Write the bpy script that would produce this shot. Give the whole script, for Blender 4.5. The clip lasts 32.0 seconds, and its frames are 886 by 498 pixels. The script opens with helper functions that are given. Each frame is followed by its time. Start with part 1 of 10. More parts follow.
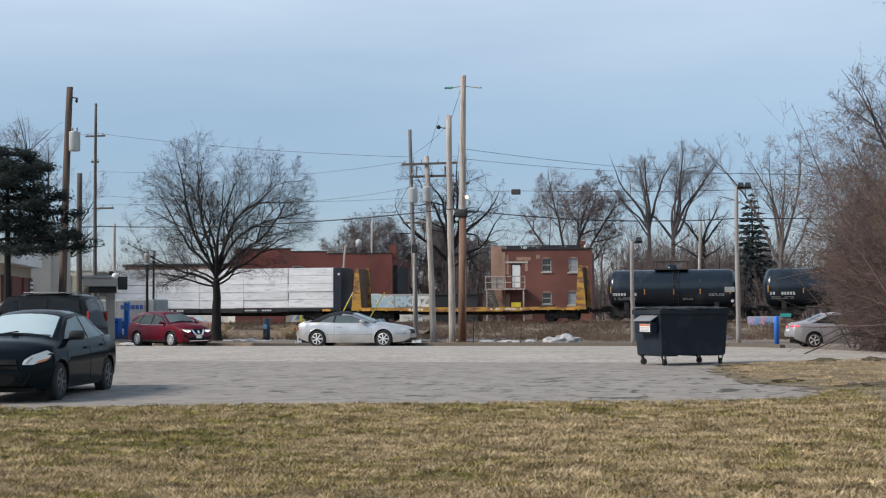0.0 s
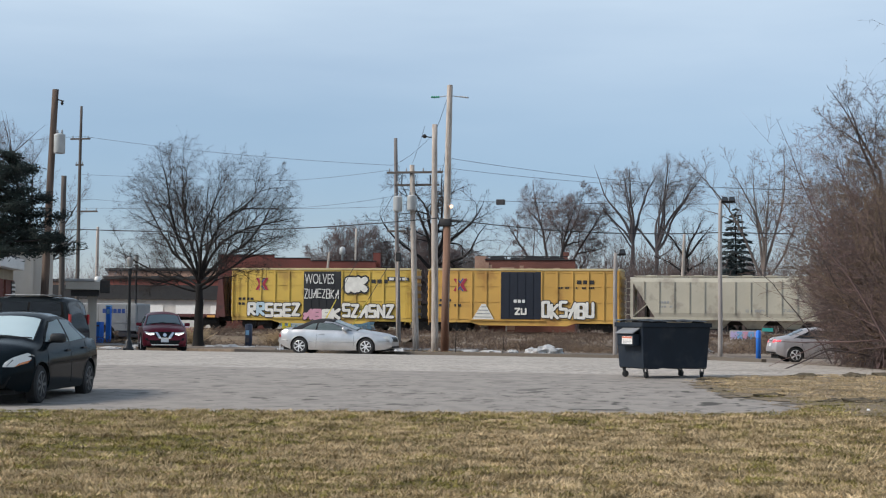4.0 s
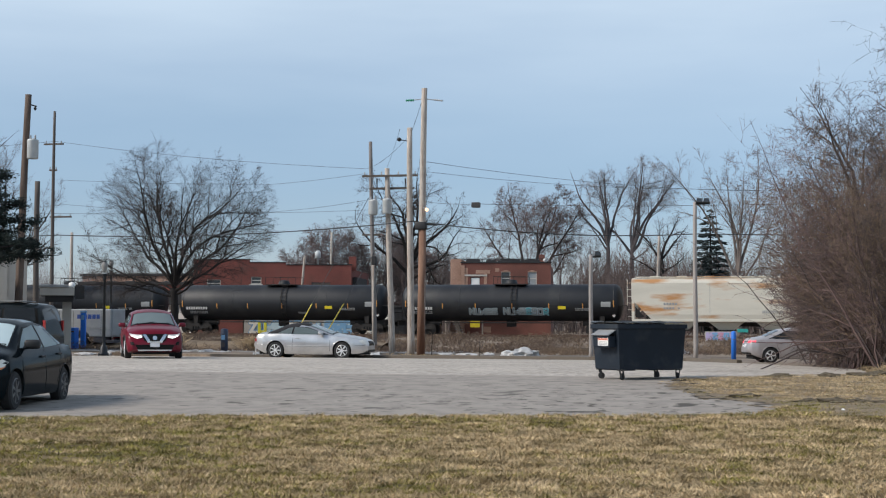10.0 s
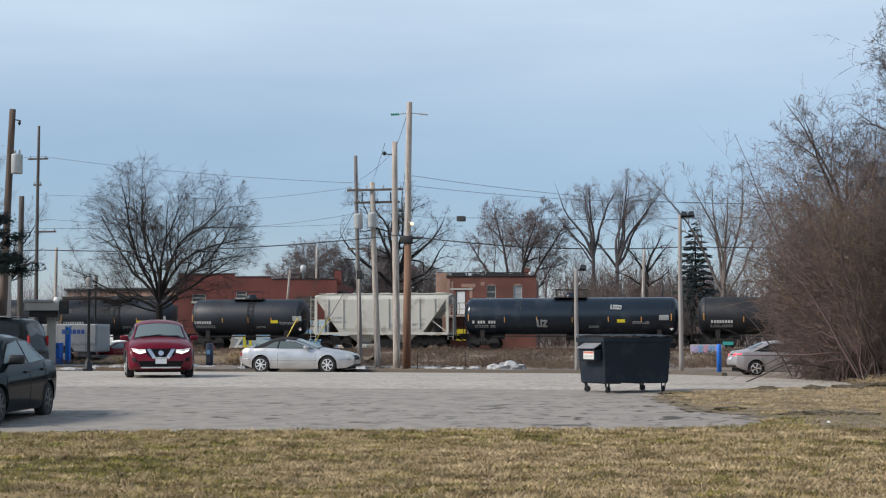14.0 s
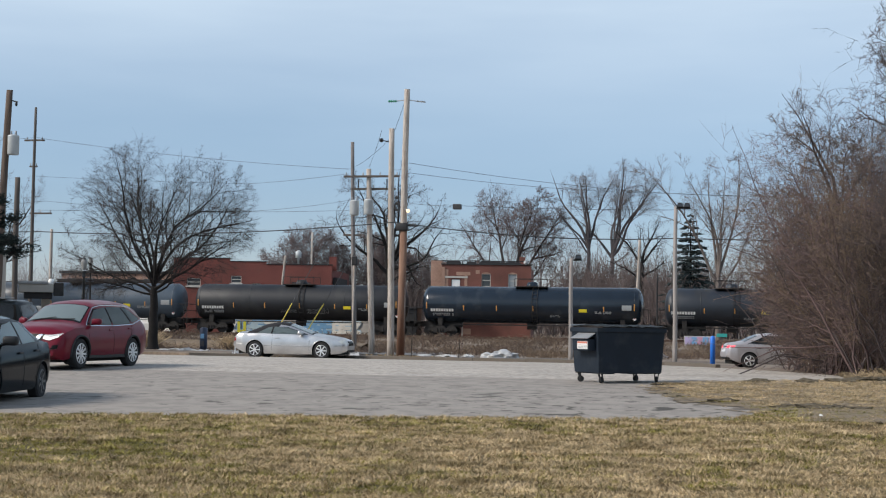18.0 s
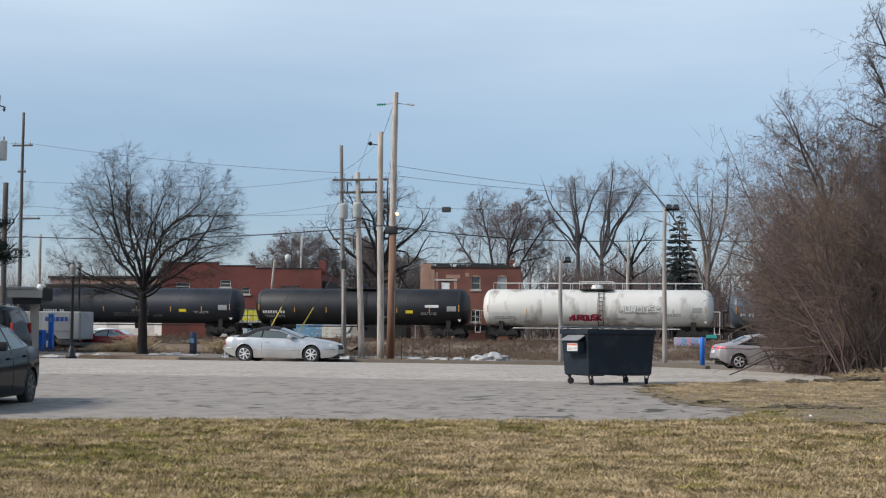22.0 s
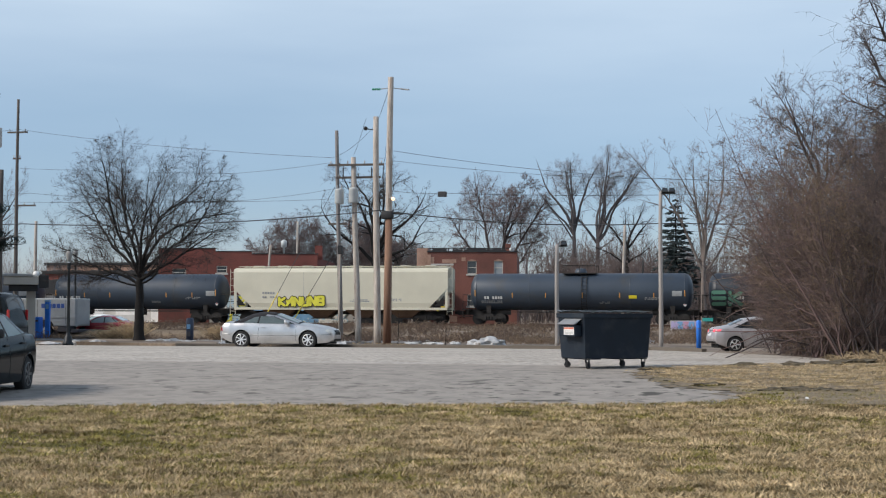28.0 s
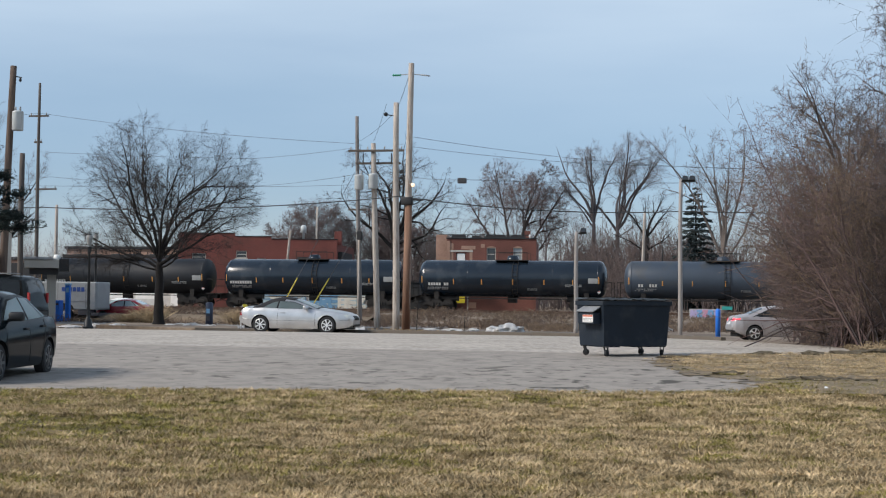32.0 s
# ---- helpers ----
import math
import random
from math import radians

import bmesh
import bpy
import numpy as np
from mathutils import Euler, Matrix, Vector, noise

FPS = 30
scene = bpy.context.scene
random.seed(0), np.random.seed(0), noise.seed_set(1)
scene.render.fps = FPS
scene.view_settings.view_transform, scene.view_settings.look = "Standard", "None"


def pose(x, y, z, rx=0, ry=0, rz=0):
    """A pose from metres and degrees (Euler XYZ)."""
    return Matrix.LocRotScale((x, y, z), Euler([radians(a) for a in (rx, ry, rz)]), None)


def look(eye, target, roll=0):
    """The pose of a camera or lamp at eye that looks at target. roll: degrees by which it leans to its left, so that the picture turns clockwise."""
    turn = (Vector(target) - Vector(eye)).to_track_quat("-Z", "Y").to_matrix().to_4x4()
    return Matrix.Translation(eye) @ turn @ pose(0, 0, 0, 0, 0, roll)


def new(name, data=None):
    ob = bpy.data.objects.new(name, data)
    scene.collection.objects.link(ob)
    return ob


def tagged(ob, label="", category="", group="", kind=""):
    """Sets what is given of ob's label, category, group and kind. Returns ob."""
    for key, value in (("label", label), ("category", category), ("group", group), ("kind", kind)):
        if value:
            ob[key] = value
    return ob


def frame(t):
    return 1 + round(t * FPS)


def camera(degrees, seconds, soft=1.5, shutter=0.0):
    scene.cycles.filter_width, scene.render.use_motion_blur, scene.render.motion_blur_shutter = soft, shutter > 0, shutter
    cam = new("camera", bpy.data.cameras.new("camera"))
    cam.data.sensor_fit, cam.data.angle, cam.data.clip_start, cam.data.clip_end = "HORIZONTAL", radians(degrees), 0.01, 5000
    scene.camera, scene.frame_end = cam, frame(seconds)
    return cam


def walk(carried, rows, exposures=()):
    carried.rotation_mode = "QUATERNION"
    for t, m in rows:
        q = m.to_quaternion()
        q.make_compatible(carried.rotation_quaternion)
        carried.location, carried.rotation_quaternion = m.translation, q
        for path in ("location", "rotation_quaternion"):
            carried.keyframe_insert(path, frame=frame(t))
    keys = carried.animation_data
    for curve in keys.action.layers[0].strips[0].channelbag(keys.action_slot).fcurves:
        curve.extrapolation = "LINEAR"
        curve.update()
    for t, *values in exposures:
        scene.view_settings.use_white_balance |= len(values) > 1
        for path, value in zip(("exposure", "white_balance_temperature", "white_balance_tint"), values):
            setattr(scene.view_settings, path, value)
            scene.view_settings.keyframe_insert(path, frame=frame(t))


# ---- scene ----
cam = camera(32.82, 32.0, soft=1.15)
EYE = 1.45
ROWS = [
    (0, 92.276, 0.345, 14.08), (0.5, 92.178, 0.424, 14.067), (1, 92.37, 0.266, 14.048),
    (1.5, 92.618, 0.009, 14.018), (2, 92.52, -0.153, 13.824), (2.5, 92.445, -0.489, 13.858),
    (4.5, 92.795, -0.705, 12.869), (5, 93.06, -0.952, 10.538), (5.5, 92.98, -0.926, 8.833),
    (6, 92.807, -0.9, 9.412), (6.5, 92.593, -0.644, 10.569), (7, 92.535, -0.476, 10.676),
    (7.5, 92.423, -0.086, 10.932), (8, 92.657, 0.021, 11.57), (8.5, 92.67, -0.269, 11.026),
    (9, 92.603, -0.3, 11.286), (9.5, 92.885, -0.179, 12.289), (10, 92.75, -0.176, 12.514),
    (10.5, 92.849, -0.28, 12.503), (11, 93.073, -0.142, 12.392), (11.5, 93.156, -0.158, 11.808),
    (12, 93.031, -0.074, 11.671), (12.5, 93.284, -0.113, 11.485), (13, 93.467, -0.088, 11.22),
    (13.5, 93.461, -0.056, 11.185), (14, 93.276, 0.022, 11.967), (14.5, 93.106, -0.14, 12.053),
    (16.5, 92.703, -0.4, 12.321), (17, 92.79, -0.418, 12.631), (17.5, 92.755, -0.574, 12.302),
    (18, 92.811, -0.847, 11.749), (18.5, 92.848, -0.84, 11.207), (19, 92.788, -0.861, 10.916),
    (19.5, 92.655, -0.863, 10.872), (20, 92.653, -0.736, 11.259), (20.5, 92.936, -0.68, 11.599),
    (21, 92.935, -0.467, 11.509), (21.5, 92.78, -0.434, 11.371), (22, 92.927, -0.492, 11.363),
    (22.5, 92.764, -0.502, 11.29), (23, 92.703, -0.356, 11.638), (23.5, 92.662, -0.306, 11.544),
    (24, 92.579, -0.276, 11.383), (24.5, 92.566, -0.204, 11.155), (25, 92.633, -0.167, 11.006),
    (25.5, 92.284, -0.269, 10.857), (27.5, 92.329, -0.126, 10.969), (28, 92.342, -0.159, 11.231),
    (28.5, 92.327, -0.267, 11.448), (29, 92.304, -0.268, 11.546), (29.5, 92.168, -0.217, 11.751),
    (30, 92.045, -0.441, 11.957), (30.5, 91.77, -0.757, 12.331), (31, 91.743, -0.821, 12.096),
    (31.5, 91.801, -0.783, 11.981), (32, 91.82, -0.61, 11.951),
]
walk(cam, [(t, pose(0, 0, EYE, rx, ry, rz)) for t, rx, ry, rz in ROWS])

# ---- world and light: hazy late-winter daylight ----
world = bpy.data.worlds.new("world")
scene.world = world
world.use_nodes = True
wt = world.node_tree
wt.nodes.clear()
w_out = wt.nodes.new("ShaderNodeOutputWorld")
w_bg = wt.nodes.new("ShaderNodeBackground")
w_sky = wt.nodes.new("ShaderNodeTexSky")
w_sky.sky_type = "NISHITA"
w_sky.sun_disc = False
w_sky.sun_elevation = radians(34)
w_sky.sun_rotation = radians(240)
w_sky.air_density = 1.0
w_sky.dust_density = 0.25
w_sky.ozone_density = 4.0
w_tc = wt.nodes.new("ShaderNodeTexCoord")
w_map = wt.nodes.new("ShaderNodeMapping")
w_map.inputs["Scale"].default_value = (1.6, 1.6, 9.0)
w_noise = wt.nodes.new("ShaderNodeTexNoise")
w_noise.inputs["Scale"].default_value = 1.4
w_noise.inputs["Detail"].default_value = 5.0
w_sep = wt.nodes.new("ShaderNodeSeparateXYZ")
w_el = wt.nodes.new("ShaderNodeMapRange")          # thin cloud veil thickens with height
w_el.interpolation_type = "SMOOTHSTEP"
w_el.inputs["From Min"].default_value = 0.05
w_el.inputs["From Max"].default_value = 0.26
w_el.inputs["To Min"].default_value = 0.14
w_el.inputs["To Max"].default_value = 0.85
w_nr = wt.nodes.new("ShaderNodeMapRange")
w_nr.inputs["From Min"].default_value = 0.32
w_nr.inputs["From Max"].default_value = 0.68
w_nr.inputs["To Min"].default_value = 0.72
w_nr.inputs["To Max"].default_value = 1.12
w_mul = wt.nodes.new("ShaderNodeMath")
w_mul.operation = "MULTIPLY"
w_mul.use_clamp = True
w_str = wt.nodes.new("ShaderNodeMixRGB")           # clear sky brought to working strength
w_str.blend_type = "MULTIPLY"
w_str.inputs["Fac"].default_value = 1.0
SKY = 0.0635
w_str.inputs["Color2"].default_value = (SKY * 0.97, SKY * 1.02, SKY * 1.13, 1)
w_hz = wt.nodes.new("ShaderNodeMapRange")            # bluer haze low over the horizon
w_hz.inputs["From Min"].default_value = 0.02
w_hz.inputs["From Max"].default_value = 0.14
w_tint = wt.nodes.new("ShaderNodeMixRGB")
w_tint.inputs["Color1"].default_value = (SKY * 0.99, SKY * 1.01, SKY * 1.24, 1)
w_tint.inputs["Color2"].default_value = (SKY * 0.93, SKY * 1.03, SKY * 1.14, 1)
w_mix = wt.nodes.new("ShaderNodeMixRGB")
w_mix.inputs["Color2"].default_value = (0.505, 0.605, 0.70, 1)
wt.links.new(w_tc.outputs["Generated"], w_map.inputs["Vector"])
wt.links.new(w_map.outputs["Vector"], w_noise.inputs["Vector"])
wt.links.new(w_tc.outputs["Generated"], w_sep.inputs["Vector"])
wt.links.new(w_sep.outputs["Z"], w_el.inputs["Value"])
wt.links.new(w_sep.outputs["Z"], w_hz.inputs["Value"])
wt.links.new(w_hz.outputs["Result"], w_tint.inputs["Fac"])
wt.links.new(w_tint.outputs["Color"], w_str.inputs["Color2"])
wt.links.new(w_noise.outputs["Fac"], w_nr.inputs["Value"])
wt.links.new(w_el.outputs["Result"], w_mul.inputs[0])
wt.links.new(w_nr.outputs["Result"], w_mul.inputs[1])
wt.links.new(w_sky.outputs["Color"], w_str.inputs["Color1"])
wt.links.new(w_str.outputs["Color"], w_mix.inputs["Color1"])
w_zen = wt.nodes.new("ShaderNodeMapRange")          # the veil thins out again towards the zenith
w_zen.interpolation_type = "SMOOTHSTEP"
w_zen.inputs["From Min"].default_value = 0.35
w_zen.inputs["From Max"].default_value = 0.8
w_zen.inputs["To Min"].default_value = 1.0
w_zen.inputs["To Max"].default_value = 0.35
w_mul2 = wt.nodes.new("ShaderNodeMath")
w_mul2.operation = "MULTIPLY"
wt.links.new(w_sep.outputs["Z"], w_zen.inputs["Value"])
wt.links.new(w_mul.outputs["Value"], w_mul2.inputs[0])
wt.links.new(w_zen.outputs["Result"], w_mul2.inputs[1])
wt.links.new(w_mix.outputs["Color"], w_bg.inputs["Color"])
wt.links.new(w_mul2.outputs["Value"], w_mix.inputs["Fac"])
wt.links.new(w_bg.outputs["Background"], w_out.inputs["Surface"])

sun_lamp = bpy.data.lights.new("sun", "SUN")
sun_lamp.energy = 2.6
sun_lamp.angle = radians(18)
sun_lamp.color = (1.0, 0.92, 0.83)
sun = new("sun", sun_lamp)
sun.matrix_world = look((-42, -24, 36), (0, 0, 0))
scene.view_settings.exposure = 0.5

# ---- materials ----
def mat(name, col, rough=0.6, metal=0.0, var=0.12, scale=2.0, fine=0.06, fscale=40.0, bump=0.0, bscale=60.0,
        coat=0.0, second=None, amount=0.0, sscale=1.0, island=0.0, rnd=0.0, stretch=(1, 1, 1), spec=0.5):
    """Principled surface with broad and fine colour variation, an optional second colour in patches, and relief."""
    m = bpy.data.materials.new(name)
    m.use_nodes = True
    nt = m.node_tree
    bs = nt.nodes["Principled BSDF"]
    bs.inputs["Roughness"].default_value = rough
    bs.inputs["Metallic"].default_value = metal
    bs.inputs["Coat Weight"].default_value = coat
    bs.inputs["Coat Roughness"].default_value = 0.08
    bs.inputs["Specular IOR Level"].default_value = spec
    tc = nt.nodes.new("ShaderNodeTexCoord")
    mp = nt.nodes.new("ShaderNodeMapping")
    mp.inputs["Scale"].default_value = stretch
    nt.links.new(tc.outputs["Object"], mp.inputs["Vector"])

    def noise_fac(s, detail=4.0):
        n = nt.nodes.new("ShaderNodeTexNoise")
        n.inputs["Scale"].default_value = s
        n.inputs["Detail"].default_value = detail
        nt.links.new(mp.outputs["Vector"], n.inputs["Vector"])
        return n.outputs["Fac"]

    def ramp(fac, a, b, lo, hi):
        r = nt.nodes.new("ShaderNodeMapRange")
        r.inputs["From Min"].default_value = a
        r.inputs["From Max"].default_value = b
        r.inputs["To Min"].default_value = lo
        r.inputs["To Max"].default_value = hi
        nt.links.new(fac, r.inputs["Value"])
        return r.outputs["Result"]

    def times(x, y):
        k = nt.nodes.new("ShaderNodeMath")
        k.operation = "MULTIPLY"
        nt.links.new(x, k.inputs[0])
        nt.links.new(y, k.inputs[1])
        return k.outputs["Value"]
    gain = times(ramp(noise_fac(scale), 0.3, 0.7, 1 - var, 1 + var), ramp(noise_fac(fscale), 0.3, 0.7, 1 - fine, 1 + fine))
    if island:
        ge = nt.nodes.new("ShaderNodeNewGeometry")
        gain = times(gain, ramp(ge.outputs["Random Per Island"], 0, 1, 1 - island, 1 + island))
    if rnd:
        oi = nt.nodes.new("ShaderNodeObjectInfo")
        gain = times(gain, ramp(oi.outputs["Random"], 0, 1, 1 - rnd, 1 + rnd))
    base = nt.nodes.new("ShaderNodeRGB")
    base.outputs[0].default_value = (*col, 1)
    c = base.outputs[0]
    if second:
        mx = nt.nodes.new("ShaderNodeMixRGB")
        nt.links.new(ramp(noise_fac(sscale, 6.0), 0.62 - 0.3 * amount, 0.72 - 0.2 * amount, 0, 1), mx.inputs["Fac"])
        nt.links.new(c, mx.inputs["Color1"])
        mx.inputs["Color2"].default_value = (*second, 1)
        c = mx.outputs["Color"]
    vm = nt.nodes.new("ShaderNodeVectorMath")
    vm.operation = "SCALE"
    nt.links.new(c, vm.inputs[0])
    nt.links.new(gain, vm.inputs["Scale"])
    nt.links.new(vm.outputs["Vector"], bs.inputs["Base Color"])
    if bump:
        bp = nt.nodes.new("ShaderNodeBump")
        bp.inputs["Strength"].default_value = bump
        bp.inputs["Distance"].default_value = 0.02
        nt.links.new(noise_fac(bscale), bp.inputs["Height"])
        nt.links.new(bp.outputs["Normal"], bs.inputs["Normal"])
    return m


def glow(name, col, strength):
    m = bpy.data.materials.new(name)
    m.use_nodes = True
    bs = m.node_tree.nodes["Principled BSDF"]
    bs.inputs["Base Color"].default_value = (*col, 1)
    bs.inputs["Emission Color"].default_value = (*col, 1)
    bs.inputs["Emission Strength"].default_value = strength
    return m


def glass(name, col, rough=0.05):
    return mat(name, col, rough, var=0.03, fine=0.0, spec=0.7)


M = {}
M["rubber"] = mat("rubber", (0.018, 0.018, 0.019), 0.85)
M["black"] = mat("black_plastic", (0.015, 0.015, 0.016), 0.55)
M["grille"] = mat("grille_black", (0.004, 0.004, 0.0045), 0.45, spec=0.2)
M["navy"] = mat("navy_panel", (0.007, 0.011, 0.022), 0.5, var=0.2)
M["dark"] = mat("dark_underside", (0.01, 0.01, 0.01), 0.9)
M["chrome"] = mat("chrome", (0.72, 0.73, 0.75), 0.18, 1.0)
M["alloy"] = mat("alloy", (0.68, 0.69, 0.70), 0.38, 0.45)
# grey-teal base of these three stands in for reflected sky and light seen through
M["car_glass"] = glass("car_glass", (0.15, 0.185, 0.185), 0.05)
M["grey_sky_glass"] = glass("grey_sky_glass", (0.20, 0.25, 0.255), 0.05)
M["pale_sky_glass"] = glass("pale_sky_glass", (0.48, 0.59, 0.605), 0.05)
M["tint_glass"] = glass("tinted_glass", (0.012, 0.014, 0.016), 0.06)
M["shade_glass"] = glass("shaded_glass", (0.05, 0.055, 0.06), 0.06)
M["cover"] = mat("wheel_cover", (0.10, 0.105, 0.11), 0.4, 0.5)
M["lamp_clear"] = mat("lamp_clear", (0.72, 0.72, 0.68), 0.15, coat=0.6)
M["lamp_red"] = mat("lamp_red", (0.34, 0.012, 0.014), 0.2, coat=0.6)
M["lamp_amber"] = mat("lamp_amber", (0.65, 0.2, 0.04), 0.2, coat=0.6)
M["beam"] = glow("headlamp_lit", (1.0, 0.97, 0.9), 1.3)
M["tail_lit"] = glow("tail_lit", (1.0, 0.06, 0.09), 0.7)
M["plate"] = mat("plate_white", (0.75, 0.76, 0.78), 0.5)
M["bar_dark"] = mat("bar_dark", (0.05, 0.05, 0.06), 0.6)
M["paint_dark"] = mat("paint_charcoal", (0.006, 0.0098, 0.0125), 0.12, 0.0, spec=0.06)
M["paint_red"] = mat("paint_red", (0.135, 0.004, 0.016), 0.28, 0.0, spec=0.3)
M["paint_silver"] = mat("paint_silver", (0.585, 0.58, 0.58), 0.30, 0.75, spec=0.5)
M["paint_grey"] = mat("paint_warm_grey", (0.42, 0.40, 0.41), 0.34, 0.4)
M["paint_maroon"] = mat("paint_maroon", (0.26, 0.02, 0.03), 0.35, 0.2, coat=0.7)
M["paint_van"] = mat("paint_van", (0.007, 0.010, 0.012), 0.2, 0.0, spec=0.2)
M["soft_top"] = mat("soft_top", (0.014, 0.014, 0.017), 0.9)
M["dumpster"] = mat("dumpster_paint", (0.009, 0.016, 0.0265), 0.6, 0.0, spec=.3, var=0.2, scale=1.5, second=(0.022, 0.028, 0.036), amount=0.25, sscale=2.0, bump=0.15, bscale=12)
M["lid"] = mat("lid_plastic", (0.02, 0.023, 0.026), 0.4, var=0.2)
M["sticker"] = mat("sticker_white", (0.75, 0.73, 0.70), 0.5)
M["sticker_red"] = mat("sticker_red", (0.55, 0.16, 0.10), 0.5)
M["asphalt"] = None
M["concrete"] = mat("concrete", (0.40, 0.385, 0.36), 0.9, var=0.15, scale=0.8, bump=0.2)
M["lane"] = mat("lane_grey", (0.22, 0.205, 0.19), 0.92, var=0.2, scale=0.4, bump=0.2)
M["kerb"] = mat("kerb_concrete", (0.12, 0.10, 0.08), 0.92, var=0.15, scale=0.7, bump=0.2, rnd=0.03)
M["wood_pole"] = mat("pole_wood", (0.42, 0.37, 0.325), 0.85, var=0.22, scale=1.2, fine=0.24, fscale=9, stretch=(6, 6, 0.5), second=(0.26, 0.205, 0.165), amount=.3, sscale=1.6, bump=0.4, bscale=12)
M["wood_pole_brown"] = mat("pole_wood_brown", (0.22, 0.125, 0.082), 0.85, var=0.25, scale=1.0, fine=0.18, fscale=22, stretch=(6, 6, 0.5), second=(0.15, 0.07, 0.042), amount=0.6, sscale=0.6, bump=0.3, bscale=30)
M["wood_umber"] = mat("pole_wood_umber", (0.12, 0.085, 0.066), 0.9, var=0.3, scale=1.0, fine=0.2, fscale=22, stretch=(6, 6, 0.5), second=(0.06, 0.045, 0.04), amount=0.4, sscale=0.6, bump=0.3, bscale=30)
M["wood_grey"] = mat("pole_wood_grey", (0.185, 0.168, 0.158), 0.9, var=0.25, scale=1.0, fine=0.2, fscale=22, stretch=(6, 6, 0.5), bump=0.3, bscale=30)
M["wood_dark"] = mat("pole_wood_dark", (0.10, 0.085, 0.075), 0.9, var=0.2, stretch=(6, 6, 0.5))
M["steel_grey"] = mat("steel_grey", (0.34, 0.345, 0.35), 0.5, 0.5, var=0.15)
M["mast"] = mat("mast_weathered", (0.33, 0.30, 0.28), 0.7, 0.1, var=0.15, scale=1.0, stretch=(4, 4, .6))
M["transformer"] = mat("transformer_grey", (0.48, 0.50, 0.50), 0.45, 0.1)
M["wire"] = mat("wire", (0.045, 0.045, 0.048), 0.7)
M["insulator"] = mat("insulator_green", (0.04, 0.26, 0.16), 0.3)
M["blue_post"] = mat("blue_post", (0.02, 0.17, 0.66), 0.45, var=0.1)
M["navy_post"] = mat("navy_post", (0.03, 0.045, 0.085), 0.5)
M["lamp_black"] = mat("lamp_black", (0.014, 0.016, 0.018), 0.45)
M["globe"] = mat("lamp_globe", (0.27, 0.265, 0.25), 0.3)
M["bark"] = mat("bark", (0.0132, 0.0111, 0.0105), 0.95, var=0.25, scale=3, fine=0.2, fscale=30)
M["thicket_bark"] = mat("thicket_bark", (0.086, 0.068, 0.066), 0.95, var=0.2, scale=0.6, island=0.25)
M["twig_dark"] = mat("twig_dark", (0.045, 0.036, 0.033), 0.95, var=0.2, scale=1.0, island=0.2)
# bark of the farther trees, lightened in colour to imitate aerial haze
M["bark_far_haze"] = mat("bark_far_haze", (0.122, 0.099, 0.093), 0.95, var=0.2, scale=0.6, island=0.15)
M["bark_pale"] = mat("bark_pale", (0.15, 0.125, 0.112), 0.95, var=0.2, scale=0.6, island=0.15)
M["twig_red"] = mat("twig_reddish", (0.142, 0.096, 0.090), 0.95, var=0.22, scale=0.5, island=0.3)
M["scrub"] = mat("scrub_twigs", (0.105, 0.080, 0.074), 0.95, var=0.2, scale=0.3, island=0.2)
M["bark_mid"] = mat("bark_mid", (0.06, 0.048, 0.046), 0.95, var=0.2, scale=0.6, island=0.12)
M["twig_mauve"] = mat("twig_mauve", (0.125, 0.092, 0.090), 0.95, var=0.2, scale=0.5, island=0.2)
# greyed bark and twigs: the haze of the distance is mixed into their colour
M["bark_thin_haze"] = mat("bark_thin_haze", (0.105, 0.092, 0.093), 0.95, var=0.2, scale=0.6, island=0.12)
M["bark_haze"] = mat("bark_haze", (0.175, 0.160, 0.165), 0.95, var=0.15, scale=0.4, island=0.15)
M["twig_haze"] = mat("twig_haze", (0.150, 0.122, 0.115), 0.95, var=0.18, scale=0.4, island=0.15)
M["twig_grey"] = mat("twig_grey", (0.105, 0.088, 0.082), 0.95, var=0.18, scale=0.6, island=0.2)
M["twig_tan"] = mat("twig_tan", (0.16, 0.115, 0.08), 0.95, var=0.2, scale=0.5, island=0.3)
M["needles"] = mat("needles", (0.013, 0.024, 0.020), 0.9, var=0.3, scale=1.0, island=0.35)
# far copy of the needles, with distance haze painted in as paler blue
M["needles_far_haze"] = mat("needles_far_haze", (0.030, 0.044, 0.046), 0.9, var=0.3, scale=1.0, island=0.3)
M["straw_tall"] = mat("straw_tall", (0.40, 0.30, 0.185), 0.95, var=0.25, scale=0.5, island=0.3)
M["drygrass"] = mat("dry_grass", (0.30, 0.225, 0.135), 0.95, var=0.3, scale=0.5, island=0.35)
M["verge_grass"] = mat("verge_grass", (0.175, 0.125, 0.085), 0.95, var=0.35, scale=0.5, island=0.4)
M["brush"] = mat("dry_brush", (0.115, 0.08, 0.06), 0.95, var=0.3, scale=0.3, island=0.4)
M["snow"] = mat("old_snow", (0.5, 0.5, 0.5), 0.8, var=0.18, scale=2.5, second=(0.28, 0.26, 0.24), amount=0.35, sscale=3, bump=0.4, bscale=15)
M["litter"] = mat("litter", (0.75, 0.75, 0.74), 0.6)
M["brick"] = mat("brick_red", (0.165, 0.052, 0.042), 0.9, var=0.2, scale=0.35, fine=0.2, fscale=14, second=(0.13, 0.05, 0.04), amount=0.35, sscale=0.6, bump=0.2, bscale=25)
M["brick_b"] = mat("brick_brown", (0.172, 0.068, 0.052), 0.9, var=0.2, scale=0.4, fine=0.2, fscale=14, second=(0.14, 0.06, 0.046), amount=0.35, sscale=0.7, bump=0.2, bscale=25)
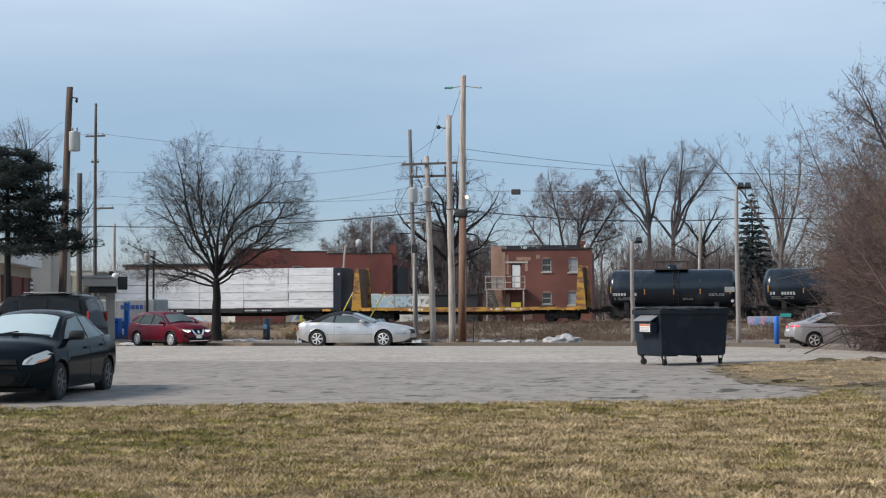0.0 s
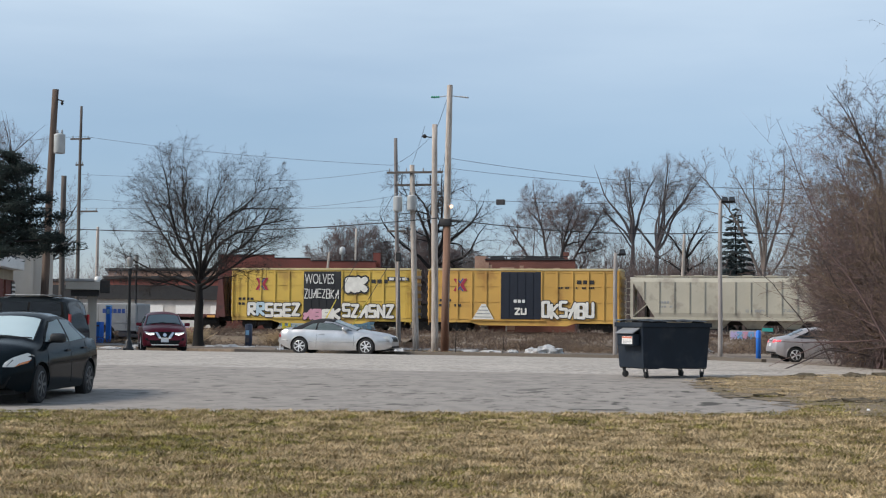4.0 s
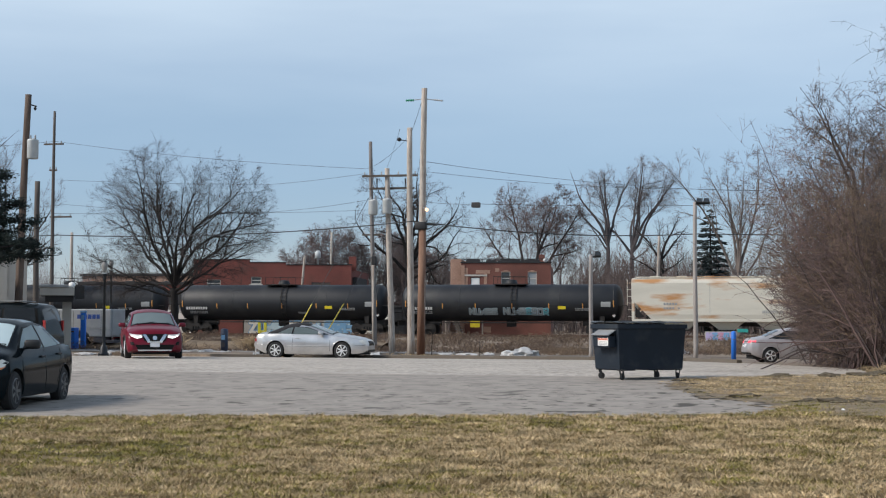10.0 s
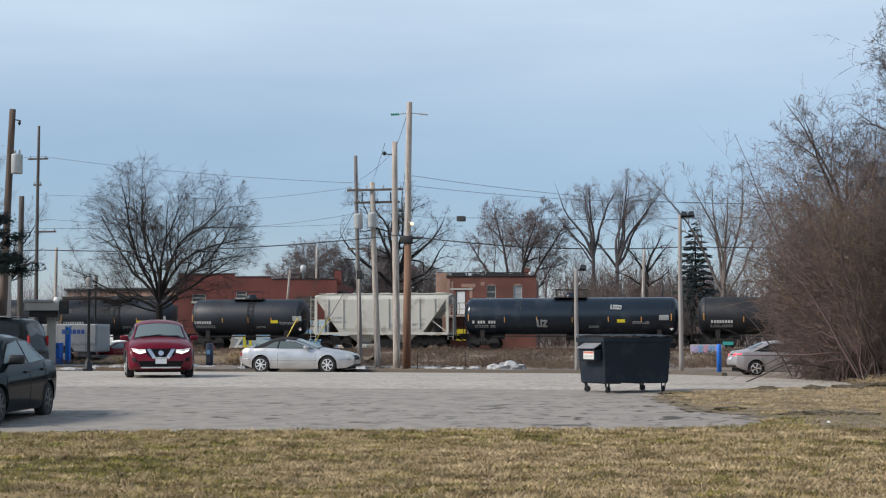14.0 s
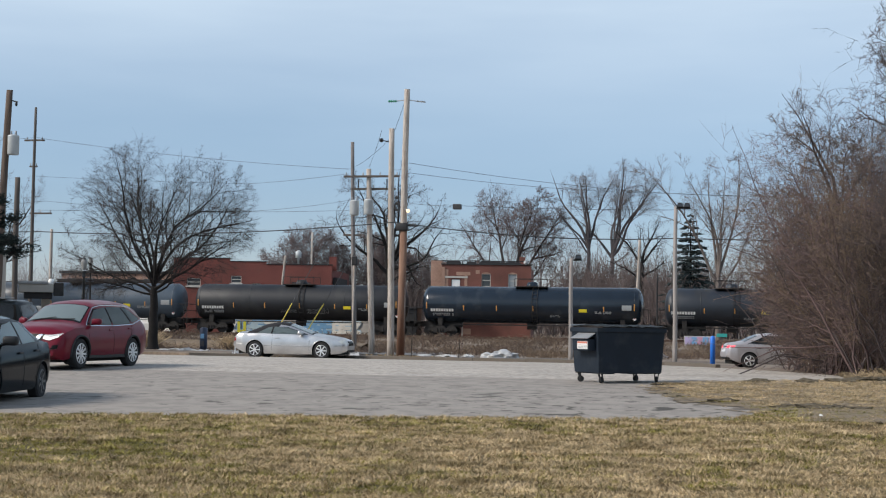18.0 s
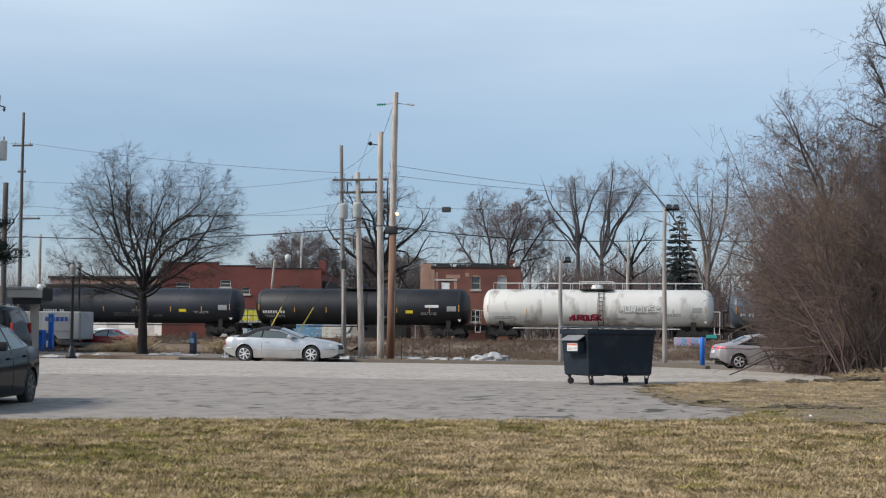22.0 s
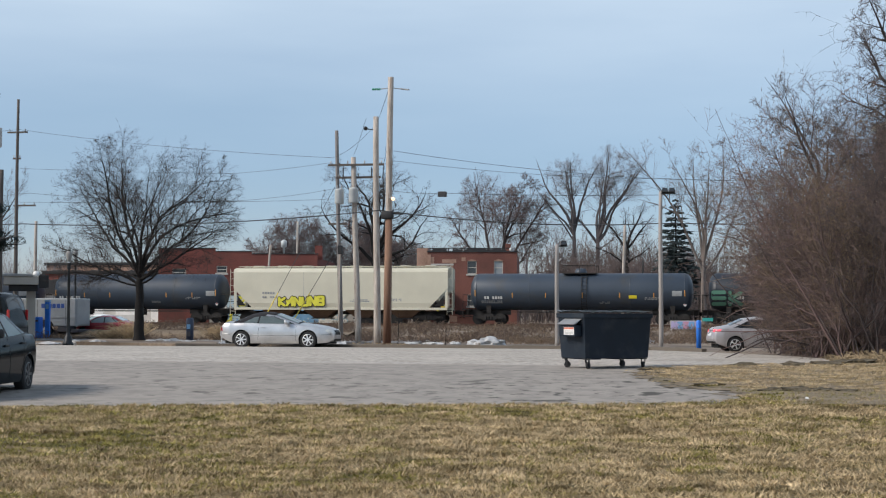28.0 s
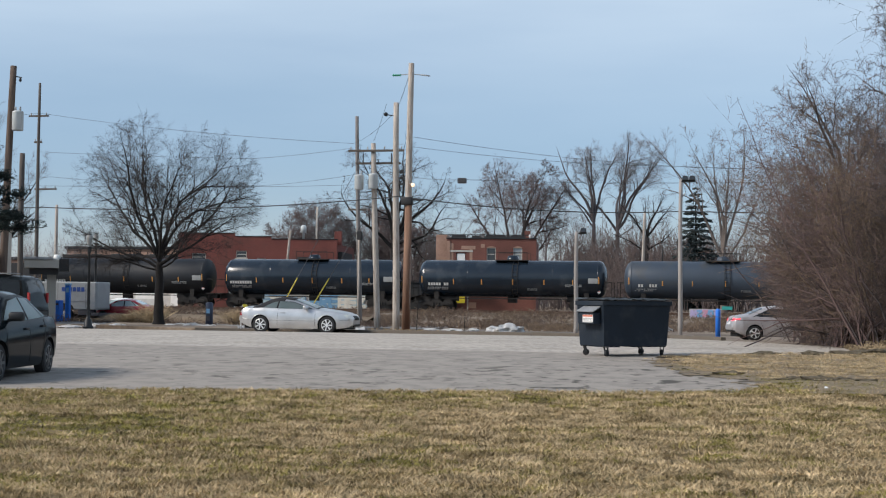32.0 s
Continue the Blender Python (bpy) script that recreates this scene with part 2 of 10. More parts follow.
M["brick_tan"] = mat("brick_tan", (0.34, 0.21, 0.155), 0.9, var=0.22, scale=0.5, fine=0.2, fscale=14)
M["stone_sill"] = mat("stone_sill", (0.46, 0.44, 0.40), 0.85)
M["win_dark"] = glass("window_dark", (0.045, 0.052, 0.058), 0.12)
M["win_pale"] = glass("window_pale", (0.30, 0.32, 0.33), 0.25)
M["white_paint"] = mat("white_paint", (0.78, 0.78, 0.76), 0.6, var=0.06)
M["roof_black"] = mat("roof_black", (0.028, 0.028, 0.030), 0.85)
M["stucco_tan"] = mat("stucco_tan", (0.36, 0.305, 0.225), 0.9, bump=0.2)
M["conc_grey"] = mat("concrete_grey", (0.46, 0.43, 0.385), 0.9, var=0.12, scale=0.5)
M["siding"] = mat("siding_pale", (0.55, 0.53, 0.50), 0.8)
M["truck_grey"] = mat("truck_grey", (0.29, 0.305, 0.315), 0.5, var=0.08)
M["blue_letter"] = mat("blue_letter", (0.02, 0.06, 0.24), 0.5)
M["yellow"] = mat("yellow_paint", (0.62, 0.50, 0.03), 0.5)
M["guard_yellow"] = mat("guard_yellow", (0.72, 0.55, 0.06), 0.5)
M["shingle"] = mat("shingle_grey", (0.15, 0.145, 0.14), 0.95, var=0.2, scale=1.5, fine=0.25, fscale=12, rnd=0.15)
M["ballast"] = mat("ballast", (0.145, 0.125, 0.11), 0.95, var=0.3, scale=2, fine=0.3, fscale=12, bump=0.6, bscale=8)
M["rail"] = mat("rail_rust", (0.12, 0.07, 0.05), 0.6, 0.6)
M["tie"] = mat("tie", (0.06, 0.045, 0.038), 0.95)
# rolling stock
M["tank_black"] = mat("tank_black", (0.0084, 0.0105, 0.0144), 0.55, var=0.2, scale=0.5, second=(0.019, 0.02, 0.021), amount=0.45, sscale=0.5)
M["tank_char"] = mat("tank_charcoal", (0.0167, 0.0220, 0.0310), 0.5, var=0.2, scale=0.5, second=(0.03, 0.03, 0.03), amount=0.3, sscale=0.4)
M["tank_blue"] = mat("tank_blue_black", (0.013, 0.021, 0.032), 0.2, var=0.15, scale=0.5, second=(0.04, 0.05, 0.06), amount=0.25, sscale=0.4)
M["tank_grey"] = mat("tank_slate_grey", (0.072, 0.096, 0.122), 0.42, var=0.15, scale=0.4, second=(0.05, 0.055, 0.06), amount=0.3, sscale=0.5)
M["tank_slate"] = mat("tank_dark_slate", (0.0391, 0.0540, 0.0759), 0.48, var=0.15, scale=0.4, second=(0.05, 0.055, 0.06), amount=0.3, sscale=0.5)
M["tank_white"] = mat("tank_white", (0.66, 0.65, 0.61), 0.5, var=0.08, scale=0.5, second=(0.36, 0.33, 0.30), amount=0.28, sscale=0.9, stretch=(1, 1, 0.4))
M["hopper_white"] = mat("hopper_rusty_white", (0.60, 0.57, 0.49), 0.6, var=0.1, scale=0.5, second=(0.42, 0.21, 0.08), amount=0.22, sscale=0.5, stretch=(0.5, 1, 2.6))
M["hopper_cream"] = mat("hopper_cream", (0.58, 0.55, 0.44), 0.55, var=0.08, scale=0.5)
M["hopper_tan"] = mat("hopper_tan", (0.44, 0.41, 0.33), 0.6, var=0.12, scale=0.5, second=(0.30, 0.27, 0.22), amount=0.3)
M["hopper_pale"] = mat("hopper_pale_grey", (0.50, 0.49, 0.44), 0.6, var=0.1, scale=0.5, second=(0.34, 0.31, 0.27), amount=0.3)
M["box_yellow"] = mat("boxcar_yellow", (0.57, 0.39, 0.075), 0.55, var=0.12, scale=0.4, second=(0.40, 0.25, 0.06), amount=0.25, sscale=0.6)
M["box_amber"] = mat("boxcar_amber", (0.54, 0.32, 0.075), 0.55, var=0.12, scale=0.4, second=(0.38, 0.20, 0.05), amount=0.25, sscale=0.6)
M["roof_dust"] = mat("roof_dust", (0.50, 0.42, 0.24), 0.8, var=0.15, scale=0.8)
M["flat_yellow"] = mat("flatcar_yellow", (0.46, 0.25, 0.035), 0.6, var=0.18, scale=0.6, second=(0.17, 0.08, 0.045), amount=0.55, sscale=1.8, stretch=(.6, 1, 2))
M["flat_maroon"] = mat("flatcar_maroon", (0.105, 0.030, 0.028), 0.65, var=0.2, scale=0.6, second=(0.05, 0.025, 0.02), amount=0.35, sscale=1.2)
M["rust"] = mat("rust_brown", (0.13, 0.075, 0.045), 0.85, var=0.3, scale=1.0)
M["bogie"] = mat("bogie_grime", (0.02, 0.0175, 0.016), 0.85, var=0.2)
M["wrap_white"] = mat("lumber_wrap", (0.76, 0.76, 0.765), 0.5, var=0.10, scale=1.2, bump=0.8, bscale=4.0, second=(0.58, 0.58, 0.60), amount=0.25, sscale=1.6, stretch=(.6, 1, 2.5), rnd=.05)
M["wrap_seam"] = mat("wrap_seam", (0.42, 0.42, 0.43), 0.6)
M["wrap_print"] = mat("wrap_print", (0.60, 0.61, 0.62), 0.6)
M["stencil"] = mat("stencil_white", (0.62, 0.62, 0.60), 0.6)
M["stencil_grey"] = mat("stencil_grey", (0.30, 0.31, 0.31), 0.6)
M["stencil_black"] = mat("stencil_black", (0.02, 0.02, 0.02), 0.6)
M["reflector"] = mat("reflector_amber", (0.62, 0.30, 0.07), 0.4)
M["hi_yellow"] = mat("panel_yellow", (0.75, 0.60, 0.03), 0.5)
M["placard_red"] = mat("placard_red", (0.60, 0.04, 0.04), 0.5)
M["g_white"] = mat("spray_white", (0.68, 0.67, 0.62), 0.6)
M["g_navy"] = mat("spray_navy", (0.05, 0.07, 0.26), 0.6)
M["g_teal"] = mat("spray_teal", (0.10, 0.36, 0.42), 0.6)
M["g_blue"] = mat("spray_blue", (0.16, 0.34, 0.55), 0.6)
M["g_pale"] = mat("spray_pale_blue", (0.42, 0.55, 0.62), 0.6)
M["g_yellow"] = mat("spray_yellow", (0.62, 0.58, 0.05), 0.6)
M["g_red"] = mat("spray_red", (0.34, 0.02, 0.05), 0.6)
M["g_pink"] = mat("spray_pink", (0.55, 0.28, 0.36), 0.6)
M["g_lilac"] = mat("spray_lilac", (0.42, 0.36, 0.56), 0.6)
M["g_grey"] = mat("spray_grey", (0.26, 0.28, 0.28), 0.6)
M["g_rust"] = mat("spray_rust", (0.26, 0.13, 0.10), 0.6)
M["g_green"] = mat("spray_green", (0.08, 0.20, 0.14), 0.6)


def ground_mats():
    """Asphalt with pale worn areas, darker resealed strips and damp streaks; lawn; bare earth."""
    m = mat("asphalt_worn", (0.405, 0.367, 0.323), 0.9, var=0.12, scale=0.5, fine=0.34, fscale=8, bump=0.6, bscale=14)
    nt = m.node_tree
    bs = nt.nodes["Principled BSDF"]
    old = bs.inputs["Base Color"].links[0].from_socket
    tc = nt.nodes.new("ShaderNodeTexCoord")
    sep = nt.nodes.new("ShaderNodeSeparateXYZ")
    nt.links.new(tc.outputs["Object"], sep.inputs["Vector"])

    def rng(sock, a, b, lo=0.0, hi=1.0):
        r = nt.nodes.new("ShaderNodeMapRange")
        r.interpolation_type = "SMOOTHSTEP"
        for k, v in (("From Min", a), ("From Max", b), ("To Min", lo), ("To Max", hi)):
            r.inputs[k].default_value = v
        nt.links.new(sock, r.inputs["Value"])
        return r.outputs["Result"]

    def op(kind, a, b):
        k = nt.nodes.new("ShaderNodeMath")
        k.operation = kind
        for i, s in enumerate((a, b)):
            if isinstance(s, (int, float)):
                k.inputs[i].default_value = s
            else:
                nt.links.new(s, k.inputs[i])
        return k.outputs["Value"]

    def streaks(sx, sy, scale, detail=5.0):
        mp = nt.nodes.new("ShaderNodeMapping")
        mp.inputs["Scale"].default_value = (sx, sy, 1)
        nt.links.new(tc.outputs["Object"], mp.inputs["Vector"])
        n = nt.nodes.new("ShaderNodeTexNoise")
        n.inputs["Scale"].default_value = scale
        n.inputs["Detail"].default_value = detail
        nt.links.new(mp.outputs["Vector"], n.inputs["Vector"])
        return n.outputs["Fac"]
    wob = op("MULTIPLY", op("SUBTRACT", streaks(0.5, .5, 0.6), 0.5), 0.8)
    y = op("ADD", sep.outputs["Y"], wob)
    x = sep.outputs["X"]
    newer = op("SUBTRACT", 1.0, rng(y, 35.0, 35.6))                              # darker resurfaced strip before the old pale slab
    gravel = op("MULTIPLY", rng(streaks(2.2, 1.6, 1.0, 8.0), 0.42, 0.62), op("SUBTRACT", 1.0, rng(y, 34.8, 35.4)))
    right = op("MULTIPLY", rng(x, -7.5, -3.5), op("SUBTRACT", 1.0, rng(y, 28.5, 33)))    # broken edge beside the dumpster
    patchy = rng(streaks(0.35, 0.25, 1.0, 2.0), 0.46, 0.60)
    loose = op("MULTIPLY", op("MULTIPLY", patchy, op("SUBTRACT", 1.0, rng(y, 30, 34))), 0.85)
    edge_ = op("MULTIPLY", op("SUBTRACT", 1.0, rng(y, 20.6, 22.6)), op("SUBTRACT", 1.0, rng(x, -10, -6)))
    wet = op("MULTIPLY", rng(streaks(1.5, .95, 1.0, 8.0), 0.60, 0.66), op("MAXIMUM", op("MAXIMUM", right, loose), edge_))
    fine_wet = op("MULTIPLY", rng(streaks(3.4, 2.6, 1.0, 8.0), 0.60, 0.66), op("MAXIMUM", right, op("MULTIPLY", loose, 0.8)))
    wet = op("MAXIMUM", wet, fine_wet)
    puddle = op("MULTIPLY", rng(streaks(0.35, 0.9, 0.7, 3.0), 0.50, 0.56), op("MULTIPLY", edge_, 0.9))
    cracks = op("MULTIPLY", rng(streaks(2.2, 3.4, 1.0, 9.0), 0.62, 0.64), op("SUBTRACT", 1.0, rng(y, 34.0, 36.5, 0.0, 0.75)))
    nt.links.new(op("SUBTRACT", 0.9, op("MULTIPLY", op("MAXIMUM", puddle, op("MULTIPLY", wet, 0.06)), 0.78)), bs.inputs["Roughness"])

    def darken(sock, fac, colour, k):
        mx = nt.nodes.new("ShaderNodeMixRGB")
        nt.links.new(op("MULTIPLY", fac, k), mx.inputs["Fac"])
        nt.links.new(sock, mx.inputs["Color1"])
        mx.inputs["Color2"].default_value = (*colour, 1)
        return mx.outputs["Color"]
    c = darken(old, newer, (0.312, 0.28, 0.247), 0.9)
    c = darken(c, gravel, (0.225, 0.203, 0.182), 0.62)
    c = darken(c, wet, (0.055, 0.05, 0.042), 0.92)
    c = darken(c, puddle, (0.05, 0.047, 0.043), 0.9)
    c = darken(c, cracks, (0.10, 0.092, 0.082), 0.75)
    nt.links.new(c, bs.inputs["Base Color"])
    bs.inputs["Specular IOR Level"].default_value = .25
    M["asphalt"] = m
    M["lawn"] = mat("lawn_soil", (0.15, 0.112, 0.064), 0.95, spec=0.1, var=0.3, scale=1.2, fine=0.35, fscale=14,
                    second=(0.115, 0.098, 0.045), amount=0.5, sscale=0.8, bump=0.6, bscale=20)
    M["earth"] = mat("bare_earth", (0.20, 0.155, 0.115), 0.95, var=0.25, scale=0.25, fine=0.25, fscale=6,
                     second=(0.12, 0.09, 0.065), amount=0.4, sscale=0.2, bump=0.5, bscale=9)
    M["verge"] = mat("verge_straw", (0.22, 0.178, 0.128), 0.95, spec=0.1, var=0.25, scale=0.9, fine=0.3, fscale=14,
                     second=(0.12, 0.10, 0.06), amount=0.35, sscale=0.9, bump=0.6, bscale=14)
    M["damp_soil"] = mat("damp_soil", (0.095, 0.077, 0.05), 0.95, var=0.3, scale=4, fine=.4, fscale=20, bump=.8, bscale=30)
    M["grass_dry"] = mat("grass_dry", (0.475, 0.362, 0.216), 0.95, var=0.3, scale=1.6, fine=0.4, fscale=5, island=0.25, spec=0.08, second=(0.26, 0.196, 0.100), amount=0.45, sscale=2.6, stretch=(.7, 1.2, 1))
    M["grass_green"] = mat("grass_green", (0.27, 0.235, 0.070), 0.95, var=0.3, scale=1.6, fine=0.45, fscale=5, island=0.25, spec=0.08, second=(0.125, 0.108, 0.036), amount=0.45, sscale=2.2, stretch=(.7, 1.2, 1))


ground_mats()

# ---- mesh helpers ----
def link_mesh(name, bm, material, parent=None, label="", smooth=False):
    me = bpy.data.meshes.new(name)
    bm.to_mesh(me)
    bm.free()
    for mm in (material if isinstance(material, (list, tuple)) else [material]):
        me.materials.append(mm)
    if smooth:
        me.polygons.foreach_set("use_smooth", [True] * len(me.polygons))
    ob = new(name, me)
    if parent is not None:
        ob.parent = parent
    if label:
        ob["label"] = label
    return ob


def part(name, bm, material, parent, label="", smooth=False):
    return link_mesh(name, bm, material, parent, label, smooth)


def share(name, me, parent, m=None, label=""):
    """One more object on a mesh that exists already."""
    ob = new(name, me)
    ob.parent = parent
    if m is not None:
        ob.matrix_basis = m
    if label:
        ob["label"] = label
    return ob


def thing(name, m=None, label="", category="", group="", kind=""):
    e = new(name)
    e.empty_display_size = 0.3
    if m is not None:
        e.matrix_basis = m
    return tagged(e, label, category, group, kind)


def box(bm, x0, y0, z0, x1, y1, z1, bevel=0.0):
    vs = [bm.verts.new((x, y, z)) for x in (x0, x1) for y in (y0, y1) for z in (z0, z1)]
    for f in ((0, 1, 3, 2), (4, 6, 7, 5), (0, 4, 5, 1), (2, 3, 7, 6), (0, 2, 6, 4), (1, 5, 7, 3)):
        bm.faces.new([vs[i] for i in f])
    if bevel:
        es = {e for v in vs for e in v.link_edges}
        bmesh.ops.bevel(bm, geom=list(es), offset=bevel, segments=2, affect="EDGES", profile=0.5)


def boxm(x0, y0, z0, x1, y1, z1, bevel=0.0):
    bm = bmesh.new()
    box(bm, x0, y0, z0, x1, y1, z1, bevel)
    return bm


def tube(bm, p, q, r0, r1=None, n=8, caps=True):
    r1 = r0 if r1 is None else r1
    p, q = Vector(p), Vector(q)
    d = (q - p).normalized()
    u = d.orthogonal().normalized()
    w = d.cross(u)
    a, b = [], []
    for i in range(n):
        t = 2 * math.pi * i / n
        o = u * math.cos(t) + w * math.sin(t)
        a.append(bm.verts.new(p + o * r0))
        b.append(bm.verts.new(q + o * r1))
    for i in range(n):
        j = (i + 1) % n
        bm.faces.new((a[i], a[j], b[j], b[i]))
    if caps:
        bm.faces.new(a[::-1])
        bm.faces.new(b)


def tubem(p, q, r0, r1=None, n=8):
    bm = bmesh.new()
    tube(bm, p, q, r0, r1, n)
    return bm


def lathe(bm, prof, axis="x", n=24, centre=(0, 0, 0)):
    """Revolve (s, r) pairs round an axis through centre."""
    rings = []
    for s, r in prof:
        ring = []
        for i in range(n):
            t = 2 * math.pi * i / n
            c, d = r * math.cos(t), r * math.sin(t)
            v = {"x": (s, c, d), "y": (c, s, d), "z": (c, d, s)}[axis]
            ring.append(bm.verts.new(Vector(v) + Vector(centre)))
        rings.append(ring)
    for a, b in zip(rings, rings[1:]):
        for i in range(n):
            j = (i + 1) % n
            bm.faces.new((a[i], a[j], b[j], b[i]))
    bm.faces.new(rings[0][::-1])
    bm.faces.new(rings[-1])
    bmesh.ops.recalc_face_normals(bm, faces=bm.faces)


def slab(bm, pts, y0, y1):
    """A plate with an (x, z) outline between y0 and y1."""
    a = [bm.verts.new((x, y0, z)) for x, z in pts]
    b = [bm.verts.new((x, y1, z)) for x, z in pts]
    bm.faces.new(a)
    bm.faces.new(b[::-1])
    for i in range(len(pts)):
        j = (i + 1) % len(pts)
        bm.faces.new((a[j], a[i], b[i], b[j]))
    bmesh.ops.recalc_face_normals(bm, faces=bm.faces)


def slabm(pts, y0, y1):
    bm = bmesh.new()
    slab(bm, pts, y0, y1)
    return bm


def lerp(table, x):
    return float(np.interp(x, [a for a, _ in table], [b for _, b in table]))


GROUND = [(-50, 0), (22, 0), (30, .1), (38, .2), (43, .2), (50, .12), (56, .02), (60, -.08), (64, -.2), (67, -.32), (82, -.34), (90, -.38), (96, -.38),
          (102, -.1), (110, .2), (114.5, .25), (116, .22), (121, .22), (126, .2), (140, .2), (5000, .2)]


def gz(x, y):
    return lerp(GROUND, y)


def sheet(name, x0, x1, ys, nx, material, label, lift=0.0, kind="structure", edge=None, rough=0.0):
    """A ground sheet over x0..x1 and the rows ys; edge(y) may give the x limits of a row."""
    bm = bmesh.new()
    rows_ = []
    for y in ys:
        a, b = edge(y) if edge else (x0, x1)
        rows_.append([bm.verts.new((a + (b - a) * i / nx, y, gz(0, y) + lift + rough * (noise.noise(((a + (b - a) * i / nx) * .5, y * .5, 3))))) for i in range(nx + 1)])
    for r, s in zip(rows_, rows_[1:]):
        for i in range(nx):
            bm.faces.new((r[i], r[i + 1], s[i + 1], s[i]))
    return tagged(link_mesh(name, bm, material, smooth=True), label, "ground", kind=kind)


def from_arrays(name, verts, faces, material, parent=None, smooth=False):
    me = bpy.data.meshes.new(name)
    nv, nf, k = len(verts), len(faces), faces.shape[1]
    me.vertices.add(nv)
    me.vertices.foreach_set("co", np.asarray(verts, dtype=np.float32).ravel())
    me.loops.add(nf * k)
    me.loops.foreach_set("vertex_index", np.asarray(faces, dtype=np.int32).ravel())
    me.polygons.add(nf)
    me.polygons.foreach_set("loop_start", np.arange(0, nf * k, k, dtype=np.int32))
    me.polygons.foreach_set("loop_total", np.full(nf, k, dtype=np.int32))
    me.materials.append(material)
    me.update(calc_edges=True)
    if smooth:
        me.polygons.foreach_set("use_smooth", [True] * nf)
    ob = new(name, me)
    if parent is not None:
        ob.parent = parent
    return ob


def tubes_arrays(p, q, r0, r1, n=3):
    """Many open tapered tubes at once."""
    p, q = np.asarray(p, float), np.asarray(q, float)
    r0, r1 = np.asarray(r0, float)[:, None], np.asarray(r1, float)[:, None]
    d = q - p
    d /= np.linalg.norm(d, axis=1, keepdims=True) + 1e-9
    ref = np.where(np.abs(d[:, 2:3]) > 0.9, np.array([[1.0, 0, 0]]), np.array([[0, 0, 1.0]]))
    u = np.cross(d, ref)
    u /= np.linalg.norm(u, axis=1, keepdims=True) + 1e-9
    w = np.cross(d, u)
    vs = []
    for e, r in ((p, r0), (q, r1)):
        for i in range(n):
            t = 2 * math.pi * i / n
            vs.append(e + r * (u * math.cos(t) + w * math.sin(t)))
    v = np.stack(vs, 1)                       # tube, 2n, 3
    base = (np.arange(len(p)) * 2 * n)[:, None, None]
    f = np.array([[i, (i + 1) % n, n + (i + 1) % n, n + i] for i in range(n)])[None]
    return v.reshape(-1, 3), (base + f).reshape(-1, 4)


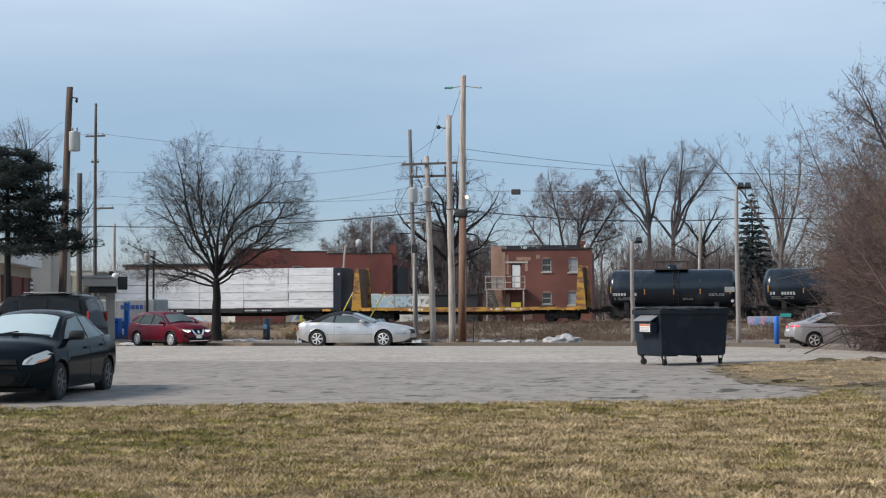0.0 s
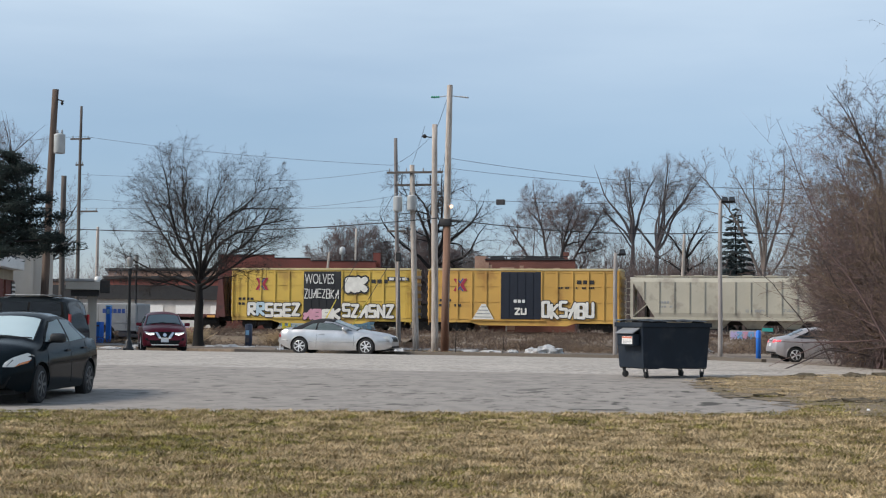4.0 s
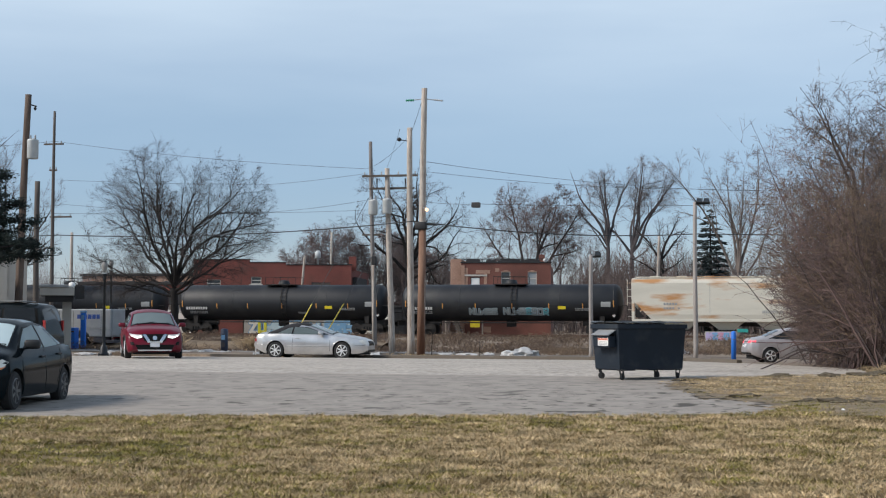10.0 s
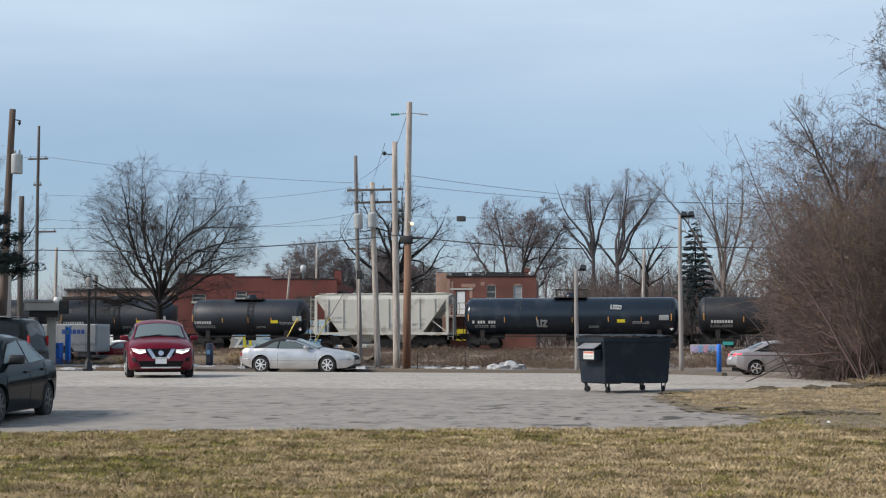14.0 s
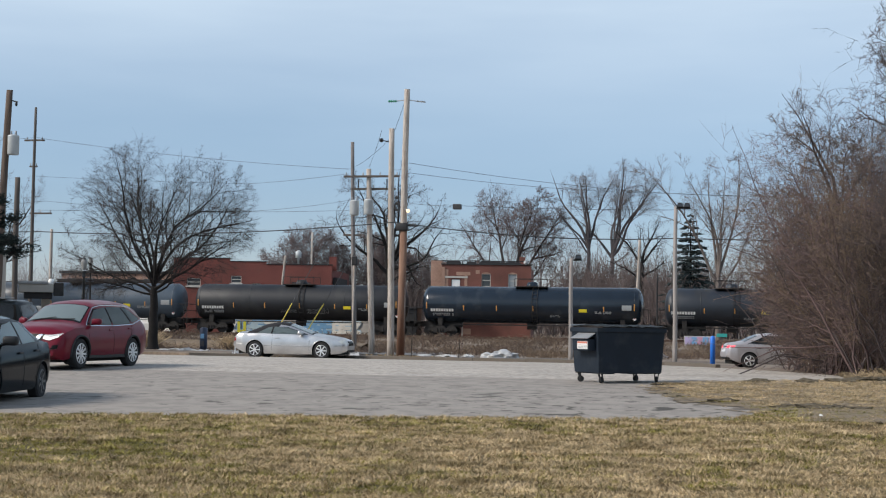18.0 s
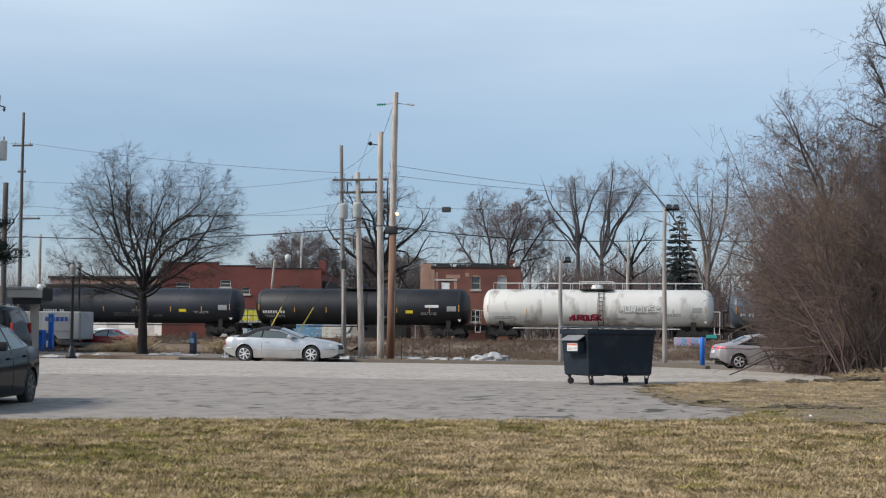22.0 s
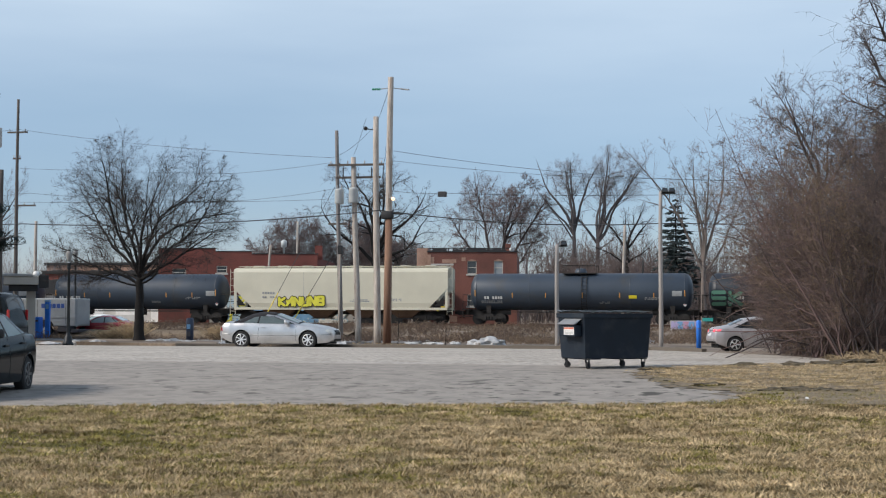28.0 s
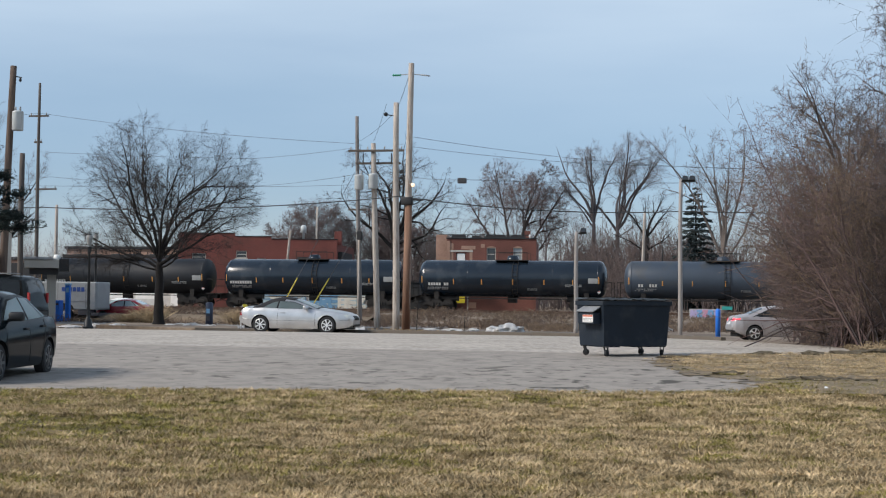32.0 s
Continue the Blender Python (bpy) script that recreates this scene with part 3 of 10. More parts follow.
# ---- ground ----
def build_ground():
    ys = [-60, -20, 0, 10, 22, 26, 30, 34, 38, 43, 47, 50, 53, 56, 60, 64, 67, 75, 82, 90, 96, 102, 105, 110, 114.5, 116, 121, 126, 140, 200, 400, 900, 2500]
    sheet("ground", -1800, 1800, ys, 24, M["earth"], "bare winter earth with thin dead grass", -0.03)
    # lot: bounded near by the lawn, far by the kerb line
    far = [(20, 12), (22, 12), (34, 12), (38, 2.6), (41, 2.2), (49.5, -1.0), (53.9, -2.9), (56.6, -8.3), (58.7, -12.8), (62, -21.8), (63, -24.5), (66, -25.8), (68.4, -27.5), (69, -28.5)]
    ys2 = [19.6, 20.6, 21.6, 22.6, 23.4, 25, 27, 29, 31, 33, 35, 37, 39, 41, 43, 45, 47, 49, 51, 53.8, 56, 58.6, 60, 62, 64, 66, 68, 69]
    sheet("parking_lot", 0, 0, ys2, 40, M["asphalt"], "worn pale asphalt parking lot with damp streaks", 0.005,
          edge=lambda y: (-62.0, max(lerp(far, y), -61.0)))
    # lawn in front, running up the side of the lot behind the dumpster
    def lawn_edge(x):
        return lerp([(-60, 17.0), (-13, 19.7), (-11.6, 20.1), (-8, 21.4), (-5.5, 22.05), (-3.4, 22.6), (-2.5, 22.9), (-1.2, 23.2), (-.3, 24.0), (.2, 25.6), (1.2, 26.4), (3, 27.5), (8, 30), (40, 32)], x)
    bm = bmesh.new()
    cols = []
    xs = np.concatenate([np.linspace(-40, -14, 12), np.linspace(-13, -3, 40), np.linspace(-2.9, -2.0, 16), np.linspace(-1.95, -0.9, 14), np.linspace(-0.8, 14, 30)])
    for x in xs:
        e = lawn_edge(x) + 0.28 * noise.noise((x * 1.3, 0, 0)) + 0.12 * noise.noise((x * 5, 4, 0))
        col = []
        for j in range(46):
            y = -30 + 36 * j / 5 if j < 5 else 6 + (e - 6) * (j - 5) / 40
            col.append(bm.verts.new((x, y, gz(x, y) + 0.022 * (1 if j < 45 else -0.2) + 0.012 * noise.noise((x * .6, y * .6, 1)))))
        cols.append(col)
    for a, b in zip(cols, cols[1:]):
        for j in range(45):
            bm.faces.new((a[j], b[j], b[j + 1], a[j + 1]))
    tagged(link_mesh("lawn", bm, M["lawn"], smooth=True), "patchy dormant lawn, straw-coloured with green tufts", "lawn", kind="structure")

    # blades
    rng = np.random.default_rng(5)
    for nm, mt, count, hgt, seed, lab in (("dry_lawn_grass", "grass_dry", 400000, 0.024, 1, "short dead straw-coloured grass blades"),
                                          ("green_lawn_grass", "grass_green", 170000, 0.022, 2, "short dull green grass blades among dead ones")):
        r = np.random.default_rng(seed)
        clumps = int(count * 2.1 / 9)
        n = clumps * 9
        y = np.repeat(8.6 + (r.random(clumps) ** 1.1) * 32, 9)
        x = -y * 0.64 + np.repeat(r.random(clumps), 9) * (y * 0.90)
        spread = np.repeat(.4 + 1.1 * r.random(clumps), 9) * (.016 + .0032 * y)
        comb = np.repeat(r.normal(0, 1.1, (clumps, 2)), 9, axis=0)
        tall = np.repeat(.45 + 1.1 * r.random(clumps), 9)
        x = x + r.normal(0, 1, n) * spread
        y = y + r.normal(0, 1, n) * spread * .8
        e = np.interp(x, [-60, -13, -11.6, -8, -5.5, -3.4, -2.5, -1.2, -.3, .2, 1.2, 3, 8, 40], [17.0, 19.7, 20.1, 21.4, 22.05, 22.6, 22.9, 23.2, 24, 25.6, 26.4, 27.5, 30, 32])
        side = np.interp(y, [23.5, 25.2, 26.6, 27.6, 29.0, 31, 33, 34.6, 35.6, 36.6, 38, 44], [.2, -.1, -.5, -1.1, -1.7, -2.1, -2.3, -1.7, -.6, .9, 2.6, 6])
        pat = np.array([noise.fractal((a * 1.5, b * 1.1, 2.0), .5, 2.0, 4) for a, b in zip(x, y)]) * 1.5
        near_edge = np.clip(1.25 - (e - y) * 0.33, 0, 1)
        pat = .75 * pat + 1.25 * np.array([noise.fractal((a * .20, b * .34, 7.0), 1.0, 2.0, 3) for a, b in zip(x, y)])
        pat = pat + .34 * np.clip((-x - 1) / 6, 0, 1) - .22 * np.clip((x + 3) / 4, 0, 1) * (y < 19)
        verge = (y > e) & (x > side + .25 + .3 * np.sin(y * 5) + .2 * np.sin(x * 7 + y * 3))
        band = np.exp(-((y - np.interp(x, [-1.9, -1.5, -.9, 0, 1, 4], [29.8, 29, 27.6, 25.9, 26.2, 26.5]) + .25 * np.sin(x * 4)) / .62) ** 2)
        pat = np.where(verge, .4 * pat, pat)
        lot = (y < e + 0.12 * np.sin(x * 9) + .1 * np.sin(x * 23) - 0.02)
        if mt == "grass_dry":
            ok = (lot & (pat + .6 * near_edge < 0.62 + .3 * r.random(n)) & (r.random(n) > .42 * np.clip((x + 5) / 6, 0, 1))) | (verge & (pat + .9 * band < .1 + .4 * r.random(n)) & (r.random(n) < .8))
        else:
            ok = (lot & ((pat + 0.78 * near_edge + .35 * r.random(n)) > 0.30)) | (verge & (band + .3 * pat > .28 + .3 * r.random(n)))
        x, y, verge, comb, tall = x[ok][:count], y[ok][:count], verge[ok][:count], comb[ok][:count], tall[ok][:count]
        n = len(x)
        z = np.interp(y, [a for a, _ in GROUND], [b for _, b in GROUND]) + 0.026 + .02 * verge
        h = hgt * tall * (0.5 + r.random(n)) * (1 + 0.35 * (y / 30)) * (1 - .35 * verge)
        ang = r.random(n) * math.pi * 2
        wd = (0.0040 + 0.00020 * y) * (1 - .3 * verge)
        lean = (comb + r.normal(0, .7, (n, 2))) * (h / tall)[:, None] * .95
        v = np.zeros((n, 3, 3))
        v[:, 0] = np.stack([x - np.cos(ang) * wd, y - np.sin(ang) * wd, z], 1)
        v[:, 1] = np.stack([x + np.cos(ang) * wd, y + np.sin(ang) * wd, z], 1)
        v[:, 2] = np.stack([x + lean[:, 0], y + lean[:, 1], z + h], 1)
        tagged(from_arrays(nm, v.reshape(-1, 3), np.arange(3 * n).reshape(-1, 3), M[mt]), lab, "grass", kind="stuff")

    # ragged straw verge that spreads over the asphalt beside the dumpster
    def mask(x, y):
        e = lerp([(23.5, .2), (25.2, -.1), (26.6, -.5), (27.6, -1.1), (29.0, -1.7), (31, -2.1), (33, -2.3), (34.6, -1.7), (35.6, -.6), (36.6, .9), (38, 2.6), (44, 6)], y)
        return x - e + .55 * noise.noise((x * 1.1, y * 1.6, 5)) + .5 * noise.noise((x * 3, y * 4, 9)) + .25 * noise.noise((x * 8, y * 9, 2))
    bm = bmesh.new()
    grid = {}
    dx, dy = .1, .13
    for i in range(150):
        for j in range(150):
            x, y = -3.6 + i * dx, 23.4 + j * dy
            if mask(x, y) < 0:
                continue
            q = []
            for a, b in ((0, 0), (1, 0), (1, 1), (0, 1)):
                k = (i + a, j + b)
                if k not in grid:
                    u, v = -3.6 + k[0] * dx, 23.4 + k[1] * dy
                    grid[k] = bm.verts.new((u + .03 * noise.noise((u * 9, v * 9, 0)), v + .04 * noise.noise((u * 9, v * 9, 4)), gz(u, v) + .012 + .035 * max(0, min(1, mask(u, v)))))
                q.append(grid[k])
            bm.faces.new(q)
    tagged(link_mesh("straw_verge", bm, M["verge"], smooth=True), "bare earth verge with flattened straw and ragged edge", "verge", kind="structure")

    # kerb stones along the far edge of the lot
    pts = [(-24.5, 63.0), (-22, 62), (-13.0, 58.7), (-8.5, 56.6), (-3.1, 53.9), (-1.2, 49.5)]
    kerb = tagged(new("kerb"), "low worn concrete kerb edging the lot", "kerb", kind="structure")
    base = boxm(-0.997, -0.09, -0.2, 0.997, 0.09, 0.13, 0.015)
    first = None
    for (x0, y0), (x1, y1) in zip(pts, pts[1:]):
        L = math.hypot(x1 - x0, y1 - y0)
        k = max(1, round(L / 2.0))
        a = math.degrees(math.atan2(y1 - y0, x1 - x0))
        for i in range(k):
            t = (i + 0.5) / k
            x, y = x0 + (x1 - x0) * t, y0 + (y1 - y0) * t
            m = pose(x, y, gz(x, y) + random.uniform(-.004, .004), 0, 0, a + random.uniform(-.15, .15)) @ Matrix.Diagonal((L / k / 2.0, 1, 1, 1))
            if first is None:
                first = part("kerbstone", base, M["kerb"], kerb)
                first.matrix_basis = m
            else:
                share("kerbstone", first.data, kerb, m)

    # planted island with the street tree, and a strip of pale pavement behind it
    bm = bmesh.new()
    rim = [(-33.5, 72.0), (-28.3, 69.3), (-25.8, 68.2), (-25.0, 69.6), (-26.5, 74.0), (-30.5, 79.0), (-36.0, 80.0)]
    top = [bm.verts.new((x, y, gz(x, y) + 0.14)) for x, y in rim]
    low = [bm.verts.new((x, y, gz(x, y) - 0.1)) for x, y in rim]
    bm.faces.new(top)
    for i in range(len(rim)):
        j = (i + 1) % len(rim)
        bm.faces.new((top[j], top[i], low[i], low[j]))
    bmesh.ops.recalc_face_normals(bm, faces=bm.faces)
    tagged(link_mesh("planting_island", bm, M["earth"]), "raised bare-earth planting island with concrete edge", "island", kind="structure")
    sheet("service_road", -70, -18, [80.5, 84, 88, 92], 12, M["lane"], "worn grey service road", 0.01)
    sheet("dirt_path", -20, -6.5, [72, 76, 79], 10, M["kerb"], "dull gravelly track edge", 0.015)


def snow_heap(x, y, sx, sy, sz, seed):
    bm = bmesh.new()
    bmesh.ops.create_icosphere(bm, subdivisions=3, radius=1)
    for v in bm.verts:
        p = v.co
        k = 1 + 0.45 * noise.noise(p * 1.9 + Vector((seed, 0, 0))) + 0.25 * noise.noise(p * 5 + Vector((seed, 3, 0)))
        v.co = Vector((p.x * sx * k, p.y * sy * k, max(-0.1, p.z) * sz * k))
    ob = link_mesh("snow_mound", bm, M["snow"], smooth=False)
    ob.matrix_basis = pose(x, y, gz(x, y) - 0.02, 0, 0, seed * 37)
    return tagged(ob, "dirty melting heap of old snow", "snow", "snow heaps")


build_ground()
for i, (x, y, sx, sy, sz) in enumerate(((-12.8, 77.2, .8, .5, .45), (-13.6, 77.4, .6, .4, .3), (-14.8, 77.8, .5, .3, .16), (-15.9, 77.6, .7, .3, .14), (-17.2, 78.2, .5, .3, .12),
                                        (-29.3, 74.6, .9, .4, .28), (-28.2, 74.3, .7, .35, .22), (-35.2, 72.6, 1.0, .5, .13), (-33.6, 72.3, .6, .35, .22), (-32.4, 72.2, .5, .3, .25), (-36.5, 72.2, .7, .3, .1), (-30.6, 74.9, .8, .4, .2), (-33.3, 73.4, .8, .35, .13), (-37.6, 72.9, .8, .35, .1),
                                        (-5.9, 88.0, .9, .5, .35), (-18.5, 68.5, .35, .25, .3), (-26.6, 74.8, .5, .3, .14))):
    snow_heap(x, y, sx, sy, sz, i + 1)


def brush_strip(name, x0, x1, y0, y1, count, hlo, hhi, material, label, seed, clumpy=1.0):
    """Dry stalks and stems, many thin leaning blades."""
    r = np.random.default_rng(seed)
    x = r.random(count * 3) * (x1 - x0) + x0
    y = r.random(count * 3) * (y1 - y0) + y0
    keep = np.sin(x * 1.3 + 2 * np.sin(y * .5 + seed)) + np.sin(x * .47 + y * .8) > -0.9 * clumpy - 0.2
    x, y = x[keep][:count], y[keep][:count]
    n = len(x)
    z = np.interp(y, [a for a, _ in GROUND], [b for _, b in GROUND]) - 0.03
    h = (hlo + (hhi - hlo) * r.random(n) ** 1.6) * (0.75 + 0.35 * np.sin(x * .9 + seed))
    h = np.maximum(h, hlo)
    p = np.stack([x, y, z], 1)
    q = p + np.stack([r.normal(0, .6, n) * h, r.normal(0, .5, n) * h, h * r.uniform(.55, 1, n)], 1)
    e = q + np.stack([r.normal(0, .8, n) * h * .5, r.normal(0, .6, n) * h * .4, h * r.uniform(-.35, .2, n)], 1)
    w0 = 0.012 + 0.010 * r.random(n)
    v1, f1 = tubes_arrays(p, q, w0, w0 * .8)
    v2, f2 = tubes_arrays(q, e, w0 * .8, w0 * .35)
    ob = from_arrays(name, np.concatenate([v1, v2]), np.concatenate([f1, f2 + len(v1)]), material)
    return tagged(ob, label, "brush", kind="stuff")


brush_strip("verge_weeds", -58, 2, 84, 113, 15000, 0.10, 0.62, M["brush"], "dense brown dead weeds on the railway verge", 3)
brush_strip("dry_verge_grass", -58, 2, 86, 113, 9000, 0.1, 0.6, M["verge_grass"], "tall dull dead grass on the railway verge", 4)
brush_strip("pale_reeds", -12.5, -7.0, 79, 88, 520, 0.35, 0.9, M["twig_tan"], "broken pale reed stalks", 8)
brush_strip("island_grass", -21, -10.5, 60.5, 70, 3500, 0.05, 0.28, M["drygrass"], "thin dead grass around the pole bases", 9)
brush_strip("bush_foot_grass", 2.2, 10, 37, 44, 5000, 0.06, 0.4, M["drygrass"], "dead grass and leaf litter at the foot of the thicket", 10)
for i, (x, y) in enumerate(((-37.1, 84.2), (-35.7, 84.4), (-31.0, 86.5))):
    brush_strip("ornamental_grass", x - .35, x + .35, y - .35, y + .35, 300, 0.6, 1.15, M["straw_tall"], "upright clump of tan ornamental grass", 20 + i, 9)

# ---- railway ----
RAIL, YC = 0.40, 118.5


def build_track():
    bm = bmesh.new()
    prof = [(-3.0, -0.25), (-2.0, -0.02), (-1.5, 0.0), (1.5, 0.0), (2.0, -0.02), (3.0, -0.25)]
    xs = np.linspace(-150, 90, 61)
    rws = [[bm.verts.new((x, YC + a, RAIL - 0.2 + b + 0.02 * noise.noise((x, a, 0)))) for a, b in prof] for x in xs]
    for a, b in zip(rws, rws[1:]):
        for i in range(len(prof) - 1):
            bm.faces.new((a[i], b[i], b[i + 1], a[i + 1]))
    tagged(link_mesh("track_ballast", bm, M["ballast"]), "grimy brown track ballast", "ballast", kind="structure")
    track = thing("railway_track", None, "rusty steel rails on dark timber ties", "track", kind="structure")
    tie = boxm(-0.11, -1.3, RAIL - 0.32, 0.11, 1.3, RAIL - 0.17, 0.01)
    first = part("tie", tie, M["tie"], track)
    first.matrix_basis = pose(-70, YC, 0)
    for i in range(1, 140):
        share("tie", first.data, track, pose(-70 + i * 0.6, YC, 0, 0, 0, random.uniform(-1, 1)))
    for s in (-0.7175, 0.7175):
        part("rail", slabm([(-150, RAIL - .17), (90, RAIL - .17), (90, RAIL), (-150, RAIL)], YC + s - .035, YC + s + .035), M["rail"], track)


build_track()

# ---- trees ----
def unit(v):
    return v / (np.linalg.norm(v, axis=1, keepdims=True) + 1e-9)


def cones_arrays(p, q, r):
    """Many fine twigs at once: three-sided, drawn out to a point."""
    d = unit(q - p)
    ref = np.where(np.abs(d[:, 2:3]) > .9, np.array([[1.0, 0, 0]]), np.array([[0, 0, 1.0]]))
    u = unit(np.cross(d, ref))
    w = np.cross(d, u)
    r = np.asarray(r)[:, None]
    v = np.stack([p + r * (u * math.cos(a) + w * math.sin(a)) for a in (0, 2.094, 4.189)] + [q], 1)
    f = (np.arange(len(p)) * 4)[:, None, None] + np.array([[0, 1, 3], [1, 2, 3], [2, 0, 3]])[None]
    return v.reshape(-1, 3), f.reshape(-1, 3)


def chain_arrays(pts, rad, n=4):
    """Connected tapering tubes along many bent lines at once: pts (lines, nodes, 3), rad (lines, nodes)."""
    m, k = rad.shape
    d = np.empty_like(pts)
    d[:, 1:-1] = pts[:, 2:] - pts[:, :-2]
    d[:, 0], d[:, -1] = pts[:, 1] - pts[:, 0], pts[:, -1] - pts[:, -2]
    d /= np.linalg.norm(d, axis=-1, keepdims=True) + 1e-9
    whole = unit(pts[:, -1] - pts[:, 0])
    ref = np.where(np.abs(whole[:, 2:3]) > .8, np.array([[1.0, 0, 0]]), np.array([[0, 0, 1.0]]))[:, None]
    u = np.cross(d, ref)
    u /= np.linalg.norm(u, axis=-1, keepdims=True) + 1e-9
    w = np.cross(d, u)
    ang = np.arange(n) * 2 * math.pi / n
    v = pts[:, :, None] + rad[:, :, None, None] * (u[:, :, None] * np.cos(ang)[:, None] + w[:, :, None] * np.sin(ang)[:, None])
    i, j = np.meshgrid(np.arange(k - 1), np.arange(n), indexing="ij")
    q = np.stack([i * n + j, i * n + (j + 1) % n, (i + 1) * n + (j + 1) % n, (i + 1) * n + j], -1).reshape(-1, 4)
    f = (np.arange(m) * k * n)[:, None, None] + q[None]
    return v.reshape(-1, 3), f.reshape(-1, 4)


def split_quads(f):
    return np.concatenate([f[:, [0, 1, 2]], f[:, [0, 2, 3]]])


def twig_arrays(levels):
    """Fine growth of several levels as pointed twigs, bent ones in pieces."""
    P = np.concatenate([l[0][:, :-1].reshape(-1, 3) for l in levels])
    Q = np.concatenate([(l[0][:, 1:] + .1 * (l[0][:, 1:] - l[0][:, :-1]) * (l[0].shape[1] > 2)).reshape(-1, 3) for l in levels])
    return cones_arrays(P, Q, np.concatenate([l[1][:, :-1].ravel() for l in levels]))


def crown_shape(table, lean=(0, 0)):
    """Inside test of a crown: (height, radius) pairs, drifting by lean from foot to top."""
    zs, rs = [a for a, _ in table], [b for _, b in table]

    def inside(p, slack=1.0):
        u = (p[..., 2] - zs[0]) / (zs[-1] - zs[0])
        rad = np.interp(p[..., 2], zs, rs, 0, 0) * slack
        return np.hypot(p[..., 0] - lean[0] * u, p[..., 1] - lean[1] * u) < rad
    return inside


def ramify(seed, stems, inside, kids=(7, 6, 5, 5), segs=(9, 6, 3, 2, 1), spread=((25, 48), (25, 55), (25, 60), (25, 65)), ratio=(.62, .58, .55, .6),
           wander=.07, up=.03, out=.04, first=(.22, .15, .12, .1), tip=.004, thin=.52, shortest=.12):
    """Branches in levels. stems: rows of start, direction, length, radius. Returns for each level the bent lines, their radii and the row of the
    stem that bears each; the last level is the fine twigs."""
    r = np.random.default_rng(seed)
    P = np.array([s[0] for s in stems], float)
    D = unit(np.array([s[1] for s in stems], float))
    L = np.array([s[2] for s in stems], float)
    R = np.array([s[3] for s in stems], float)
    own = np.arange(len(P))
    levels = []
    for lev in range(len(kids) + 1):
        steps = np.linspace(.15, 1, 8)
        probe = P[:, None] + D[:, None] * (L[:, None] * steps)[..., None]
        ok = inside(probe, 1.0 + .03 * lev)
        some = ok.any(1)
        reach = np.where(ok.all(1), 1.0, np.where(some, steps[np.argmax(np.cumsum(~ok, 1) > 0, axis=1)], .15))
        L = L * reach * r.uniform(.82, 1.0 if lev == 0 else 1.12, len(L))
        keep = L > (shortest if lev else 0)
        P, D, L, R, own = P[keep], D[keep], L[keep], R[keep], own[keep]
        n, m = segs[lev], len(P)
        pts, dirs, p, d = [P], [], P, D
        for i in range(n):
            axis = p * np.array([1, 1, 0])
            d = unit(d + r.normal(0, wander * (1 + .35 * lev), (m, 3)) + np.array([0, 0, up]) + out * unit(axis + 1e-6) * (lev < 3))
            p = p + d * (L / n)[:, None]
            pts.append(p)
            dirs.append(d)
        pts, dirs = np.stack(pts, 1), np.stack(dirs, 1)
        ts = np.linspace(0, 1, n + 1)
        rad = np.maximum(R[:, None] * (1 - ts) ** .85, tip * .7)
        levels.append((pts, rad, own))
        if lev == len(kids):
            break
        k = kids[lev]
        t = first[lev] + (.985 - first[lev]) * (np.arange(k)[None] + r.uniform(.1, .9, (m, k))) / k
        t[:, -1] = .985
        at = np.minimum((t * n).astype(int), n - 1)
        rows_ = np.arange(m)[:, None]
        f = (t * n - at)[..., None]
        C = pts[rows_, at] * (1 - f) + pts[rows_, at + 1] * f
        T = dirs[rows_, at]
        a = np.radians(r.uniform(*spread[lev], (m, k)))
        a[:, -1] *= .35
        az = r.uniform(0, 6.28, (m, 1)) + np.arange(k)[None] * 2.4 + r.normal(0, .35, (m, k))
        ref = np.where(np.abs(T[..., 2:3]) > .9, np.array([1.0, 0, 0]), np.array([0, 0, 1.0]))
        u = np.cross(T, ref)
        u /= np.linalg.norm(u, axis=-1, keepdims=True) + 1e-9
        w = np.cross(T, u)
        Dn = T * np.cos(a)[..., None] + (u * np.cos(az)[..., None] + w * np.sin(az)[..., None]) * np.sin(a)[..., None]
        Ln = L[:, None] * ratio[lev] * (1.12 - .62 * t) * r.uniform(.65, 1.25, (m, k))
        Rn = np.maximum(R[:, None] * (1 - t) ** .8 * thin * r.uniform(.8, 1.2, (m, k)), tip)
        P, D, L, R, own = C.reshape(-1, 3), Dn.reshape(-1, 3), Ln.ravel(), Rn.ravel(), np.repeat(own, k)
    return levels


def fan(seed, n, z0, z1, tilt, length, r0, az0=0.0, jitter=8):
    """Limbs round a trunk as rows for a tree: start height, azimuth, tilt, length, radius; steeper higher up."""
    r = random.Random(seed)
    return [(z0 + (z1 - z0) * (i / max(1, n - 1)) ** 1.3, az0 + 137.5 * i + r.uniform(-15, 15), tilt[1] + (tilt[0] - tilt[1]) * (i / max(1, n - 1)) + r.uniform(-jitter, jitter),
             length * r.uniform(.9, 1.1), r0 * (1 - .35 * i / n) * r.uniform(.85, 1.15)) for i in range(n)]


def lobed(inside, amount, turn):
    """The same crown with lobes and bays in its outline."""
    def within(p, grow=1.0):
        az = np.arctan2(p[..., 1], p[..., 0])
        f = np.sin(3 * az + turn + .5 * p[..., 2]) * .5 + np.sin(2 * az - .9 * p[..., 2] + 2 * turn) * .3 + np.sin(5 * az + 1.3 * p[..., 2]) * .2
        return inside(p, grow * (1 + amount * f))
    return within


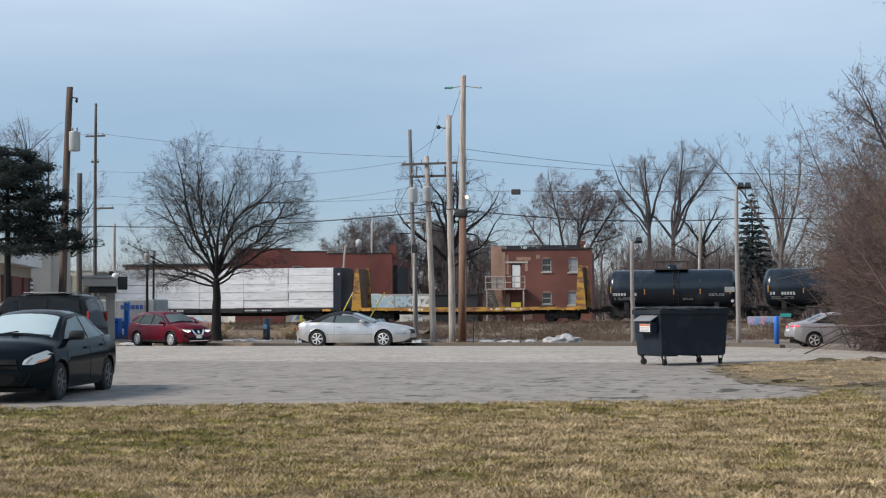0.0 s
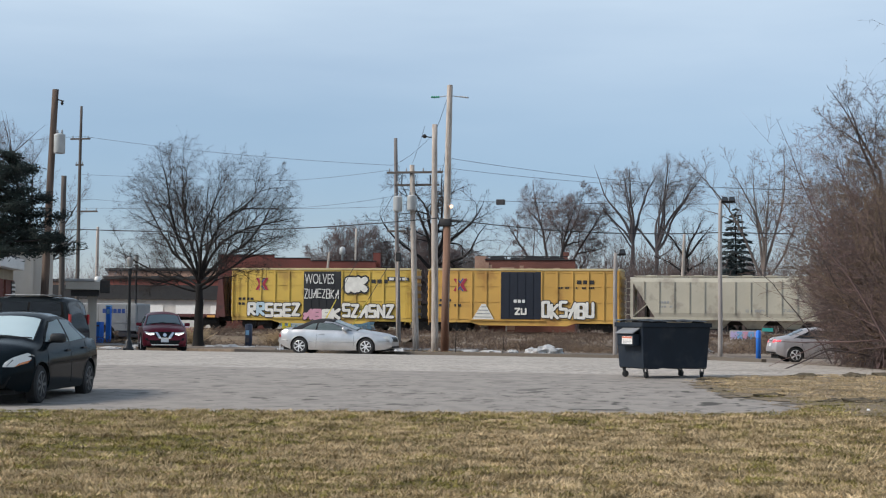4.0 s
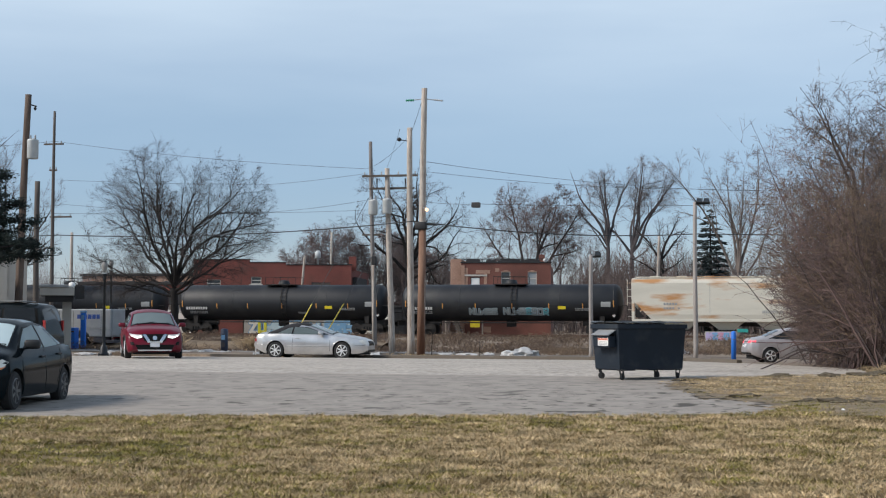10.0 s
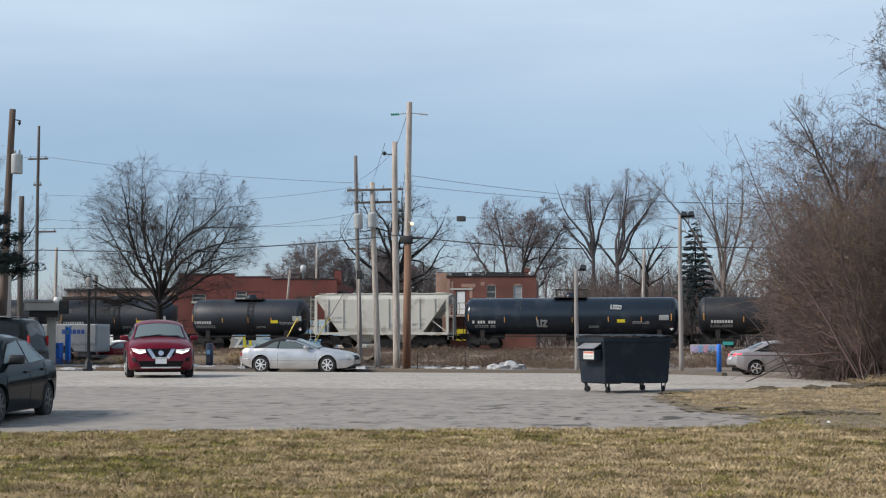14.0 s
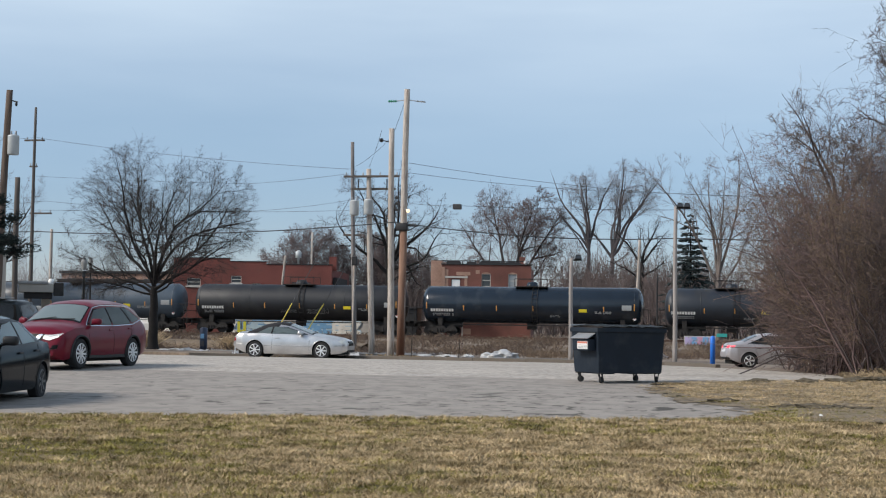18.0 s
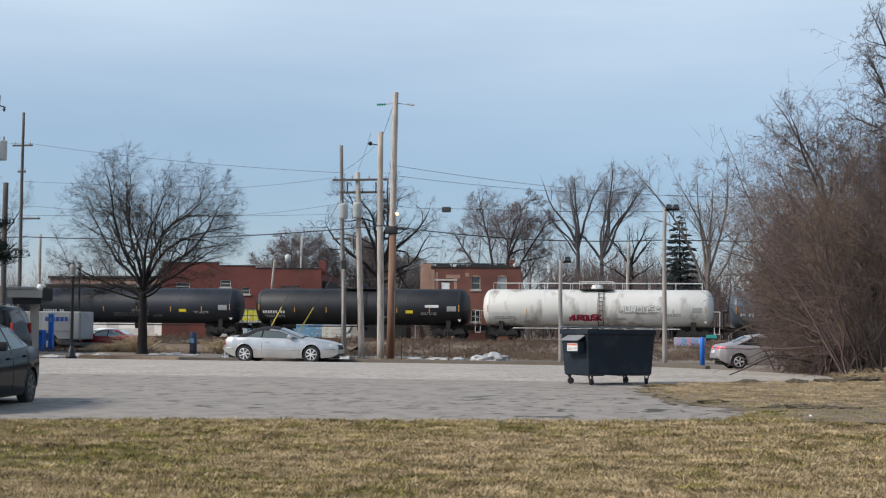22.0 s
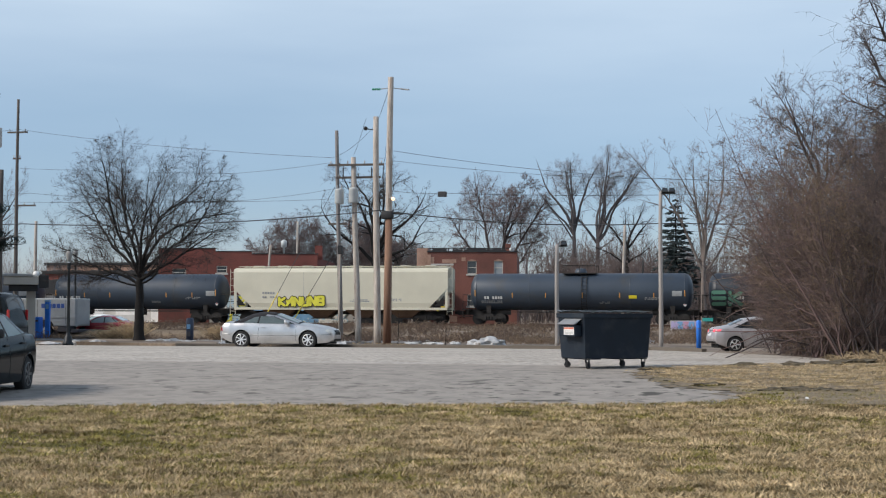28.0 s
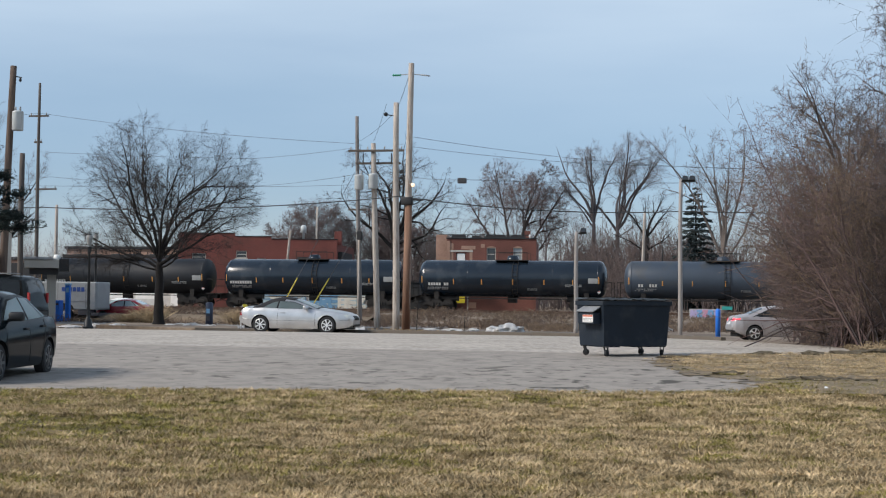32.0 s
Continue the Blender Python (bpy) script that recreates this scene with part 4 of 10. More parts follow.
def bare_tree(name, label, x, y, fork, girth, limbs, inside, seed, bark, twig, group="", top=None, lean=(0.0, 0.0), **growth):
    """A leafless tree: trunk up to its fork, limbs of (start height, azimuth, tilt, length, radius), and the crown of twigs."""
    t = thing(name, pose(x, y, gz(x, y) - .05), label, "tree", group)
    r = random.Random(seed)
    top = top or fork
    n = 9
    line = [Vector((lean[0] * (i / n) ** 1.5 + .05 * girth * r.gauss(0, 1), lean[1] * (i / n) ** 1.5, top * i / n)) for i in range(n + 1)]

    def on_trunk(z):
        u = min(max(z / top, 0), 1) * n
        i = min(int(u), n - 1)
        return line[i].lerp(line[i + 1], u - i)
    bm = bmesh.new()
    rings = []
    for i, c in enumerate(line):
        u = i / n
        rr = girth * (1 - .38 * u) * (1 + .55 * max(0, .12 - u) / .12) * (1 if i < n else .55)
        rings.append([bm.verts.new(c + Vector((math.cos(a), math.sin(a), 0)) * rr * (1 + .07 * math.sin(3 * a + i))) for a in [2 * math.pi * k / 10 for k in range(10)]])
    for a, b in zip(rings, rings[1:]):
        for k in range(10):
            bm.faces.new((a[k], a[(k + 1) % 10], b[(k + 1) % 10], b[k]))
    bm.faces.new(rings[-1])
    part("trunk", bm, bark, t, smooth=True)
    stems = []
    for z, az, tl, L, rr in limbs:
        a, b = radians(az), radians(tl)
        stems.append((on_trunk(z), (math.cos(a) * math.sin(b), math.sin(a) * math.sin(b), math.cos(b)), L, rr))
    lv = ramify(seed, stems, inside, **growth)
    pts, rad, own = lv[0]
    for i in range(len(own)):
        v, f = chain_arrays(pts[i:i + 1], rad[i:i + 1], 7)
        from_arrays("limb", v, f, bark, t, True)
    v, f = chain_arrays(*lv[1][:2], 4)
    v2, f2 = chain_arrays(*lv[2][:2], 3)
    from_arrays("branch", np.concatenate([v, v2]), np.concatenate([f, f2 + len(v)]), bark, t)["kind"] = "stuff"
    v, f = twig_arrays(lv[3:])
    from_arrays("twig", v, f, twig, t)["kind"] = "stuff"
    return t


FAR = "trees beyond the railway"
bare_tree("street_tree", "bare spreading deciduous tree with dark bark on an island", -31.62, 75.8, 3.7, .29,
          [(3.15, 178, 64, 6.2, 0.085), (3.35, 4, 60, 6.2, 0.085), (3.50, 255, 52, 5.6, 0.072), (3.60, 95, 50, 6.0, 0.076), (3.70, 190, 42, 7.6, 0.098), (3.70, 12, 40, 7.6, 0.098), (3.70, 200, 24, 8.2, 0.098), (3.80, 350, 25, 8.2, 0.098),
           (3.75, 290, 22, 8.0, 0.085), (3.80, 110, 20, 8.0, 0.093), (3.80, 215, 9, 8.2, 0.102), (3.80, 20, 11, 8.2, 0.102), (3.40, 150, 72, 5.5, 0.064), (3.45, 330, 72, 5.4, 0.064), (3.10, 200, 78, 5.0, 0.060), (3.20, 345, 80, 5.0, 0.060)],
          lobed(crown_shape([(2.4, 1.6), (3.2, 4.2), (4.2, 5.3), (5.5, 5.4), (7.0, 5.3), (8.6, 4.9), (9.8, 4.3), (10.9, 3.1), (11.9, 1.0)]), .10, 2.0), 4529, M["bark"], M["twig_dark"],
          kids=(12, 8, 6, 5), spread=((24, 58), (26, 60), (25, 62), (22, 66)), ratio=(.50, .58, .60, .8), tip=.0048, wander=.125, up=.02, out=.03, thin=.62, shortest=.08)
bare_tree("twisted_tree", "gnarled bare tree with crooked limbs behind the poles", -37.0, 150, 7.0, .42,
          [(6.2, 188, 48, 9.5, .20), (6.8, 172, 25, 10.5, .22), (7.0, 40, 12, 11.5, .24), (7.0, 10, 38, 11, .22), (6.6, 355, 62, 10.5, .20), (6.9, 270, 30, 9, .17), (7.0, 90, 35, 10, .18), (5.2, 5, 74, 10.5, .15), (7.2, 180, 12, 11, .2), (7.2, 330, 24, 11, .2)],
          crown_shape([(4.6, 2.0), (6.5, 5.5), (9, 8.2), (12, 8.0), (15, 6.0), (17, 3.6), (18.2, .8)]), 23, M["bark"], M["bark_mid"],
          kids=(7, 6, 5, 4), spread=((30, 65), (28, 65), (28, 65), (25, 65)), ratio=(.5, .55, .6, .8), tip=.011, thin=.55, wander=.16, up=.012, out=.03, top=7.6)
bare_tree("crooked_tree", "small crooked bare tree beside the brick house", -28.9, 140, 4.4, .2,
          fan(24, 7, 3.6, 4.8, (8, 58), 5.2, .1), crown_shape([(3.5, 1.5), (5, 2.7), (7.5, 2.6), (9.4, 1.4), (10.2, .3)]), 24, M["bark_far_haze"], M["bark_far_haze"],
          kids=(6, 5, 4, 3), wander=.15, tip=.008, top=5.0)
# the pale bark colour stands in for the haze before these trees
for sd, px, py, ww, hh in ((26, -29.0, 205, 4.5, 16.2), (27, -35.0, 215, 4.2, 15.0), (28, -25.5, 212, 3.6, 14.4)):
    bare_tree("hazy_tree", "faint slender far bare tree with haze put into its bark colour", px, py, 7, .2, fan(sd, 8, 5.5, 8.5, (5, 38), 8.5, .10),
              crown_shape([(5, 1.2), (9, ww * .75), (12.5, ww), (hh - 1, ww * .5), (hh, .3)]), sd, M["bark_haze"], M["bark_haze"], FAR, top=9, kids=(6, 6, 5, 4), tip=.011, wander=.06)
bare_tree("dense_elm", "bare broad elm with several stems and feathery branch ends", -30.4, 190, 4.2, .46,
          [(3.6, 175, 26, 15, .26), (4.0, 190, 40, 13, .22), (4.2, 150, 12, 16, .25), (4.2, 20, 8, 16, .25), (4.1, 355, 24, 15, .24), (3.8, 15, 40, 13, .2), (4.0, 270, 22, 15, .2), (4.0, 80, 24, 15, .2), (3.4, 5, 58, 11, .16), (3.6, 170, 55, 10, .15)],
          crown_shape([(3.5, 2.0), (7, 4.6), (11, 6.2), (15, 6.4), (17.6, 5.2), (19.2, 3.2), (19.9, .8)]), 33, M["bark_mid"], M["twig_mauve"], FAR,
          kids=(11, 8, 7, 6), spread=((22, 55), (25, 65), (25, 70), (25, 75)), ratio=(.44, .54, .62, 1.0), first=(.4, .3, .2, .1), tip=.016, thin=.55, shortest=.2, wander=.08, up=.015, out=.02)
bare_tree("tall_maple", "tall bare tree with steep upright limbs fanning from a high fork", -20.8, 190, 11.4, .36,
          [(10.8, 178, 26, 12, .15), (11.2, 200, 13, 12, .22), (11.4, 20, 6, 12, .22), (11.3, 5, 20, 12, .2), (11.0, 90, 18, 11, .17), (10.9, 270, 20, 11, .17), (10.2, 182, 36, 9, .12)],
          crown_shape([(10, 1.2), (13, 2.6), (16, 3.9), (19, 4.1), (21.3, 3.0), (22.5, .8)]), 37, M["bark_thin_haze"], M["bark_haze"], FAR, top=11.6,
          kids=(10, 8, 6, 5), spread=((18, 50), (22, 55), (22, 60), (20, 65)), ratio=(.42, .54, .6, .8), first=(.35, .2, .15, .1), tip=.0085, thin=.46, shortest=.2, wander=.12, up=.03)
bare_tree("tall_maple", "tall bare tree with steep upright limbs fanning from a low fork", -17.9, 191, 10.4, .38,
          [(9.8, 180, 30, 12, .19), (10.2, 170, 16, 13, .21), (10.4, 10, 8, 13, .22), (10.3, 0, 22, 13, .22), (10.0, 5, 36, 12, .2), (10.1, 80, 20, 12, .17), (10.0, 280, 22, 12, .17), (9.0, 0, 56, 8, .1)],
          crown_shape([(8.8, 1.6), (12, 3.8), (16, 5.4), (19, 5.2), (21.2, 3.6), (22.4, .8)], (1.4, 0)), 38, M["bark_thin_haze"], M["bark_haze"], FAR, top=10.6,
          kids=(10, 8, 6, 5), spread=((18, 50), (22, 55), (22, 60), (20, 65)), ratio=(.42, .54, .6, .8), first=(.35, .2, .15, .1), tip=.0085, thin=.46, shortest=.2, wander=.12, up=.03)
bare_tree("slim_tree", "slim dark bare tree with a sparse crooked crown", -12.75, 172, 8.6, .36,
          [(6.4, 185, 44, 7, .12), (8.0, 170, 26, 7, .15), (8.6, 30, 10, 7.5, .18), (8.4, 0, 34, 7, .15), (6.8, 5, 58, 7, .12), (8.2, 260, 28, 6, .1)],
          crown_shape([(5.8, 2.2), (8, 3.4), (11, 3.6), (13.8, 2.2), (15.4, .4)]), 41, M["bark"], M["bark_far_haze"], FAR, top=8.8,
          kids=(7, 6, 5, 4), ratio=(.46, .5, .55, .6), tip=.009, wander=.10, up=.03)
bare_tree("pale_fork_tree", "bare pale-barked tree with a forked crown and one long leaning limb", -3.2, 130, 5.6, .25,
          [(4.6, 177, 27, 13.5, .14), (5.5, 165, 12, 11, .14), (5.6, 10, 5, 11.5, .15), (5.6, 0, 20, 11.5, .14), (5.3, 300, 16, 10.5, .12), (5.2, 60, 22, 10.5, .12), (4.4, 4, 36, 10.5, .11)],
          crown_shape([(4.0, 2.0), (7, 4.0), (10.5, 5.8), (14, 7.2), (15.6, 6.2), (16.4, 2)], (-.8, 0)), 43, M["bark_pale"], M["bark_pale"], top=5.8,
          kids=(9, 7, 5, 4), spread=((18, 42), (20, 48), (20, 55), (20, 60)), ratio=(.36, .5, .6, .8), tip=.008, wander=.075, up=.02, out=.0)
for sd, px, py, hh, ww in ((47, -49.0, 160, 12.5, 5.2), (48, -43.6, 165, 11.9, 4.8), (49, -39.6, 168, 10.2, 4.2)):
    bare_tree("dense_thorn_tree", "low rounded reddish-brown bare tree with a dense crown", px, py, 2.6, .3, fan(sd, 13, 1.8, 3.4, (4, 74), 9.5, .12),
              crown_shape([(1.6, 1.8), (3.5, ww * .85), (6.5, ww), (9, ww * .9), (hh - 1, ww * .55), (hh, .6)]), sd, M["bark_mid"], M["twig_mauve"], top=3.8,
              kids=(9, 7, 6, 5), spread=((25, 60), (28, 65), (28, 70), (25, 75)), ratio=(.62, .58, .66, 1.0), tip=.017, wander=.09, thin=.5)
bare_tree("lot_side_tree", "tall bare tree behind the bank building", -69.5, 112, 4.5, .36, fan(53, 10, 3.6, 5.6, (4, 48), 15, .19),
          crown_shape([(3.5, 1.6), (8, 4.2), (13, 5.4), (17, 4.4), (19.3, 1.2)]), 53, M["bark_mid"], M["bark_far_haze"], kids=(8, 7, 6, 5), ratio=(.46, .52, .56, .62), tip=.0085, thin=.55, wander=.08, top=6,
          spread=((20, 42), (20, 48), (22, 55), (22, 60)))
bare_tree("lot_side_tree", "bare tree with long leaning limbs behind the bank building", -62.8, 114, 4.5, .33, fan(54, 10, 3.4, 5.4, (4, 50), 14.5, .18, 60),
          crown_shape([(3.5, 1.6), (7, 4.2), (12, 5.2), (16, 4.2), (18.2, 1.0)]), 54, M["bark_mid"], M["bark_far_haze"], kids=(8, 7, 6, 5), ratio=(.46, .52, .56, .62), tip=.0085, thin=.55, wander=.08, top=6,
          spread=((20, 42), (20, 48), (22, 55), (22, 60)))


def conifer(name, label, x, y, height, w, z0, seed, mt, tiers, per, dens=26, flat=0.0):
    r = np.random.default_rng(seed)
    t = thing(name, pose(x, y, gz(x, y)), label, "tree")
    part("trunk", tubem((0, 0, 0), (0, 0, height * .97), 0.022 * height, 0.02, 8), M["bark"], t)
    P, Q = [], []
    br = bmesh.new()
    for i in range(tiers):
        u = i / (tiers - 1)
        z = z0 + (height - z0) * u
        L = w * (1 - u) ** 0.8 * r.uniform(.75, 1.1) + 0.15
        for k in range(per):
            a = 2 * math.pi * (k + r.random()) / per + i
            l = L * r.uniform(.7, 1.1)
            tip = Vector((math.cos(a) * l, math.sin(a) * l, z - l * (.12 - .1 * flat) + r.normal(0, .1)))
            mid = Vector((math.cos(a) * l * .5, math.sin(a) * l * .5, z + .02 * l))
            tube(br, (0, 0, z), mid, .035, .025, 4, False)
            tube(br, mid, tip, .025, .01, 4, False)
            n = int(dens * (l / w + .2))
            s = r.random(n) ** .7
            c = np.array(mid)[None] * (1 - np.abs(2 * s - 1))[:, None] + np.where(s[:, None] > .5, (2 * s - 1)[:, None] * np.array(tip)[None], 0)
            off = r.normal(0, 1, (n, 3)) * np.array([.5, .5, .22 - .08 * flat]) * (0.25 + .5 * (1 - s) + .3 * flat)[:, None] * min(1, l * .55)
            P.append(c + off * .3)
            Q.append(c + off + np.array([math.cos(a), math.sin(a), -.1 + .3 * flat]) * .3)
    part("branches", br, M["bark"], t)
    P, Q = np.concatenate(P), np.concatenate(Q)
    v, f = tubes_arrays(P, Q, np.full(len(P), .045 * height ** .3), np.full(len(P), .012), 3)
    from_arrays("needles", v, f, mt, t)
    return t




def pine():
    """Pine with a few long flat boughs carrying separate pads of needles."""
    r = np.random.default_rng(61)
    x0, y0 = -33.3, 57.2
    t = thing("pine_tree", pose(x0, y0, gz(x0, y0)), "dark green pine with flat spreading boughs by the bank", "tree")
    part("trunk", tubem((0, 0, -.05), (-.1, .1, 8.3), .21, .04, 8), M["bark"], t)
    P, Q = [], []
    for z, L, n, a0 in ((4.2, 3.9, 5, .45), (4.55, 3.3, 4, -.35), (4.95, 3.0, 4, .1), (5.4, 2.6, 4, .9), (5.85, 3.1, 5, .7), (6.3, 2.2, 4, -.2), (6.75, 2.4, 4, .3), (7.3, 1.7, 4, -.5), (7.7, 1.9, 4, .6), (8.2, 1.1, 3, .2)):
        for k in range(n):
            a = a0 + 2 * math.pi * k / n + r.normal(0, .12)
            l = L * (1 if k == 0 else r.uniform(.6, .95))
            tip = r.uniform(-.55, .25)
            d = np.array([math.cos(a), math.sin(a), 0])
            pts = [np.array([0, 0, z]) + d * l * u + np.array([0, 0, tip * u * u - .10 * math.sin(u * 3.1)]) for u in (0, .33, .66, 1)]
            bough = bmesh.new()
            rings = []
            for q, rr in zip(pts, (.06, .05, .035, .015)):
                side = np.array([-d[1], d[0], 0])
                rings.append([bough.verts.new(q + side * rr * c + np.array([0, 0, rr * e])) for c, e in ((1, 0), (0, 1), (-1, 0), (0, -1))])
            for f, g in zip(rings, rings[1:]):
                for i in range(4):
                    bough.faces.new((f[i], f[(i + 1) % 4], g[(i + 1) % 4], g[i]))
            part("bough", bough, M["bark"], t)
            for c in range(int(4 + l * 3.0)):
                u = r.uniform(.32, 1.02)
                w = (.15 + .55 * (1 - abs(u - .62))) * l * .28
                o = np.array([np.interp(u, (0, .33, .66, 1), [q[i] for q in pts]) for i in range(3)]) + np.array([-d[1], d[0], 0]) * r.normal(0, w) + np.array([0, 0, r.uniform(-.08, .26)])
                m = 62
                v = r.normal(0, 1, (m, 3)) * np.array([1, 1, .55]) + np.array([0, 0, .35])
                v /= np.linalg.norm(v, axis=1, keepdims=True)
                b = o + r.normal(0, 1, (m, 3)) * np.array([.17, .17, .09])
                P.append(b)
                Q.append(b + v * r.uniform(.10, .24, (m, 1)))
    P, Q = np.concatenate(P), np.concatenate(Q)
    v, f = cones_arrays(P, Q, np.full(len(P), .026))
    from_arrays("needles", v, f, M["needles"], t)


pine()
conifer("spruce_tree", "dark narrow spruce beyond the tracks", -7.0, 165, 13.3, 4.0, 1.5, 62, M["needles_far_haze"], 19, 10, 62)


def far_woods():
    """Bare woodland along the horizon: many small fan-shaped stands, one body."""
    r = np.random.default_rng(71)
    for nm, mt, plots, lab in (("far_woods", "bark_haze", ((-125, 20, 215, 290, 260, 7, 11.5), (-130, -55, 180, 250, 110, 6, 9.5)), "belt of bare woodland on the horizon, haze painted into its grey-brown"),
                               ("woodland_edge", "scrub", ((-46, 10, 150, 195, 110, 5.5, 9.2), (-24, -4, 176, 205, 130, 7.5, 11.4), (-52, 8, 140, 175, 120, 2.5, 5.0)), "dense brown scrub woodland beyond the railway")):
        stems = []
        for x0, x1, y0, y1, n, h0, h1 in plots:
            for _ in range(n):
                x, y, h = r.uniform(x0, x1), r.uniform(y0, y1), r.uniform(h0, h1)
                for k in range(3):
                    stems.append(((x + r.normal(0, .5), y + r.normal(0, .5), .1), (r.normal(0, .22), r.normal(0, .15), 1), h * r.uniform(.7, 1.05), .014 * h))
        lv = ramify(71, stems, lambda p, s=1.0: np.ones(p.shape[:-1], bool), kids=(9, 6), segs=(5, 2, 1), spread=((18, 50), (20, 60)), ratio=(.42, .55), wander=.06, up=.03, out=0,
                    first=(.2, .1), tip=.026, thin=.5)
        v, f = chain_arrays(*lv[0][:2], 3)
        v2, f2 = twig_arrays(lv[1:])
        f = np.concatenate([split_quads(f), f2 + len(v)])
        tagged(from_arrays(nm, np.concatenate([v, v2]), f, M[mt]), lab, "woods", kind="stuff")


far_woods()


def thicket():
    """Overgrown hedge of bare arching stems at the edge of the lot, in shrubs of three colours."""
    r = np.random.default_rng(83)
    spots = []
    while len(spots) < 96:
        y = r.uniform(39.5, 50)
        x = lerp([(38, 2.8), (44, 1.8), (50, 1.2)], y) + 6.6 * r.random()
        if y < lerp([(1, 38), (2, 38.2), (3, 39.6), (4.5, 41.5), (6.5, 44), (11, 46)], x):
            continue
        h = lerp([(.5, 5.0), (1.6, 6.4), (2.4, 7.6), (3.4, 8.3), (4.4, 8.7), (8, 8.8)], x) * r.uniform(.55, 1.04)
        spots.append((x, y, h))
    for i in range(30):          # lower shrubs at the open edge
        y = r.uniform(40, 49)
        spots.append((lerp([(38, 3.0), (44, 2.4), (50, 2.0)], y) + r.uniform(.3, 2.4), y, r.uniform(1.6, 3.4)))
    for i in range(9):           # long pale rods arching out over the lot's edge
        y = r.uniform(41, 49)
        spots.append((lerp([(38, 2.7), (44, 1.9), (50, 1.4)], y) + r.uniform(.5, 1.9), y, r.uniform(5.0, 6.8)))
    def whole(p, s=1.0):
        return (p[..., 2] > -.02) & (p[..., 0] > p[..., 1] * (np.interp(p[..., 2], [0, 1.5, 3, 5, 8], [.022, .008, -.012, -.028, -.014]) + .010 * np.sin(p[..., 1] * 2.3 + p[..., 2] * 2.9)))
    colours = ("twig_red", "thicket_bark", "twig_tan")
    share_of = r.choice(3, len(spots), p=[.52, .36, .12])
    share_of[-9:] = 2
    for c, (key, lab) in enumerate(zip(colours, ("tangled reddish-brown bare twigs of an overgrown thicket", "dark grey-brown bare stems of an overgrown thicket", "pale tan dead stems in an overgrown thicket"))):
        stems = []
        for (x, y, h), s in zip(spots, share_of):
            if s != c:
                continue
            for k in range(r.integers(6, 10)):
                a, tl = r.uniform(0, 6.28), min(abs(r.normal(0, .52)), .85)
                if s == 2 and h > 4.9:
                    a, tl = r.normal(3.3, .7), abs(r.normal(.34, .16))
                stems.append(((x + r.normal(0, .25), y + r.normal(0, .25), gz(x, y)), (math.cos(a) * math.sin(tl), math.sin(a) * math.sin(tl), math.cos(tl)), h * r.uniform(.65, 1.12), .0045 * h * r.uniform(.6, 1.3)))
        lv = ramify(90 + c, stems, whole, kids=(10, 5, 4), segs=(9, 3, 2, 1), spread=((20, 70), (25, 75), (25, 80)), ratio=(.42, .55, .70), wander=.18, up=-.018, out=0,
                    first=(.12, .1, .1), tip=.0060, thin=.52)
        v, f = chain_arrays(*lv[0][:2], 4)
        v2, f2 = twig_arrays(lv[1:])
        f = np.concatenate([split_quads(f), f2 + len(v)])
        tagged(from_arrays("thicket", np.concatenate([v, v2]), f, M[key]), lab, "thicket", kind="stuff")


thicket()
IN_THICKET = "trees in the thicket"
CLOSE = dict(kids=(10, 8, 7, 6), spread=((28, 62), (28, 68), (28, 75), (25, 80)), ratio=(.44, .50, .52, .62), tip=.0055, thin=.58, wander=.145, up=.012, out=.01, shortest=.07)
bare_tree("thicket_tree", "bare grey tree leaning out of the thicket", 2.9, 46, 4.9, .11,
          [(4.7, 165, 16, 4.2, .065), (4.9, 150, 5, 4.2, .06), (4.3, 182, 60, 3.0, .05), (4.8, 20, 35, 2.6, .045), (3.8, 178, 74, 2.8, .04), (4.6, 270, 30, 3, .04)],
          crown_shape([(3.4, 1.8), (5, 2.6), (6.6, 2.3), (7.8, 1.5), (8.9, .3)], (-1.5, 0)), 91, M["bark_mid"], M["twig_grey"], IN_THICKET, lean=(-.55, 0), **CLOSE)
bare_tree("thicket_tree", "tall bare grey tree with a leaning trunk in the thicket", 7.0, 47.0, 7.2, .19,
          [(6.2, 178, 62, 3.8, .06), (6.9, 160, 24, 4.6, .09), (7.2, 170, 4, 4.8, .10), (7.1, 20, 24, 5, .09), (6.4, 10, 55, 4.5, .08), (7.0, 270, 30, 4, .06), (7.0, 90, 30, 4, .06), (5.2, 182, 48, 3.4, .05), (6.0, 185, 72, 3.6, .05)],
          crown_shape([(4.6, 3.0), (7, 4.2), (9, 4.0), (10.8, 2.8), (12.2, .6)], (-1.6, 0)), 92, M["bark_mid"], M["twig_grey"], IN_THICKET, lean=(-1.9, 0), **CLOSE)
bare_tree("thicket_tree", "bare grey tree with a forked crown rising out of the thicket", 3.7, 47.5, 4.6, .12,
          [(4.2, 10, 26, 5.0, .075), (4.5, 160, 16, 3.8, .06), (4.6, 30, 6, 4.4, .065), (4.0, 350, 50, 4.0, .05), (4.4, 270, 25, 3.6, .05)],
          crown_shape([(3.4, 1.6), (5, 2.8), (7, 2.9), (8.4, 1.8), (9.2, .3)], (.9, 0)), 93, M["bark_mid"], M["twig_grey"], IN_THICKET, lean=(.5, 0), **CLOSE)
bare_tree("thicket_tree", "bare twiggy tree standing deep in the thicket", 5.2, 45.5, 4.6, .12, fan(95, 8, 3.4, 5.0, (5, 62), 4.8, .065),
          crown_shape([(3.2, 1.8), (5.2, 3.0), (7.4, 2.9), (8.8, 1.6), (9.6, .3)]), 95, M["bark_mid"], M["twig_grey"], IN_THICKET, **CLOSE)
